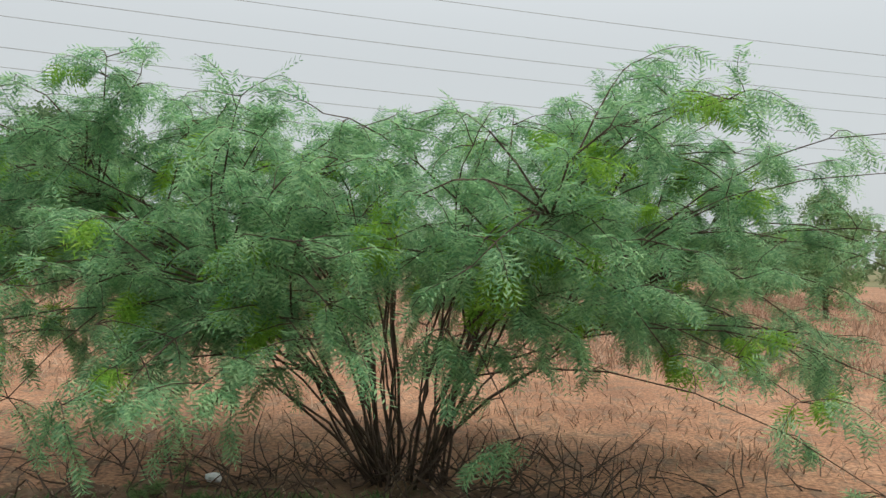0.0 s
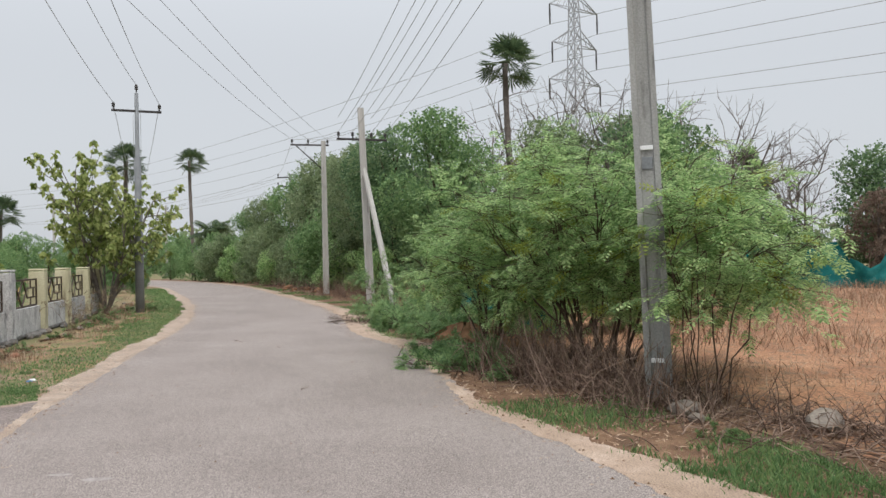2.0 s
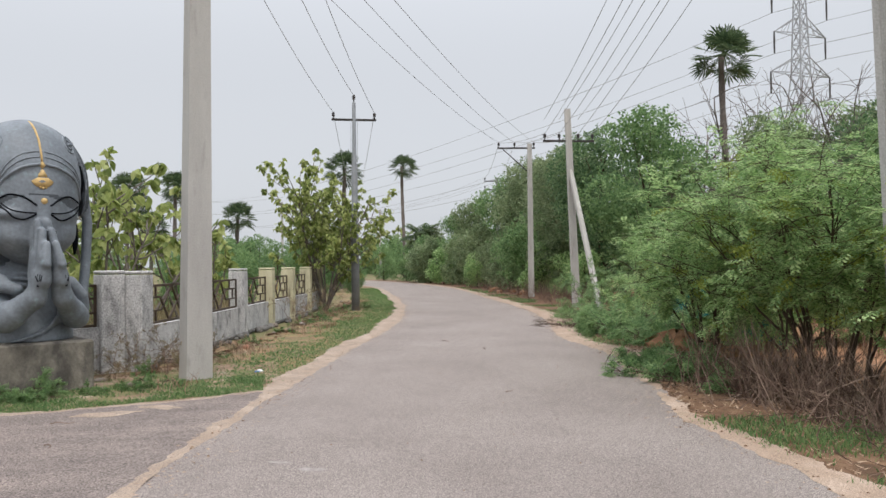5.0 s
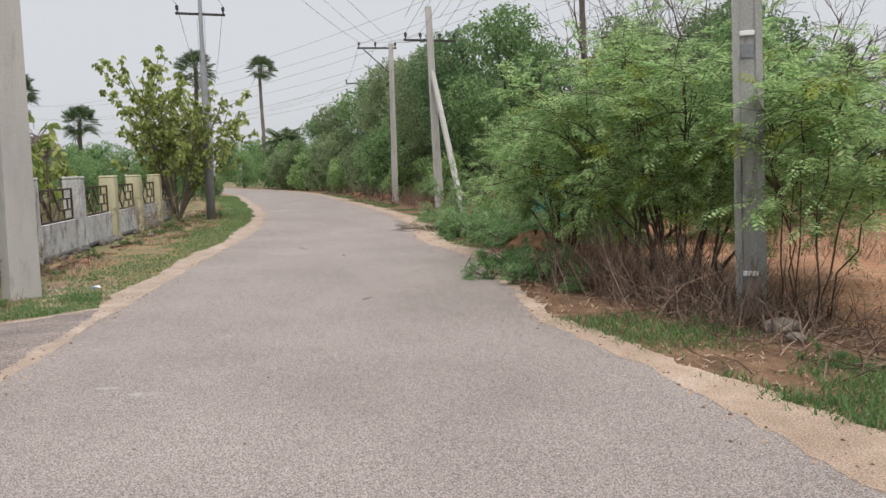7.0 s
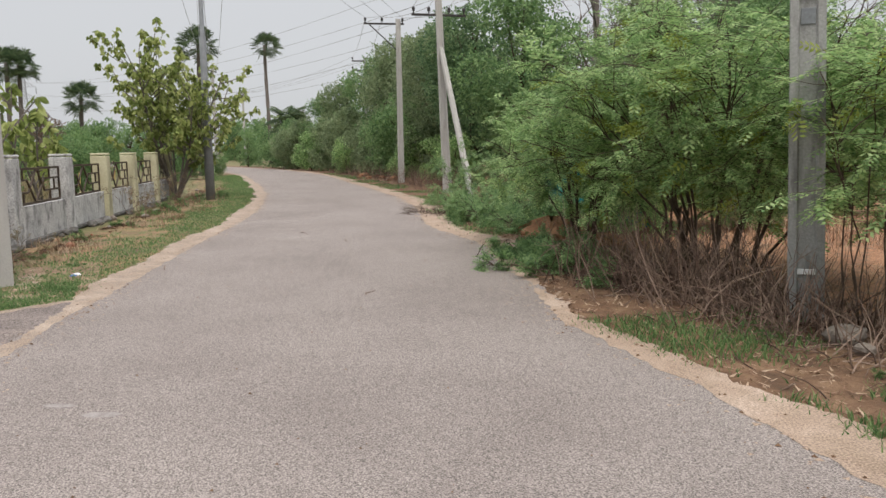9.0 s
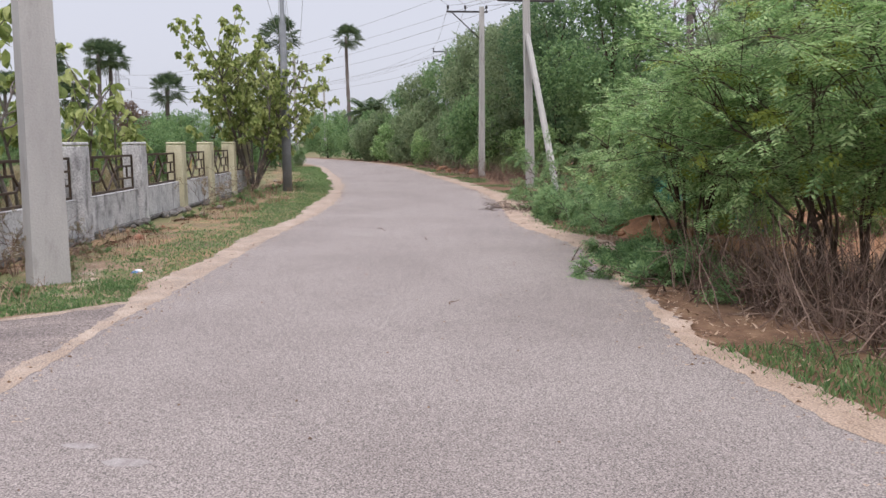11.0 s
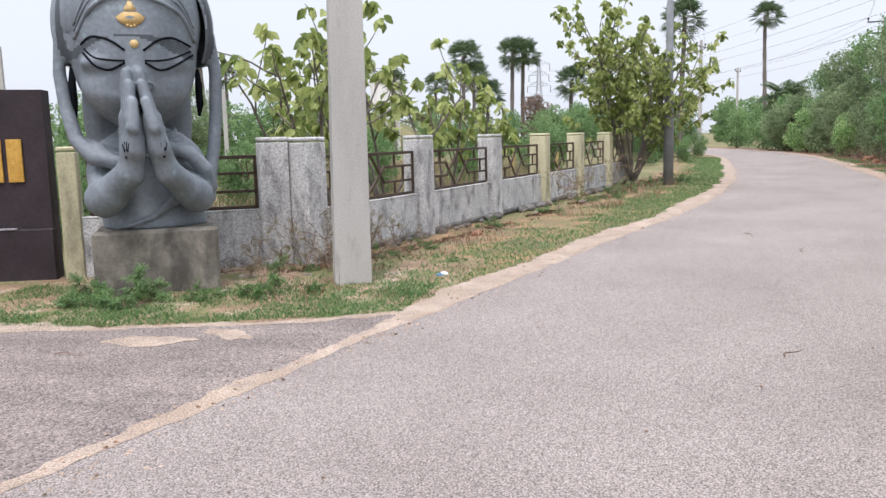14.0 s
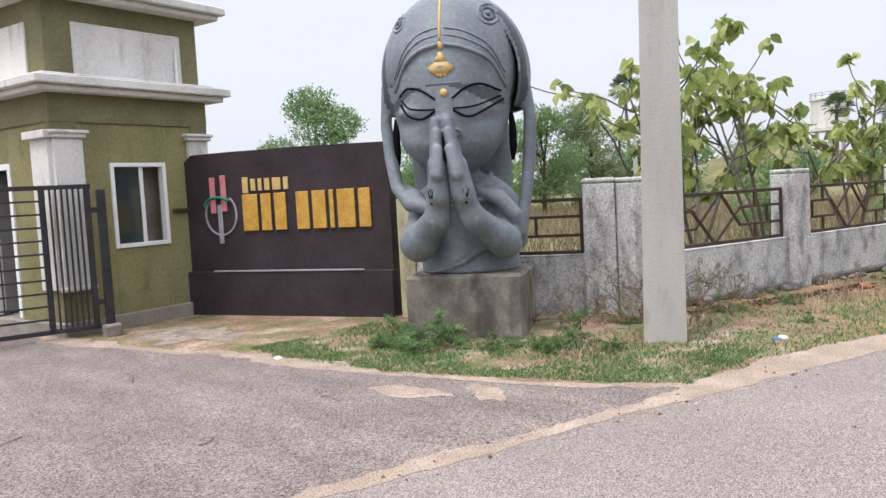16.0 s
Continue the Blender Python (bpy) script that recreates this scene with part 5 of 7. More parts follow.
def umbrella(name, at, targets, mains, rng, bark, leaf, young, young_share, size, template, label, twig=(0.35, 0.62), twigs=6, per=16, base_r=0.3, r0=0.03, droop=0.9, level=0.0, flat=0.5, grav=-0.35, arch=0.95, clear=None, follow=0.7, up=0.75, tall=1.55, loose=0.2, fan=(0.22, 0.42)):
    """A spreading bush: main stems from the ground, branches to sprays of drooping twigs in the crown."""
    ob = thing(name, (at[0], at[1], 0), 0, label, "bush")
    order = rng.permutation(len(targets))
    targets = targets[order]
    targets = np.concatenate([targets[targets[:, 2] > tall], targets[targets[:, 2] <= tall]])
    paths, twig_l, spots = [], [], []
    rest = Geo()
    P = dict(seg=(5,), wob=(0.16,), grav=(grav,), taper=(0.4,), leaves=per)
    for i, t in enumerate(targets):
        if i < mains:
            az = math.atan2(t[1], t[0])
            s = np.array([math.cos(az), math.sin(az), 0]) * base_r * rng.uniform(0.1, 1) + np.array([0, 0, -0.05])
            mid = np.array([t[0] * rng.uniform(*fan), t[1] * rng.uniform(*fan), max(t[2], 1.1) * rng.uniform(0.7, 0.95) * arch])
            path = curve3(s, mid, t, 10)
            path[1:-1] += rng.normal(0, 0.025, (8, 3))
            paths.append(path)
            part("stem", Geo().tube(path, np.linspace(r0 * rng.uniform(0.7, 1.2), 0.004, 10), 7), bark, ob, smooth=True)
        else:
            allp = np.concatenate([q[3:8] for q in paths])
            k = np.linalg.norm((allp - t) * np.array([1, 1, 0.8]), axis=1) + 0.8 * np.maximum(0, allp[:, 2] - t[2])
            s = allp[int(np.argsort(k)[rng.integers(0, 5)])]
            mid = (s + t) / 2 + np.array([0, 0, 0.16 + 0.14 * np.linalg.norm(t - s)]) + rng.normal(0, 0.08, 3)
            path = curve3(s, mid, t, 6)
            rest.tube(path, np.linspace(0.0065, 0.0025, 6), 5)
        d0 = unit(path[-1] - path[-2])
        for k in range(twigs):
            q = path[-1 - int(rng.integers(0, 4))]
            d = unit(d0 * follow + rng.normal(0, 0.75, 3) * np.array([1, 1, flat]) + np.array([0, 0, level]))
            lim = []
            limbs_of(rng, q, d, rng.uniform(*twig), 0.0035, 0, P, lim, spots)
            rest.tube(lim[0][0], lim[0][1], 3)
    tagged(part("twig_tangle", rest, bark, ob, smooth=True), kind="stuff")
    pos, dr = np.concatenate([s[0] for s in spots]), np.concatenate([s[1] for s in spots])
    side = np.cross(dr, np.array([0, 0, 1.0])) * rng.choice([-1, 1], (len(dr), 1))
    dr = dr * 0.6 + side * rng.uniform(0.3, 1.0, (len(dr), 1)) + rng.normal(0, loose, dr.shape) + np.array([0, 0, -droop]) * rng.uniform(0.3, 1, (len(dr), 1))
    size_ = rng.uniform(*size, len(pos))
    keep = pos[:, 2] > 0.05
    if clear is not None:
        keep &= clear(pos + np.array([at[0], at[1], 0]), rng)
    pos, dr, size_ = pos[keep], dr[keep], size_[keep]
    c = pos[rng.choice(len(pos), max(3, int(len(pos) * young_share / 25)), replace=False)]
    y_ = ((pos[:, None, :] - c[None]) ** 2).sum(2).min(1) < 0.011
    v, f = strew(template, pos[y_], dr[y_] + np.array([0, 0, -droop]), size_[y_] * 1.1, rng)
    tagged(part("young_leaves", array_mesh("young_leaves", v, f, young), None, ob, "bright yellow-green young leaves"), kind="stuff")
    v, f = strew(template, pos[~y_], dr[~y_], size_[~y_], rng, up)
    tagged(part("leaves", array_mesh("leaves", v, f, leaf), None, ob), kind="stuff")
    return ob


def crown_targets(rng, n, rx, ry, top, low, lumps, apart=0.22, hollow=0.5, tilt=0.0, drop=0.36, swell=None):
    """Places for sprays under a dome of height top, open below; low is the lowest spray at the rim."""
    out = []
    tries = 0
    while len(out) < n and tries < 60000:
        tries += 1
        x, y = rng.uniform(-rx, rx), rng.uniform(-ry, ry)
        r = math.hypot(x / rx, y / ry)
        if r > 1:
            continue
        zt = top * (1 - drop * r ** 3) + lumps * math.sin(2.3 * x + 0.7) * math.cos(1.9 * y) + tilt * x + (swell(x, y) if swell else 0.0)
        zl = hollow * top * (1 - r ** 1.5) + low * r
        z = zl + (zt - zl) * rng.uniform(0, 1) ** 0.75
        q = np.array([x, y, z])
        if all(((q - o) ** 2).sum() > apart ** 2 for o in out):
            out.append(q)
    return np.array(out)


rng = R_ = np.random.default_rng(11)
def two_domes(x, y):
    """A higher dome on either side of the middle, falling away towards +x."""
    return 0.42 * math.exp(-((x - 1.5) / 0.85) ** 2) + 0.3 * math.exp(-((x + 1.8) / 0.95) ** 2) - 0.1 * math.exp(-((x - 0.2) / 0.5) ** 2) - 0.3 * max(0.0, x - 2.6)


umbrella("acacia_bush", (-0.22, 5.35), crown_targets(rng, 300, 3.3, 2.2, 2.36, 0.3, 0.05, 0.21, 0.5, 0.0, 0.1, two_domes), 48, rng, BARK, L_FEATHER, L_YOUNG, 0.07, (0.075, 0.125), FEATHER,
         "feathery green acacia bush with many brown stems and drooping leaves", twig=(0.2, 0.4), twigs=7, per=27, r0=0.011, droop=0.4, level=0.22, flat=0.3, grav=-0.32, follow=0.35, up=0.8, loose=0.3, fan=(0.34, 0.56), arch=0.85)


def pole_clear(p, r):
    """Few leaves stand before the pole, none out over the road."""
    d = p[:, :2] - np.array([-6.83, 5.68])
    before = (np.hypot(d[:, 0], d[:, 1]) < 0.75) & (d @ np.array([0.6, -0.8]) > -0.2) | ((d @ np.array([0.6, -0.8]) > 0) & (np.abs(d @ np.array([0.8, 0.6])) < 0.4))
    edge = np.interp(p[:, 0], [-15, -13, -11, -9, -7, -4], [6.0, 5.4, 4.5, 4.2, 4.6, 5.2])
    veil_ = np.interp(p[:, 2], [0.7, 1.1, 1.9, 2.5, 3.0, 3.3], [0.12, 0.4, 0.6, 0.3, 0.1, 0.5])
    return ~(before & (r.uniform(0, 1, len(p)) > veil_)) & (p[:, 1] > edge + 0.35 * np.sin(3 * p[:, 0]) - 0.4 * (p[:, 2] - 0.8))


rng = np.random.default_rng(21)
tt = crown_targets(rng, 215, 2.7, 2.2, 3.35, 0.6, 0.22, 0.22, 0.16)
tt = tt[pole_clear(tt + np.array([-9.0, 6.55, 0]) + np.array([0, -0.35, 0]), rng)]
umbrella("thorn_bush", (-9.0, 6.55), tt, 22, rng, BARK, L_THORN, L_THORN_B, 0.2, (0.12, 0.2), FEATHER_B, "dense yellow-green thorn bush beside the pole, reaching the road",
         twig=(0.35, 0.65), per=9, base_r=0.6, r0=0.02, droop=0.1, level=-0.05, flat=0.12, grav=-0.1, clear=pole_clear, follow=0.2, up=0.88)
rng = np.random.default_rng(22)
tt = crown_targets(rng, 90, 1.9, 1.4, 2.75, 0.6, 0.15, 0.2, 0.3)
umbrella("thorn_bush", (-12.2, 6.75), tt, 14, rng, BARK, L_THORN, L_THORN_B, 0.15, (0.12, 0.2), FEATHER_B, "smaller yellow-green thorn bush at the road edge",
         twig=(0.35, 0.6), per=11, base_r=0.35, r0=0.018, droop=0.1, level=-0.05, flat=0.14, grav=-0.1, clear=pole_clear, follow=0.2, up=0.9)
rng = np.random.default_rng(23)
umbrella("thorn_bush", (-6.45, 5.95), crown_targets(rng, 46, 1.5, 0.85, 2.45, 1.1, 0.15, 0.24, 0.45), 7, rng, BARK, L_THORN, L_THORN_B, 0.2, (0.12, 0.2), FEATHER_B, "light yellow-green thorn bush whose sprays cross the pole",
         twig=(0.35, 0.6), per=9, base_r=0.25, r0=0.009, droop=0.1, level=-0.05, flat=0.14, grav=-0.1, follow=0.2, up=0.9)
for i, (x, y, ln, st, seed) in enumerate([(-13.8, 9.6, 1.7, 11, 32)]):
    shrub("thorn_bush", (x, y), THORN, st, (10, 62), (ln * 0.8, ln * 1.15), np.random.default_rng(seed), BARK, L_THORN, L_THORN_B, 0.1, (0.13, 0.22), FEATHER_B,
          "yellow-green thorn bush at the edge of the field", base_r=0.4, r0=0.025, droop=0.3)
LOW = dict(THORN, kids=(4, 3), leaves=9)
WEED = dict(THORN, kids=(3, 2), leaves=6)
for i, (x, y, ln, seed) in enumerate([(-20.6, 8.6, 0.95, 41), (-18.4, 8.2, 0.8, 42), (-16.6, 7.9, 0.75, 44), (-22.5, 9.6, 1.2, 43), (-17.6, 7.4, 0.6, 46), (-10.4, 5.0, 0.36, 47), (-9.6, 5.0, 0.34, 48)]):
    shrub("low_shrub", (x, y), LOW if i < 5 else WEED, 9 if i < 5 else 6, (15, 70), (ln * 0.8, ln * 1.2), np.random.default_rng(seed), BARK, L_MID, None, 0, (0.1, 0.17), FEATHER_B,
          "low bright green shrub on the road verge", base_r=0.3, r0=0.015, droop=0.2)
for i, (x, y, ln) in enumerate([(-14.9, 6.9, 0.6), (-16.2, 7.1, 0.75), (-15.3, 7.6, 0.7), (-11.3, 5.6, 0.4), (-10.7, 5.4, 0.35)]):
    shrub("low_shrub", (x, y), LOW, 8, (15, 75), (ln * 0.8, ln * 1.2), np.random.default_rng(400 + i), BARK, L_MID, None, 0, (0.11, 0.18), FEATHER_B,
          "low green shrub spreading beside the dug earth", base_r=0.3, r0=0.012, droop=0.2)
# green weed at the pedestal
shrub("weed_plant", (-10.78, -3.0), dict(LOW, leaves=8), 10, (10, 75), (0.15, 0.27), np.random.default_rng(52), BARK, L_MID, None, 0, (0.06, 0.1), FEATHER_B,
      "leafy green weed at the foot of the pedestal", "weed", base_r=0.22, r0=0.006, droop=0.1)
weed = shrub("weed_plant", (-11.35, -1.65), WEED, 8, (10, 75), (0.14, 0.27), np.random.default_rng(51), BARK, L_GRASS, None, 0, (0.05, 0.09), FEATHER_B,
      "leafy green weed at the foot of the pedestal", "weed", base_r=0.22, r0=0.006, droop=0.1)


for x, y, t, s in [(-13.7, -1.35, 40, 0.55), (-14.4, -1.0, 100, 0.5), (-16.9, -0.5, 200, 0.6), (-19.4, 0.25, 300, 0.7), (-21.9, 0.7, 20, 0.75), (-22.6, 1.2, 140, 0.8), (-24.3, 1.5, 260, 0.9), (-25.2, 1.4, 330, 1.0), (-12.6, -1.9, 80, 0.4), (-13.4, -0.35, 10, 0.35), (-26.3, 2.1, 190, 0.9), (-29.0, 2.9, 60, 1.1), (-11.9, -3.5, 10, 0.35), (-10.95, -2.25, 30, 0.5), (-5.2, 4.9, 10, 0.5), (-3.0, 5.0, 120, 0.6), (-1.6, 4.9, 230, 0.6)]:
    q = copy_thing(weed, pose(x, y, 0, 0, 0, t))
    q.scale = (s, s, s)
    q["label"] = "small leafy weed on the verge"

# ---- trees ----
def tree(name, at, h, rad, rng, leaf, bark=BARK, trunk_h=0.3, size=0.3, n=2600, label="", blobs=9, lean=0.0, cone=False, squash=0.8, low=0.25):
    """A tapered trunk with limbs, and a crown of leaf clumps set in uneven masses."""
    ob = thing(name, (at[0], at[1], 0), 0, label, "tree")
    g = Geo()
    top = np.array([lean, 0, h * 0.75])
    bend = rng.normal(0, 0.12, (6, 3)) * np.array([1, 1, 0])
    tr = np.array([top * t for t in np.linspace(0, 1, 6)]) + bend * np.linspace(0, 1, 6)[:, None]
    tr[0] = (0, 0, -0.1)
    g.tube(tr, np.linspace(0.035 * h * 0.6, 0.03, 6), 8)
    cen = []
    for i in range(blobs):
        t = (i + rng.uniform(0, 1)) / blobs
        z = h * (low + (0.86 - low) * t)
        k = (1 - t) ** 0.8 if cone else math.sqrt(max(0.05, 1 - (2 * t - 0.9) ** 2))
        a = rng.uniform(0, 6.28) if i else 0
        rr_ = rad * 0.62 * k * rng.uniform(0.4, 1.0)
        br = rad * rng.uniform(0.34, 0.5) * (0.55 + 0.45 * k)
        cen.append((np.array([math.cos(a) * rr_, math.sin(a) * rr_, z]) + top * np.array([t, t, 0]), br))
        s = tr[min(5, 1 + int(4 * t * 0.8))]
        mid = (s + cen[-1][0]) / 2 + rng.normal(0, 0.12, 3)
        g.tube([s, mid, cen[-1][0]], [0.012 * h * 0.5 + 0.015, 0.025, 0.01], 5)
    part("trunk", g, bark, ob, smooth=True)
    w = np.array([b ** 2 for _, b in cen])
    which = rng.choice(len(cen), n, p=w / w.sum())
    c = np.array([q for q, _ in cen])[which]
    b = np.array([q for _, q in cen])[which]
    d = rng.normal(0, 1, (n, 3))
    d /= np.linalg.norm(d, axis=1)[:, None]
    rr_ = (rng.uniform(0.25, 1.0, n) ** 0.45) * rng.choice([1.0, 1.0, 1.0, 1.18], n)
    pos = c + d * (b * rr_)[:, None] * np.array([1, 1, squash])
    pos = pos[pos[:, 2] > 0.1]
    v, f = strew(sprig(rng), pos, rng.normal(0, 1, pos.shape) + np.array([0, 0, -0.2]), rng.uniform(0.7, 1.3, len(pos)) * size, rng, 0.5)
    tagged(part("crown", array_mesh("crown", v, f, leaf), None, ob), kind="stuff")
    return ob


def clone(src, x, y, turn, s):
    ob = copy_thing(src, pose(x, y, 0, 0, 0, turn))
    ob.scale = (s, s, s)
    return ob


R = np.random.default_rng
row_a = tree("roadside_tree", (-27.6, 13.4), 8.0, 3.0, R(61), L_MID, size=0.25, n=4200, low=0.15, blobs=14, label="dense green roadside tree behind the utility pole")
row_b = tree("roadside_tree", (-31.8, 13.4), 8.0, 2.9, R(62), L_DARK, size=0.25, n=4200, low=0.12, blobs=14, label="dark green dense roadside tree")
row_c = tree("roadside_tree", (-36.5, 13.8), 7.8, 3.0, R(63), L_OLIVE, size=0.22, n=4600, low=0.08, blobs=14, label="dusty olive-green roadside tree")
bush_a = tree("roadside_shrub", (-41.0, 13.4), 4.6, 2.5, R(64), L_MID, size=0.22, n=2000, low=0.05, blobs=12, label="rounded green shrub beside the road")
bush_b = tree("roadside_shrub", (-44.6, 13.2), 3.6, 2.1, R(65), L_OLIVE, size=0.2, n=1900, low=0.05, blobs=10, label="dusty olive shrub beside the road")
bush_c = tree("roadside_shrub", (-38.2, 12.9), 2.6, 1.5, R(66), L_THORN, size=0.18, n=1500, low=0.05, blobs=9, label="light green shrub beside the road")
for x, y, t, s in [(-47.2, 12.9, 80, 0.8), (-51.2, 13.4, 140, 1.2), (-56.8, 13.1, 10, 1.0), (-63.0, 12.2, 220, 1.1)]:
    clone(bush_b, x, y, t, s)
for x, y, t, s in [(-33.4, 12.4, 50, 0.8), (-29.3, 11.7, 160, 0.8), (-49.6, 12.6, 260, 0.9), (-58.8, 12.4, 330, 1.1), (-24.6, 12.1, 100, 0.9), (-19.3, 10.9, 200, 0.75)]:
    clone(bush_c, x, y, t, s)
for src, x, y, t, s in [(row_c, -41.5, 15.6, 140, 1.12), (row_c, -45.5, 14.6, 40, 1.1), (row_a, -50, 15.0, 120, 1.0), (row_b, -54, 16.2, 200, 0.95), (row_c, -58, 14.9, 300, 0.9), (row_a, -63, 14.2, 10, 0.76), (row_c, -69, 13.2, 90, 0.7),
                        (bush_a, -54.5, 14.6, 170, 1.0), (bush_a, -60.6, 13.6, 250, 0.85), (bush_a, -66, 12.3, 30, 0.9), (bush_a, -71, 11.6, 100, 0.75), (bush_a, -77, 10.4, 190, 0.8),
                        (bush_a, -33.5, 16.2, 10, 1.1), (row_c, -23.5, 15.6, 150, 0.9), (row_b, -20, 17.5, 260, 0.86), (row_a, -17.5, 15.2, 330, 0.72), (row_c, -25, 20, 70, 1.0),
                        (bush_a, -22.3, 12.4, 210, 0.85), (bush_a, -17.6, 12.2, 300, 0.78), (bush_a, -14.5, 14.5, 20, 0.8), (row_a, -39, 17.5, 270, 0.95)]:
    clone(src, x, y, t, s)

for x, y, t, s in [(-42, 2.2, 30, 0.5), (-47, 2.9, 100, 0.6), (-52.5, 3.2, 200, 0.55), (-60, 3.4, 300, 0.7), (-68, 2.2, 60, 0.8), (-49, -2.5, 160, 0.7), (-57, -1.5, 250, 0.8),
                   (-46, 4.3, 20, 0.28), (-52.5, 5.2, 120, 0.33), (-120, 9, 40, 1.5), (-127, 4, 150, 1.4), (-112, 14, 260, 1.3), (-134, -2, 330, 1.5), (-103, 15, 80, 1.2), (-140, -7, 10, 1.5)]:
    clone(bush_a, x, y, t, s)

# north edge of the field
cone_t = tree("field_tree", (-27.4, 29.4), 7.4, 2.0, R(71), L_MID, size=0.3, n=2200, low=0.2, blobs=12, cone=True, label="upright green tree at the field edge")
dark_t = tree("field_tree", (-23.6, 33.2), 6.8, 3.1, R(72), L_DARK, size=0.25, n=4000, low=0.1, blobs=14, label="round dark green tree at the field edge")
dry_t = tree("dry_bush", (-21.2, 29.8), 4.3, 1.9, R(73), L_BROWN, BARK_GREY, size=0.17, n=2600, low=0.12, blobs=11, label="withered brown leafless-looking bush at the field edge")
for src, x, y, t, s in [(dark_t, -17.4, 34.8, 100, 1.25), (dark_t, -14.2, 33.0, 200, 1.15), (dark_t, -20.3, 35.5, 20, 0.9), (row_a, -30.5, 31, 60, 0.66), (row_c, -34, 29.5, 110, 0.7), (row_c, -37.5, 28, 200, 0.75),
                        (row_b, -41.5, 26.5, 50, 0.85), (row_a, -44, 22.5, 350, 0.95), (bush_a, -27.5, 27.2, 10, 0.75), (bush_a, -24.6, 28.6, 130, 0.7), (bush_a, -30.5, 26.2, 230, 0.8), (bush_a, -33.5, 24.8, 330, 0.85),
                        (bush_a, -10.8, 33.5, 60, 0.85), (bush_a, -7.5, 35.5, 160, 0.8), (row_c, -3.8, 38, 30, 0.62), (bush_a, 0.4, 38, 240, 0.75), (row_c, 4.5, 41, 140, 0.6), (bush_a, 9, 39, 20, 0.72),
                        (row_a, 11.2, 23.5, 260, 0.52), (bush_a, 14.5, 36, 100, 0.75), (row_c, 20, 34, 290, 0.6), (bush_a, 26, 31, 80, 0.8), (row_b, 31, 26, 170, 0.7), (dry_t, -9.2, 30.5, 200, 0.75), (dry_t, -19.0, 29.6, 90, 0.7)]:
    clone(src, x, y, t, s)

BARE = dict(seg=(6, 6, 5, 4), wob=(0.08, 0.13, 0.16, 0.2), grav=(0.02, 0.05, 0.08, 0.05), taper=(0.5, 0.4, 0.4, 0.4), kids=(6, 5, 4), ratio=((0.4, 0.65), (0.4, 0.65), (0.4, 0.6)), angle=((25, 55), (25, 55), (25, 60)), leaves=1)
BARE["from"] = (0.35, 0.3, 0.3)


def bare_tree(at, h, seed, label, stems=2, mat=BARK_GREY):
    rng_ = R(seed)
    ob = thing("bare_tree", (at[0], at[1], 0), 0, label, "tree")
    limbs, spots = [], []
    for i in range(stems):
        a = rng_.uniform(0, 6.28)
        limbs_of(rng_, np.array([0, 0, -0.05]), unit(np.array([math.cos(a) * 0.28, math.sin(a) * 0.28, 1])), h * 0.68, 0.022 * h * 0.6, 0, BARE, limbs, spots)
    wood(limbs, "trunk", mat, ob, {0, 1})
    tagged(wood(limbs, "branch_tangle", mat, ob, {2, 3}, (5, 4, 3, 3)), kind="stuff")
    return ob


bare = bare_tree((-29.5, 24.5), 8.4, 81, "leafless grey tree with fine bare twigs", 3)
for x, y, t, s in [(-26.5, 26.5, 90, 0.95), (-32.5, 21.5, 170, 0.98), (-32, 18.6, 250, 0.98), (-23.8, 18.2, 40, 0.9), (-27.0, 16.9, 130, 0.92), (-24.5, 29.5, 200, 0.75), (-15.8, 30.2, 330, 0.6)]:
    clone(bare, x, y, t, s)


def fan_palm(at, h, rad, seed, label, fronds=38):
    """A palm with a slim trunk and a round head of stiff fan leaves."""
    rng_ = R(seed)
    ob = thing("fan_palm", (at[0], at[1], 0), 0, label, "palm tree")
    g = Geo()
    zs = np.linspace(-0.1, h, 14)
    g.tube([(0.12 * math.sin(z * 0.35), 0.1 * math.cos(z * 0.3) - 0.1, z) for z in zs], 0.19 - 0.05 * zs / h + 0.03 * (np.arange(14) % 2), 8)
    part("trunk", g, BARK_GREY, ob, smooth=True)
    top = np.array([0.12 * math.sin(h * 0.35), 0, h])
    V, F = [], []
    for i in range(fronds):
        a = i * 2.399 + rng_.normal(0, 0.25)
        el = radians(72 - 118 * (i / fronds) ** 1.1 + rng_.normal(0, 7))
        d = np.array([math.cos(a) * math.cos(el), math.sin(a) * math.cos(el), math.sin(el)])
        side = unit(np.cross(d, np.array([0, 0, 1.0]) + rng_.normal(0, 0.35, 3)))
        nrm = np.cross(side, d)
        c = top + d * rad * rng_.uniform(0.48, 0.6) + np.array([0, 0, -0.1 * rad])
        o = len(V)
        V += [top + side * 0.03, top - side * 0.03, c - side * 0.015, c + side * 0.015]
        F.append((o, o + 1, o + 2, o + 3))
        k = 15
        for j in range(k):
            b0, b1 = radians(-125 + 250 * j / k), radians(-125 + 250 * (j + 0.75) / k)
            bm_ = (b0 + b1) / 2
            ln = rad * rng_.uniform(0.38, 0.5)
            sagv = nrm * 0.1 * rad * abs(math.sin(bm_)) + np.array([0, 0, -0.1 * rad])
            o = len(V)
            V += [c, c + (d * math.cos(b0) + side * math.sin(b0)) * ln * 0.62 + sagv * 0.3, c + (d * math.cos(bm_) + side * math.sin(bm_)) * ln + sagv, c + (d * math.cos(b1) + side * math.sin(b1)) * ln * 0.62 + sagv * 0.3]
            F.append((o, o + 1, o + 2, o + 3))
    tagged(part("fronds", array_mesh("fronds", V, F, L_PALM), None, ob), kind="stuff")
    return ob


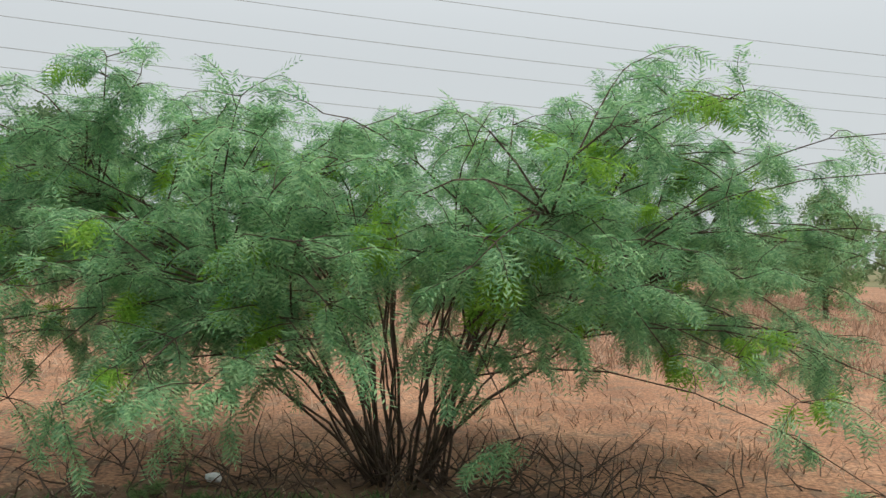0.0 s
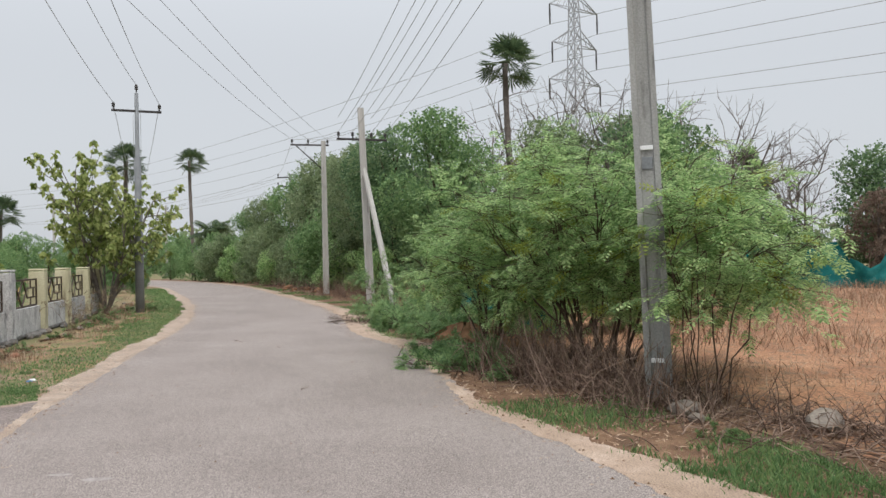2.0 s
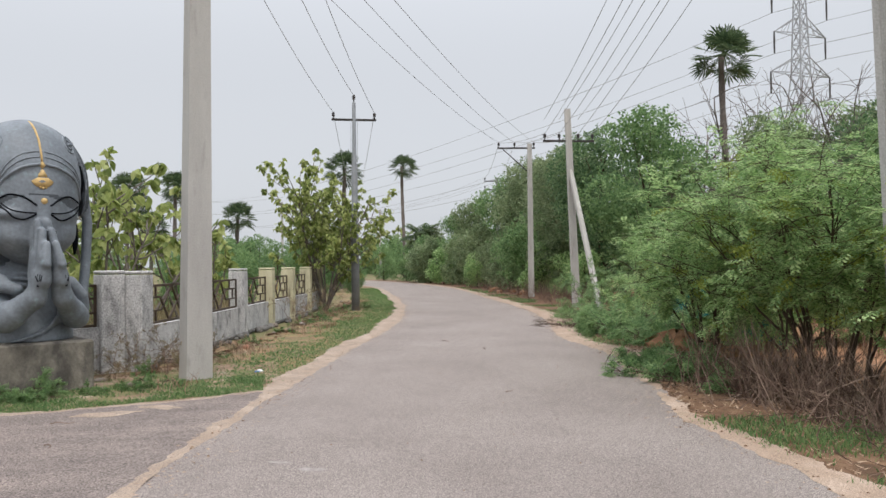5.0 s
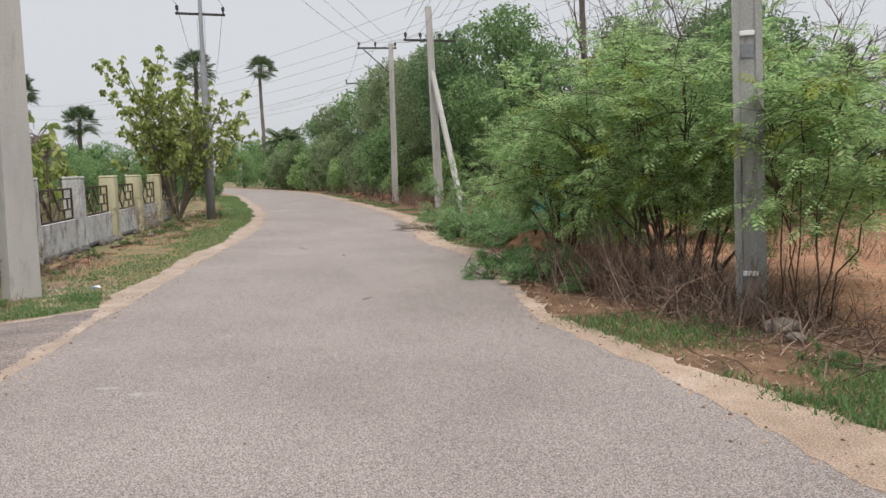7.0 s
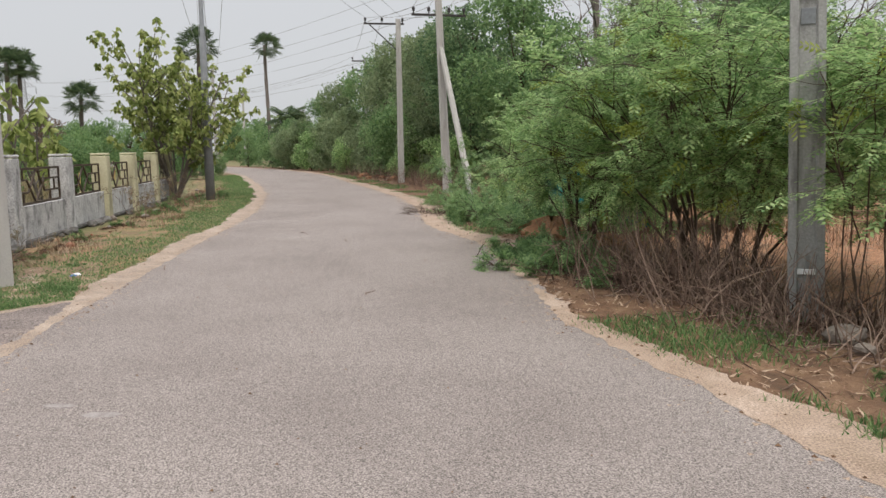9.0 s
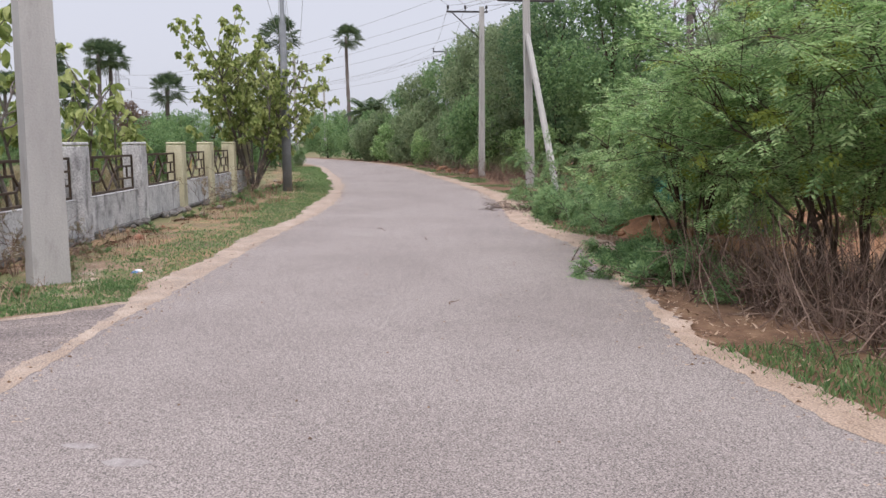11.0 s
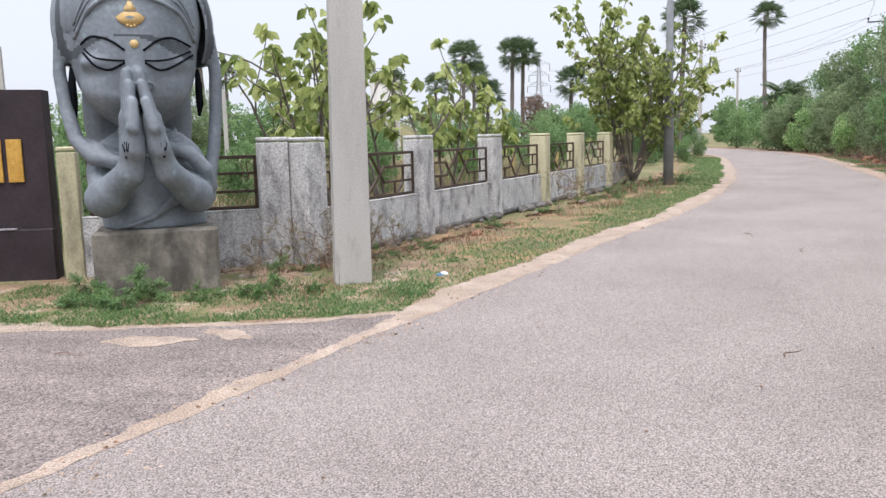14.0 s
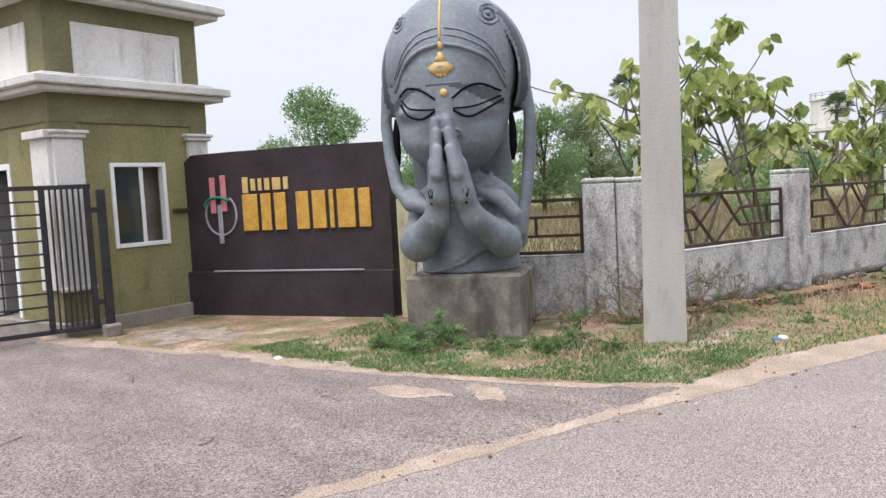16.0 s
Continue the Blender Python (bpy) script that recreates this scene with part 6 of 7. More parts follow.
def feather_palm(at, h, rad, seed, label):
    rng_ = R(seed)
    ob = thing("feather_palm", (at[0], at[1], 0), 0, label, "palm tree")
    part("trunk", Geo().tube([(0.05 * z, 0, z) for z in np.linspace(-0.1, h, 8)], np.linspace(0.2, 0.13, 8), 8), BARK_GREY, ob, smooth=True)
    V, F = [], []
    for i in range(16):
        a, el = i * 2.399, radians(rng_.uniform(15, 70))
        d = np.array([math.cos(a) * math.cos(el), math.sin(a) * math.cos(el), math.sin(el)])
        p = np.array([0.05 * h, 0, h])
        for k in range(14):
            q = p + d * rad / 14
            d = unit(d + np.array([0, 0, -0.12]))
            s = unit(np.cross(d, np.array([0, 0, 1.0])))
            for sg_ in (-1, 1):
                ln = rad * 0.36 * math.sin(math.pi * (k + 1.5) / 16)
                tip = p + s * sg_ * ln + d * ln * 0.4 + np.array([0, 0, -0.35 * ln])
                o = len(V)
                V += [p, q, tip + d * 0.04, tip]
                F.append((o, o + 1, o + 2, o + 3))
            p = q
    tagged(part("fronds", array_mesh("fronds", V, F, L_PALM), None, ob), kind="stuff")
    return ob


big_palm = fan_palm(at_az(58.8, 46), 12.6, 2.0, 91, "tall fan palm with a ragged round head above the trees")
small_palm = fan_palm(at_az(80.6, 88, -0.35, -0.27), 12.2, 1.8, 92, "slender fan palm far along the road")
for az, d_, z_el, s in [(86.2, 48, 0.14, 0.8), (93.6, 62, 0.073, 0.9), (97.6, 72, 0.11, 1.0), (96.9, 74, 0.108, 1.0), (99.3, 66, 0.062, 0.85), (100.9, 64, 0.107, 0.95), (100.3, 80, 0.085, 1.0), (103, 85, 0.075, 0.9),
                        (117.3, 88, 0.088, 0.95), (118.9, 84, 0.121, 1.0), (106.0, 95, 0.08, 1.0), (92.2, 130, 0.03, 1.0)]:
    x, y = at_az(az, d_, -4.0, 1.2)
    hh = 1.4 + (z_el - 0.008) * d_
    q = clone(small_palm, x, y, az * 7, s)
    q.location.z = hh - 12.2 * s
feather_palm(at_az(79.3, 70, -0.35, -0.27), 3.6, 2.3, 93, "feathery palm above the roadside shrubs")

# trees behind the boundary wall


def teak(at, h, seed, label, stems=4, lean=0.34, size=(0.15, 0.26), kids=4, name="broadleaf_sapling", clumps=2, bark=BARK_GREY):
    """A young tree with few long limbs and clumps of large hanging leaves."""
    rng_ = R(seed)
    ob = thing(name, (at[0], at[1], 0), 0, label, "tree")
    limbs, spots = [], []
    P = dict(seg=(7, 6), wob=(0.07, 0.13), grav=(0.05, 0.16), taper=(0.35, 0.4), kids=(kids,), ratio=((0.3, 0.5),), angle=((35, 65),), leaves=0)
    P["from"] = (0.3,)
    for i in range(stems):
        a = 6.283 * (i + rng_.uniform(0, 0.7)) / stems
        limbs_of(rng_, np.array([0, 0, -0.05]), unit(np.array([math.cos(a) * lean, math.sin(a) * lean, 1])), h * rng_.uniform(0.7, 1.05), 0.035, 0, P, limbs, spots)
    pos = []
    for path, _, level in limbs:
        if level == 0:
            part("stem", Geo().tube(path, _, 7), bark, ob, smooth=True)
        knots = [path[-1]] + [path[int(rng_.integers(2 if level else 4, len(path)))] for _k in range(clumps if level else 1)]
        for q in knots:
            pos.append(q + rng_.normal(0, 0.045, (int(rng_.integers(4, 9)), 3)))
    tagged(wood(limbs, "twig_tangle", bark, ob, {1}), kind="stuff")
    pos = np.concatenate(pos)
    dr = rng_.normal(0, 1, pos.shape) * np.array([1, 1, 0.3]) + np.array([0, 0, -0.95])
    v, f = strew(BROAD, pos, dr, rng_.uniform(*size, len(pos)), rng_, 0.5)
    tagged(part("leaves", array_mesh("leaves", v, f, L_TEAK), None, ob), kind="stuff")
    return ob


for x, y, h, seed in [(-18.7, -2.8, 4.5, 111), (-16.9, -3.2, 3.3, 112), (-21.2, -2.2, 3.1, 114), (-23.6, -1.6, 2.6, 116), (-17.9, -4.2, 3.6, 113)]:
    teak((x, y), h, seed, "young broadleaf sapling with large drooping pale leaves behind the wall")
teak((-27.9, 1.7), 4.1, 101, "light green open many-stemmed tree at the end of the wall", 13, 0.36, (0.11, 0.19), 10, "wall_tree", 6)
for src, x, y, t, s in [(row_a, *at_az(141.8, 40, -5.4, 2.4), 30, 0.95), (row_c, *at_az(145.2, 44, -5.4, 2.4), 250, 0.62), (bush_a, *at_az(148, 36, -5.4, 2.4), 80, 0.8), (bush_a, *at_az(135, 42, -5.4, 2.4), 160, 0.95), (row_c, *at_az(122.6, 42, -5.4, 2.4), 10, 0.82), (row_a, *at_az(126, 38, -5.4, 2.4), 200, 0.72),
                        (bush_a, *at_az(129.5, 36, -5.4, 2.4), 100, 0.8), (bush_a, *at_az(119.5, 46, -5.4, 2.4), 300, 0.9), (bush_a, *at_az(116, 50, -5.4, 2.4), 20, 0.95), (row_c, *at_az(112.5, 58, -5.4, 2.4), 120, 0.68),
                        (bush_a, *at_az(109, 52, -5.4, 2.4), 220, 0.7), (bush_a, *at_az(104, 60, -5.4, 2.4), 330, 0.8), (bush_a, *at_az(99, 58, -5.4, 2.4), 50, 0.75), (bush_a, *at_az(95, 66, -5.4, 2.4), 150, 0.8), (bush_a, *at_az(91.5, 75, -5.4, 2.4), 260, 0.9),
                        (bush_a, -20.5, -6.5, 10, 0.34), (bush_a, -24.5, -5.0, 110, 0.4), (bush_a, -29, -3.5, 200, 0.45), (bush_a, -14.5, -6.3, 290, 0.3), (bush_a, -34, -1.5, 80, 0.5), (bush_a, -17.8, -8.5, 200, 0.4)]:
    clone(src, x, y, t, s)
x, y = at_az(96.0, 62, -3.6, 1.0)
dry_big = clone(dry_t, x, y, 40, 1.15)
dry_big["label"] = "wide dry grey-purple bush far behind the wall"

# far woods round the horizon
rng = R(121)
pos, sz = [], []
for a in np.linspace(0, 360, 230, endpoint=False):
    for k in range(1):
        d_ = rng.uniform(105, 190)
        x, y = at_az(a + rng.uniform(-1, 1), d_, -8, 2)
        if -160 < x < -60 and -25 < y < 14:
            continue
        hh, r_ = rng.uniform(3.5, 7.5), rng.uniform(2.5, 5)
        dd = rng.normal(0, 1, (46, 3))
        dd /= np.linalg.norm(dd, axis=1)[:, None]
        pos.append(np.array([x, y, hh * 0.5]) + dd * np.array([r_, r_, hh * 0.52]) * rng.uniform(0.75, 1.05, (46, 1)))
pos = np.concatenate(pos)
pos = pos[pos[:, 2] > 0]
v, f = strew(sprig(rng, 7, 0.6), pos, rng.normal(0, 1, pos.shape), rng.uniform(1.2, 2.2, len(pos)), rng, 0.4)
tagged(new("far_woods", array_mesh("far_woods", v, f, L_OLIVE)), "distant belt of dusty green trees on the horizon", "woods", kind="stuff")


# ---- grass ----
def blades(name, pts, h, w, rng, mat, label, category="grass", lean=0.5, stiff=False):
    """Blades of grass: each a bent strip of two faces."""
    n = len(pts)
    a = rng.uniform(0, 2 * np.pi, n)
    hh = rng.uniform(0.5, 1.3, n) * h
    ln = rng.normal(0, lean, (n, 2)) * hh[:, None]
    b = np.c_[pts, np.full(n, -0.01)]
    s = np.c_[np.cos(a), np.sin(a), np.zeros(n)] * (w * rng.uniform(0.6, 1.3, n))[:, None]
    mid = b + np.c_[ln * 0.35, hh * 0.6]
    tip = b + np.c_[ln, hh]
    v = np.stack([b - s, b + s, mid + s * 0.8, mid - s * 0.8, tip + s * 0.1, tip - s * 0.1], 1).reshape(-1, 3)
    o = (np.arange(n) * 6)[:, None]
    f = np.concatenate([o + np.array([[0, 1, 2, 3]]), o + np.array([[3, 2, 4, 5]])])
    return tagged(new(name, array_mesh(name, v, f, mat)), label, category, kind="stuff")


def patch_noise(p, scale, seed):
    return np.array([noise.noise((x * scale + seed, y * scale, seed)) for x, y in p])


def between(a, b, lo, hi, n, rng, s0=0.0, s1=1.0):
    """Random points in the belt between two lines."""
    i = rng.uniform(s0 * (len(a) - 1), s1 * (len(a) - 1), n).astype(int)
    t = rng.uniform(lo, hi, n)[:, None]
    return a[i] * (1 - t) + b[i] * t + rng.normal(0, 0.05, (n, 2))


def share(line, x):
    """The share of a line at which it passes x."""
    return float(np.argmin(np.abs(line[:, 0] - x))) / len(line)


rng = R(131)
a, b = share(left_line, -10.75), share(left_line, -52)
p = between(ls, lv, 0.0, 0.75, 80000, rng, a, b)
near = np.linalg.norm(p - left_line[np.minimum((np.searchsorted(-left_line[:, 0], -p[:, 0])), NL - 1)], axis=1)
p = p[(0.8 * patch_noise(p, 0.8, 4) + 0.5 * patch_noise(p, 3.1, 5) + 0.85 - 0.5 * near + 0.16 * rng.normal(0, 1, len(p))) > 0.0]
blades("verge_grass", p, 0.042, 0.006, rng, L_GRASS, "short green grass creeping along the road verge")
p = np.c_[rng.uniform(-12.6, -9.6, 64000), rng.uniform(-4.4, -0.2, 64000)]
d_edge = np.interp(p[:, 1], [-4.4, -3.4, -2.6, -1.3, -0.3], [-9.75, -9.65, -9.7, -10.15, -10.5])
p = p[(p[:, 0] < d_edge) & (0.9 * patch_noise(p, 1.1, 9) + 0.5 * patch_noise(p, 3.4, 10) + 0.52 - 0.5 * (d_edge - p[:, 0]) + 0.16 * rng.normal(0, 1, len(p)) > 0)]
blades("verge_grass", p, 0.042, 0.0055, rng, L_GRASS, "short green grass round the statue pedestal")
a, b = share(right_line, 3), share(right_line, -7.6)
p = between(rs, rv, -0.05, 0.75, 30000, rng, a, b)
p = p[patch_noise(p, 0.8, 14) + 0.4 * patch_noise(p, 3.0, 15) + 0.1 + 0.15 * rng.normal(0, 1, len(p)) > 0]
blades("verge_grass", p, 0.07, 0.006, rng, L_GRASS, "green grass patches along the field side verge")
a, b = share(right_line, -14), share(right_line, -50)
p = between(rs, rv, -0.1, 0.5, 14000, rng, a, b)
p = p[patch_noise(p, 0.5, 24) + 0.1 > 0]
blades("verge_grass", p, 0.06, 0.008, rng, L_GRASS, "green grass strip along the far verge")
# dry grass in the field
p = np.c_[rng.uniform(-34, 16, 66000), rng.uniform(7, 36, 66000)]
p = p[(patch_noise(p, 0.22, 34) + 0.028 * (p[:, 1] - 17) + 0.12 * rng.normal(0, 1, len(p)) > 0.05) & (p[:, 1] > 8 - 0.1 * p[:, 0])]
blades("dry_grass", p, 0.36, 0.007, rng, STRAW, "tall dry pinkish straw grass covering the field", lean=0.55)
p = np.c_[rng.uniform(-14, 9, 34000), rng.uniform(5.6, 18, 34000)]
p = p[patch_noise(p, 0.7, 44) + 0.25 * rng.normal(0, 1, len(p)) > 0.08]
blades("dry_grass", p, 0.1, 0.006, rng, STRAW, "short dry stubble on the red soil", lean=0.9)
p = between(rs, rv, -0.2, 1.0, 16000, rng, share(right_line, 3), share(right_line, -24))
blades("fallen_leaves", p, 0.03, 0.012, rng, STRAW, "dry fallen leaves scattered over the verge", "leaf litter", lean=1.6)
p = between(ls, lv, 0.1, 1.0, 1200, rng, share(left_line, -9.8), share(left_line, -34))
blades("fallen_leaves", p, 0.025, 0.012, rng, STRAW, "dry fallen leaves scattered over the verge", "leaf litter", lean=1.6)
# dry weeds along the wall foot
p = between(lv, ls, -0.02, 0.55, 5000, rng, share(left_line, -10.5), share(left_line, -34))
p = p[patch_noise(p, 1.2, 54) > 0.2]
blades("dry_weeds", p, 0.2, 0.005, rng, STRAW, "thin dry weeds along the foot of the wall", lean=0.5)
p = np.c_[rng.uniform(-45, -13.5, 20000), rng.uniform(-26, -1.6, 20000)]
p = p[(p[:, 1] < -1.9 + 0.22 * (-13 - p[:, 0]) - 0.6)]
blades("field_grass", p, 0.5, 0.012, rng, L_FIELD, "rough green-brown grass behind the wall", lean=0.4)

# dry stems and twigs round the thorn bush
rng = R(141)


def brush(name, centre, spread, count, h, seed, label, mat=TWIG, flat=0.0):
    rng_ = R(seed)
    limbs = []
    for i in range(count):
        q = np.array([centre[0] + rng_.normal(0, spread[0]), centre[1] + rng_.normal(0, spread[1]), 0.0])
        d = unit(np.array([rng_.normal(0, 0.5 + flat), rng_.normal(0, 0.5 + flat), 1 - flat]))
        ln, path = rng_.uniform(0.5, 1.2) * h, [q]
        for k in range(4):
            d = unit(d + rng_.normal(0, 0.22, 3) - np.array([0, 0, 0.12 * flat * k]))
            nx = path[-1] + d * ln / 4
            nx[2] = max(nx[2], 0.02)
            path.append(nx)
        limbs.append((np.array(path), np.linspace(0.007, 0.002, 5), 0))
        if i % 2:
            e = path[2] + unit(d + rng_.normal(0, 0.6, 3)) * ln * 0.4
            e[2] = max(e[2], 0.02)
            limbs.append((np.array([path[2], e]), np.array([0.004, 0.0015]), 0))
    g = Geo()
    for path, r, _ in limbs:
        g.tube(path, r, 3)
    return solo(name, g, mat, label, "brushwood", kind="stuff")


brush("dry_brush", (-8.1, 5.45), (0.9, 0.3), 520, 0.85, 1, "dry reddish-brown stems tangled under the thorn bush")
brush("dry_brush", (-6.5, 5.6), (0.6, 0.35), 200, 0.5, 2, "dry stems beside the concrete pole")
brush("fallen_twigs", (-5.6, 5.3), (1.6, 0.4), 340, 0.5, 3, "grey fallen twigs strewn on the verge", flat=0.75)
brush("fallen_twigs", (-4.9, 5.9), (0.35, 0.25), 200, 0.45, 4, "heap of pale cut twigs on the verge", flat=0.6)
brush("fallen_twigs", (-18.6, 6.75), (0.8, 0.25), 170, 0.5, 5, "heap of dark fallen twigs at the road edge", BARK, 0.7)
brush("dry_brush", (-31, 10.9), (4.0, 0.6), 420, 0.9, 6, "dry reddish bushes along the verge")
brush("dry_brush", (-42, 12.2), (4.0, 0.5), 260, 0.8, 7, "dry reddish bushes along the verge")
brush("dry_brush", (-0.2, 5.2), (1.1, 0.4), 260, 0.45, 8, "dry twigs under the acacia bush", BARK, 0.3)
brush("fallen_twigs", (-10.2, 5.35), (0.9, 0.25), 200, 0.4, 9, "dry fallen leaf stalks on the sandy edge", BARK, 0.8)

# shade net
rng = R(151)
nx_, nz = 40, 7


def net(line, h, label, seed):
    rng_ = R(seed)
    pl = resample(spline(line, 0.2), nx_)
    V = []
    for i, (x, y) in enumerate(pl):
        top = h * (0.8 + 0.25 * math.sin(i * 0.55) + 0.12 * math.sin(i * 1.7))
        for k in range(nz):
            t = k / (nz - 1)
            V.append((x + 0.12 * math.sin(i * 1.3 + 3 * t), y + 0.16 * math.sin(i * 0.9 + 2 * t) + 0.05 * rng_.normal(), top * t))
    F = [(i * nz + k, (i + 1) * nz + k, (i + 1) * nz + k + 1, i * nz + k + 1) for i in range(nx_ - 1) for k in range(nz - 1)]
    ob = thing("shade_net", label=label, category="net")
    part("sheet", array_mesh("sheet", V, F, NET, smooth=True), None, ob)
    for i in range(0, nx_, 8):
        part("stake", Geo().tube([(*pl[i], -0.1), (*pl[i], h * 1.05)], 0.025, 5), BARK, ob)


net([(-28.5, 25.5), (-25.5, 26.8), (-22.2, 28.0), (-18.9, 28.9)], 1.65, "teal green shade net sagging along the field edge", 1)
net([(-21.5, 11.0), (-18.5, 10.2), (-15.4, 9.5), (-13.4, 8.9)], 1.25, "teal green shade net behind the roadside shrubs", 2)


# ---- stones, clods, litter ----
def rock(at, r, mat, seed, name="stone", label="rough grey stone lying on the verge", squash=0.6, category="stone"):
    rng_ = R(seed)
    bm = bmesh.new()
    bmesh.ops.create_icosphere(bm, subdivisions=2, radius=1)
    off = rng_.uniform(0, 50)
    for v in bm.verts:
        k = 1 + 0.32 * noise.noise(v.co * 1.3 + Vector((off, off, 0)))
        v.co = Vector((v.co.x * k * r * rng_.uniform(0.97, 1.03), v.co.y * k * r * 0.8, v.co.z * k * r * squash + r * squash * 0.6))
    me = bpy.data.meshes.new(name)
    bm.to_mesh(me)
    bm.free()
    me.materials.append(mat)
    ob = new(name, me)
    ob.matrix_basis = pose(at[0], at[1], 0, 0, 0, rng_.uniform(0, 360))
    return tagged(ob, label, category)


rng = R(161)
rock((-6.1, 5.35), 0.16, RUBBLE, 1, label="pale stone among twigs beneath the thorn bush")
rock((-5.8, 5.2), 0.09, RUBBLE, 2)
rock((-4.95, 5.85), 0.2, RUBBLE, 3, label="pale stone in the heap of cut twigs")
rock((-5.2, 7.6), 0.1, RUBBLE, 4)
for i in range(14):
    rock((rng.uniform(-14.6, -12.4), rng.uniform(6.2, 7.2)), rng.uniform(0.05, 0.2), EARTH_CLOD, 20 + i, "earth_clod", "orange earth clod dug up beside the road", 0.6, "earth")
for i in range(16):
    s = rng.uniform(-38, -14)
    y = np.interp(-s, [13, 15.85, 31.8], [-1.6, -0.95, 2.6])
    rock((s, y + rng.uniform(-0.0, 0.5)), rng.uniform(0.03, 0.11), RUBBLE if i % 3 else BRICK_RED, 40 + i, label="small broken stone at the foot of the wall")
for i in range(10):
    rock((rng.uniform(-46, -36), rng.uniform(11.2, 12.4)), rng.uniform(0.08, 0.25), EARTH_CLOD, 70 + i, "earth_clod", "orange earth clod on the far verge", 0.6, "earth")
for x, y, r_, m in [(-0.95 - 0.5, 5.25, 0.07, PLASTIC), (-12.45, -0.26, 0.05, PLASTIC), (-12.39, -0.3, 0.04, BLUE_PLASTIC), (-3.3, 5.1, 0.05, BLUE_PLASTIC), (-9.6, -3.7, 0.05, PLASTIC)]:
    rock((x, y), r_, m, int(abs(x * 10)), "litter", "crumpled plastic litter on the ground", 0.5, "litter")
# rough footing stones along the foot of the wall
for i in range(44):
    k = int(rng.integers(0, 5))
    p = Vector(PILLARS[k]).lerp(Vector(PILLARS[k + 1]), rng.uniform(0.03, 0.97))
    rock((p[0] + 0.03, p[1] + 0.16 + abs(rng.normal(0, 0.05))), rng.uniform(0.05, 0.12), FOOT_GREY if i % 3 else RUBBLE, 500 + i, "footing_stone", "dark rough stone in the footing of the wall", 0.7)
for i, (x, y) in enumerate([(-11.3, -2.2), (-11.6, -1.9), (-12.1, -2.35), (-12.3, -1.75), (-11.9, -2.7)]):
    rock((x, y), 0.06 + 0.02 * (i % 3), RUBBLE, 560 + i, label="flat grey stone lying in the verge soil", squash=0.3)
# dry sticks blown over the driveway and the road
for x, y, ln, a in [(-7.2, -3.1, 0.4, 20), (-8.5, -4.4, 0.5, 75), (-6.4, -4.2, 0.3, 130), (-8.9, -2.2, 0.22, 100), (-7.9, -2.0, 0.16, 40), (-9.5, 2.6, 0.25, 150), (-14.2, 3.6, 0.5, 170), (-16.0, 3.2, 0.45, 10)]:
    c_, s_ = math.cos(radians(a)), math.sin(radians(a))
    g = Geo().tube([(x + c_ * ln * t - s_ * 0.03 * math.sin(5 * t), y + s_ * ln * t + c_ * 0.03 * math.sin(5 * t), 0.03 + 0.006 * math.sin(7 * t)) for t in np.linspace(0, 1, 6)], np.linspace(0.005, 0.0025, 6), 5)
    solo("stick", g, TWIG, "dry brown stick lying on the asphalt", "stick", smooth=True)
# dug earth beside the road
ang = np.linspace(0, 2 * math.pi, 41)[:-1]
g = Geo()
rings = [(1.0, 0.006), (0.7, 0.1), (0.4, 0.24), (0.1, 0.32)]
for k_, z in rings:
    g.v += [(-13.5 + 1.5 * k_ * math.cos(t) * (1 + 0.15 * math.sin(3 * t)) + 0.03 * rng.normal(), 6.95 + 0.6 * k_ * math.sin(t) * (1 + 0.2 * math.cos(2 * t)) + 0.03 * rng.normal(), z + 0.015 * rng.normal() * (z > 0.01)) for t in ang]
for r_ in range(3):
    g.f += [(r_ * 40 + i, r_ * 40 + (i + 1) % 40, (r_ + 1) * 40 + (i + 1) % 40, (r_ + 1) * 40 + i) for i in range(40)]
g.f.append(tuple(range(120, 160)))
g.m = [0] * len(g.f)
solo("earth_mound", g, EARTH_CLOD, "low mound of orange dug earth at the road edge", "earth", smooth=True)
# gravel and chips on the road
pts = []
for n_, lo, hi, sz in ((260, 0.02, 0.98, 0.009), (160, -0.02, 0.06, 0.012), (260, 0.92, 1.03, 0.014)):
    q = between(le, re, lo, hi, n_, rng, share(le[:, :], 1.0), share(le[:, :], -26))
    pts.append(np.c_[q, np.full(n_, 0.026), np.full(n_, sz)])
pts = np.vstack(pts)
tv = np.array([(1, 0, 0), (-0.5, 0.8, 0), (-0.5, -0.8, 0), (0, 0, 0.6)])
tf = np.array([(0, 1, 3), (1, 2, 3), (2, 0, 3)])
an = rng.uniform(0, 6.28, len(pts))
c_, s_ = np.cos(an), np.sin(an)
k = pts[:, 3] * rng.uniform(0.5, 1.6, len(pts))
v = np.stack([np.stack([(t[0] * c_ - t[1] * s_) * k + pts[:, 0], (t[0] * s_ + t[1] * c_) * k + pts[:, 1], t[2] * k + pts[:, 2]], 1) for t in tv], 1).reshape(-1, 3)
f = (tf[None] + (np.arange(len(pts)) * 4)[:, None, None]).reshape(-1, 3)
tagged(new("road_gravel", array_mesh("road_gravel", v, f, LITTER)), "loose dark gravel and leaf bits on the asphalt", "gravel", kind="stuff")

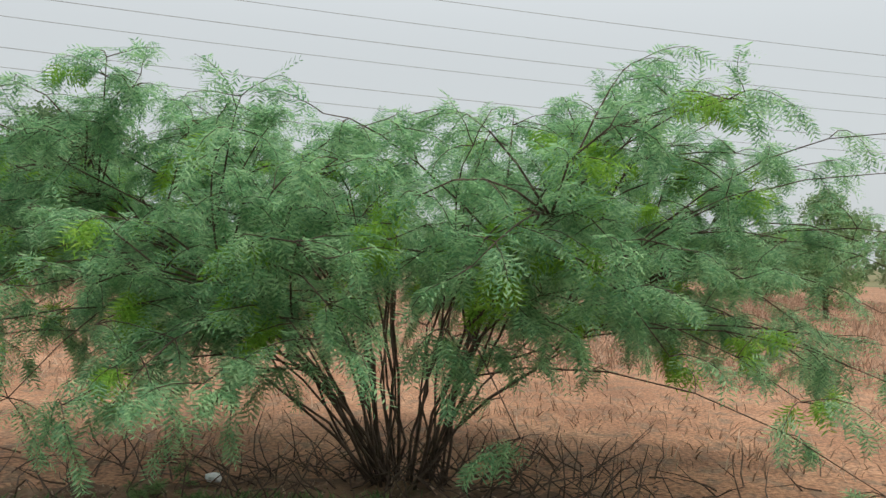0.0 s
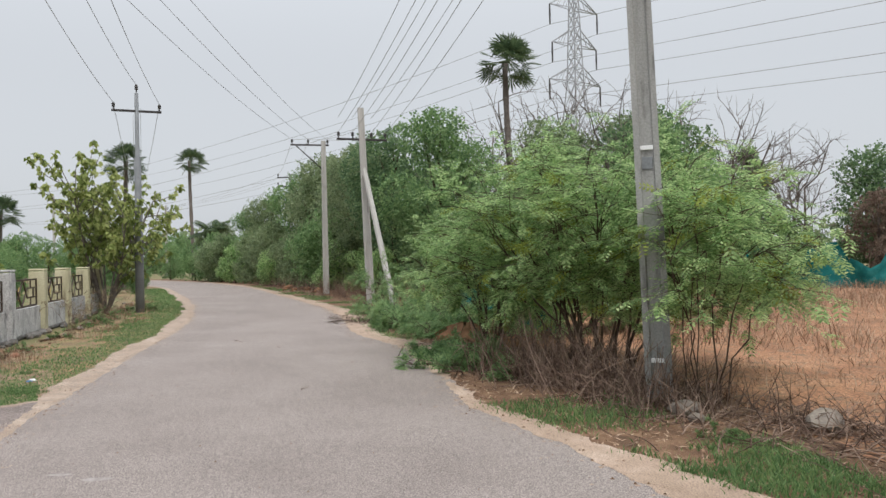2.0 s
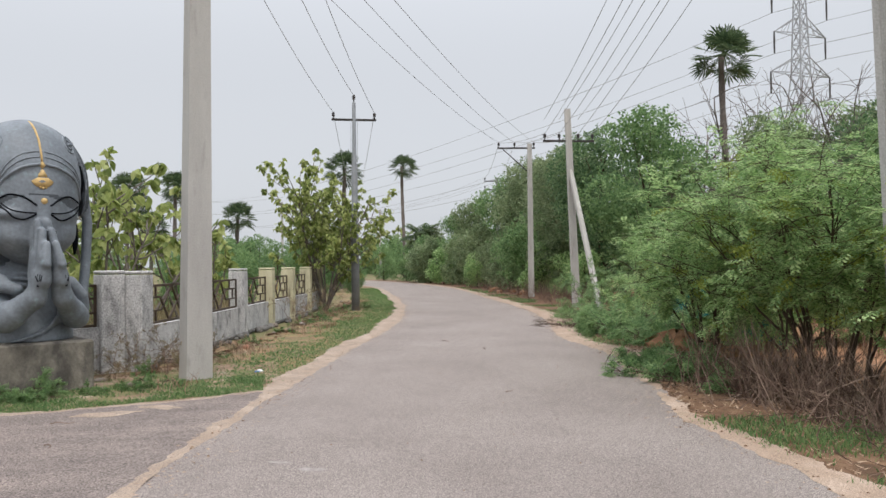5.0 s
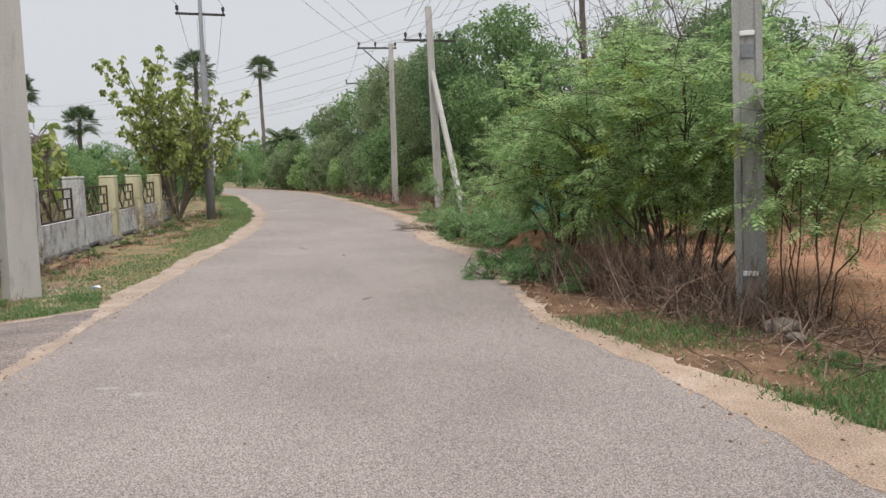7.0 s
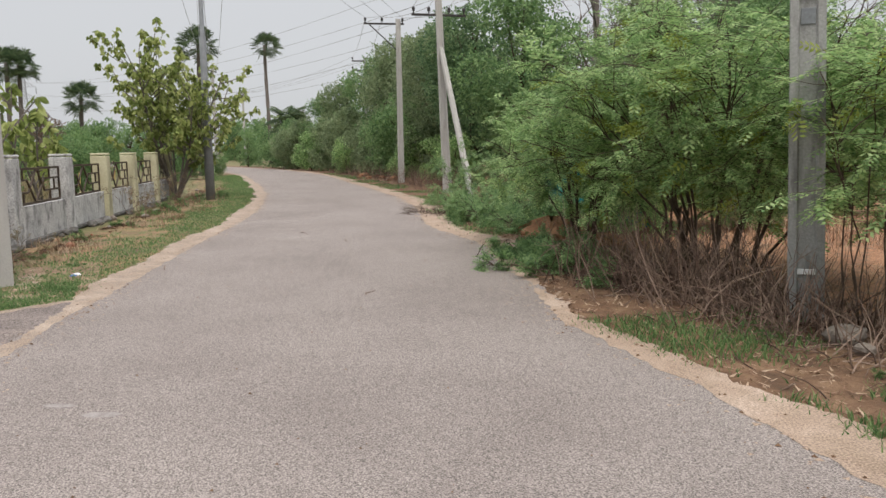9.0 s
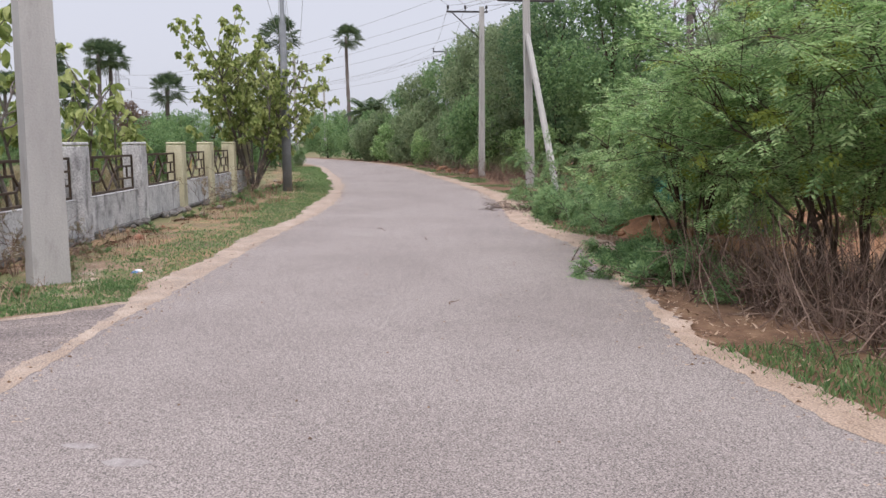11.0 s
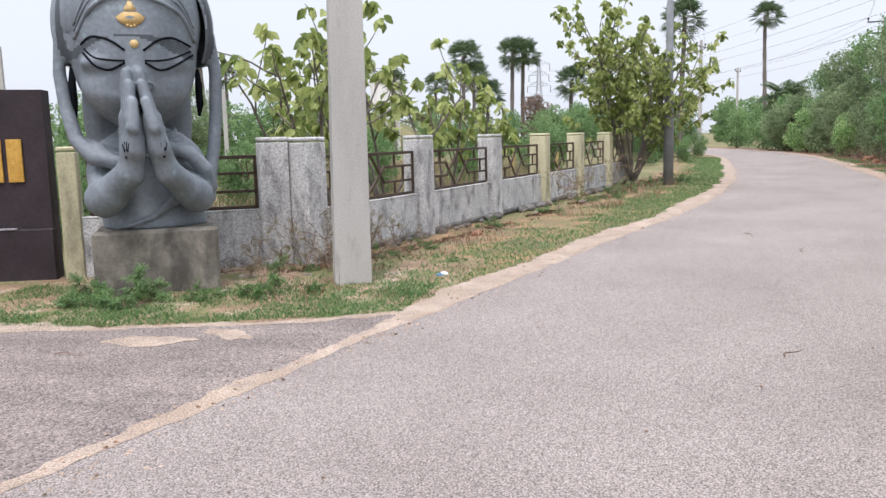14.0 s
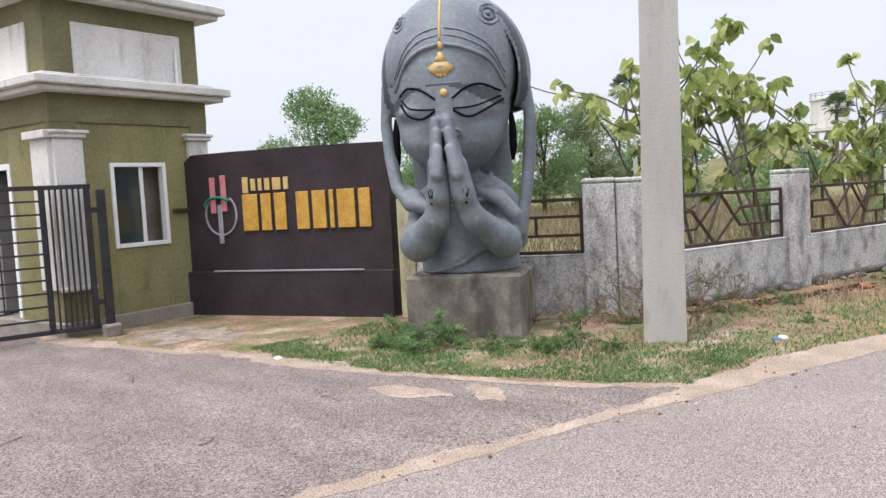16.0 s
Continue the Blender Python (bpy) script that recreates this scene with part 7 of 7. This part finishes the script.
for x, y, w, d_, a in [(-6.8, -0.03, 0.2, 0.05, 66), (-6.52, 0.21, 0.26, 0.055, 70), (-10.2, 2.1, 0.16, 0.03, 60)]:
    ang = np.linspace(0, 2 * math.pi, 15)[:-1]
    rr_ = rng.uniform(0.7, 1.1, 14)
    ca, sa = math.cos(radians(a)), math.sin(radians(a))
    g = Geo().add([(x + r_ * (0.5 * w * math.cos(t) * ca - d_ * math.sin(t) * sa), y + r_ * (0.5 * w * math.cos(t) * sa + d_ * math.sin(t) * ca), 0.0232) for t, r_ in zip(ang, rr_)], [tuple(range(14))])
    solo("road_patch", g, PATCH, "pale worn patch in the asphalt surface", "road patch", kind="structure")

for x, y, w, d_, a in [(-9.37, -1.79, 0.75, 0.16, 100), (-9.64, -1.28, 0.6, 0.13, 60)]:
    ang = np.linspace(0, 2 * math.pi, 41)[:-1]
    rr_ = 0.85 + 0.13 * wobble(40, 1.0, rng, 4)
    ca, sa = math.cos(radians(a)), math.sin(radians(a))
    g = Geo().add([(x + w * r_ * math.cos(t) * 0.5 * ca - d_ * r_ * math.sin(t) * sa, y + w * r_ * math.cos(t) * 0.5 * sa + d_ * r_ * math.sin(t) * ca, 0.0212) for t, r_ in zip(ang, rr_)], [tuple(range(40))])
    solo("sand_patch", g, SAND_PALE, "pale sand drifted over the driveway asphalt", "sand", kind="structure")
# broken pale cement between the gate post and the sign
ang = np.linspace(0, 2 * math.pi, 41)[:-1]
rr_ = 0.85 + 0.22 * wobble(40, 1.0, rng, 3)
g = Geo().add([(-9.95 + 0.75 * r_ * math.cos(t) * 0.75 - 0.2 * r_ * math.sin(t), -5.75 + 0.75 * r_ * math.sin(t) + 0.15 * r_ * math.cos(t), 0.0135) for t, r_ in zip(ang, rr_)], [tuple(range(40))])
solo("cement_patch", g, CEMENT, "broken pale cement patch in the forecourt soil", "cement", kind="structure")
# sand crumbs scattered from the shoulders over the asphalt edge
pts = np.vstack([np.c_[between(le, re, lo, hi, n_, rng, share(le, 0.0), share(le, -40)), np.full(n_, sz)] for n_, lo, hi, sz in
                 ((1500, -0.01, 0.03, 0.016), (500, 0.02, 0.09, 0.012), (1500, 0.97, 1.01, 0.02), (500, 0.9, 0.98, 0.014))])
an = rng.uniform(0, 6.28, len(pts))
c_, s_ = np.cos(an), np.sin(an)
k = pts[:, 2] * rng.uniform(0.4, 1.7, len(pts))
v = np.stack([np.stack([(t[0] * c_ - t[1] * s_) * k + pts[:, 0], (t[0] * s_ + t[1] * c_) * k + pts[:, 1], t[2] * k * 0.4 + 0.0235], 1) for t in tv], 1).reshape(-1, 3)
f = (tf[None] + (np.arange(len(pts)) * 4)[:, None, None]).reshape(-1, 3)
tagged(new("sand_crumbs", array_mesh("sand_crumbs", v, f, SAND)), "sandy crumbs scattered over the asphalt edge", "sand", kind="stuff")

# ---- far buildings ----
x, y = at_az(106.6, 105, -4.0, 1.2)
tank = thing("water_tank", (x, y, 0), 20, "white raised water tank on concrete columns far behind the wall", "water tank")
part("bowl", Geo().lathe((0, 0, 6.2), [(1.9, 0), (2.0, 0.1), (2.0, 3.2), (2.15, 3.25), (2.15, 3.5), (0.3, 3.8)], 24), OFFWHITE, tank)
for i in range(6):
    a = i * math.pi / 3
    part("column", Geo().box((1.6 * math.cos(a), 1.6 * math.sin(a), 3.1), (0.35, 0.35, 6.3), None, 0.02), OFFWHITE, tank)
part("gallery", Geo().lathe((0, 0, 5.9), [(2.4, 0), (2.5, 0.05), (2.5, 0.3), (2.2, 0.32)], 24), OFFWHITE, tank)
for i in range(16):
    a = i * math.pi / 8
    part("railing_post", Geo().tube([(2.05 * math.cos(a), 2.05 * math.sin(a), 9.6), (2.05 * math.cos(a), 2.05 * math.sin(a), 10.3)], 0.04, 4), GALV, tank)
part("handrail", Geo().tube([(2.05 * math.cos(a), 2.05 * math.sin(a), 10.3) for a in np.linspace(0, 6.283, 25)], 0.05, 4), GALV, tank)
x, y = at_az(109.7, 120, -4.0, 1.2)
shed = thing("far_building", (x, y, 0), 15, "grey unfinished concrete building on a bare rise far off", "building")
part("mound", Geo().lathe((0, 0, -0.5), [(16, 0), (13, 2.0), (9, 4.2), (5.5, 5.0)], 24), SCRUB, shed, smooth=True)
part("wall", Geo().box((0, 0, 5.6), (7, 4, 2.6), None, 0.03), PLINTH, shed)
part("roof", Geo().box((0, 0, 7.0), (7.8, 4.8, 0.25), None, 0.03), PLINTH, shed)
for i in range(4):
    part("window", Geo().box((-2.4 + 1.6 * i, 2.01, 5.8), (0.9, 0.06, 1.2), None, 0.01), IRON, shed)
    part("window", Geo().box((-2.4 + 1.6 * i, -2.01, 5.8), (0.9, 0.06, 1.2), None, 0.01), IRON, shed)
for az, d_ in ((131.7, 34), (118.3, 40)):
    x, y = at_az(az, d_, -4.55, 1.8)
    hh = 1.5 + (0.108 if az > 125 else 0.062) * d_
    q = square_pole("utility_pole", (x, y), 0.26, 0.18, hh, POLE, 20, "slim concrete utility pole in the plot behind the wall")

# ---- wall foot: leaf litter and thin weeds ----
rng = R(171)
p = np.c_[rng.uniform(-34, -12.4, 9000), np.zeros(9000)]
p[:, 1] = np.interp(-p[:, 0], [12.4, 13, 15.85, 31.8], [-2.3, -1.95, -0.95, 2.6]) + 0.12 + np.abs(rng.normal(0, 0.16, 9000))
blades("fallen_leaves", p[patch_noise(p, 1.6, 64) > -0.15], 0.035, 0.014, rng, LITTER, "dark rotting leaves gathered along the wall foot", "leaf litter", lean=1.5)
for i, (x, y, hh) in enumerate([(-12.75, -1.95, 0.75), (-12.55, -1.55, 0.6), (-12.9, -1.35, 0.8), (-13.3, -1.4, 0.65), (-12.25, -2.2, 0.5), (-19.2, 0.35, 0.9), (-20.8, 0.7, 0.8), (-23.4, 1.3, 1.0)]):
    shrub("weed_plant", (x, y), dict(WEED, leaves=4), 5, (3, 24), (hh * 0.8, hh * 1.1), R(300 + i), TWIG, L_FIELD, None, 0, (0.05, 0.085), FEATHER_B, "thin straggly weed standing at the wall foot", "weed", base_r=0.1, r0=0.006, droop=0.1)
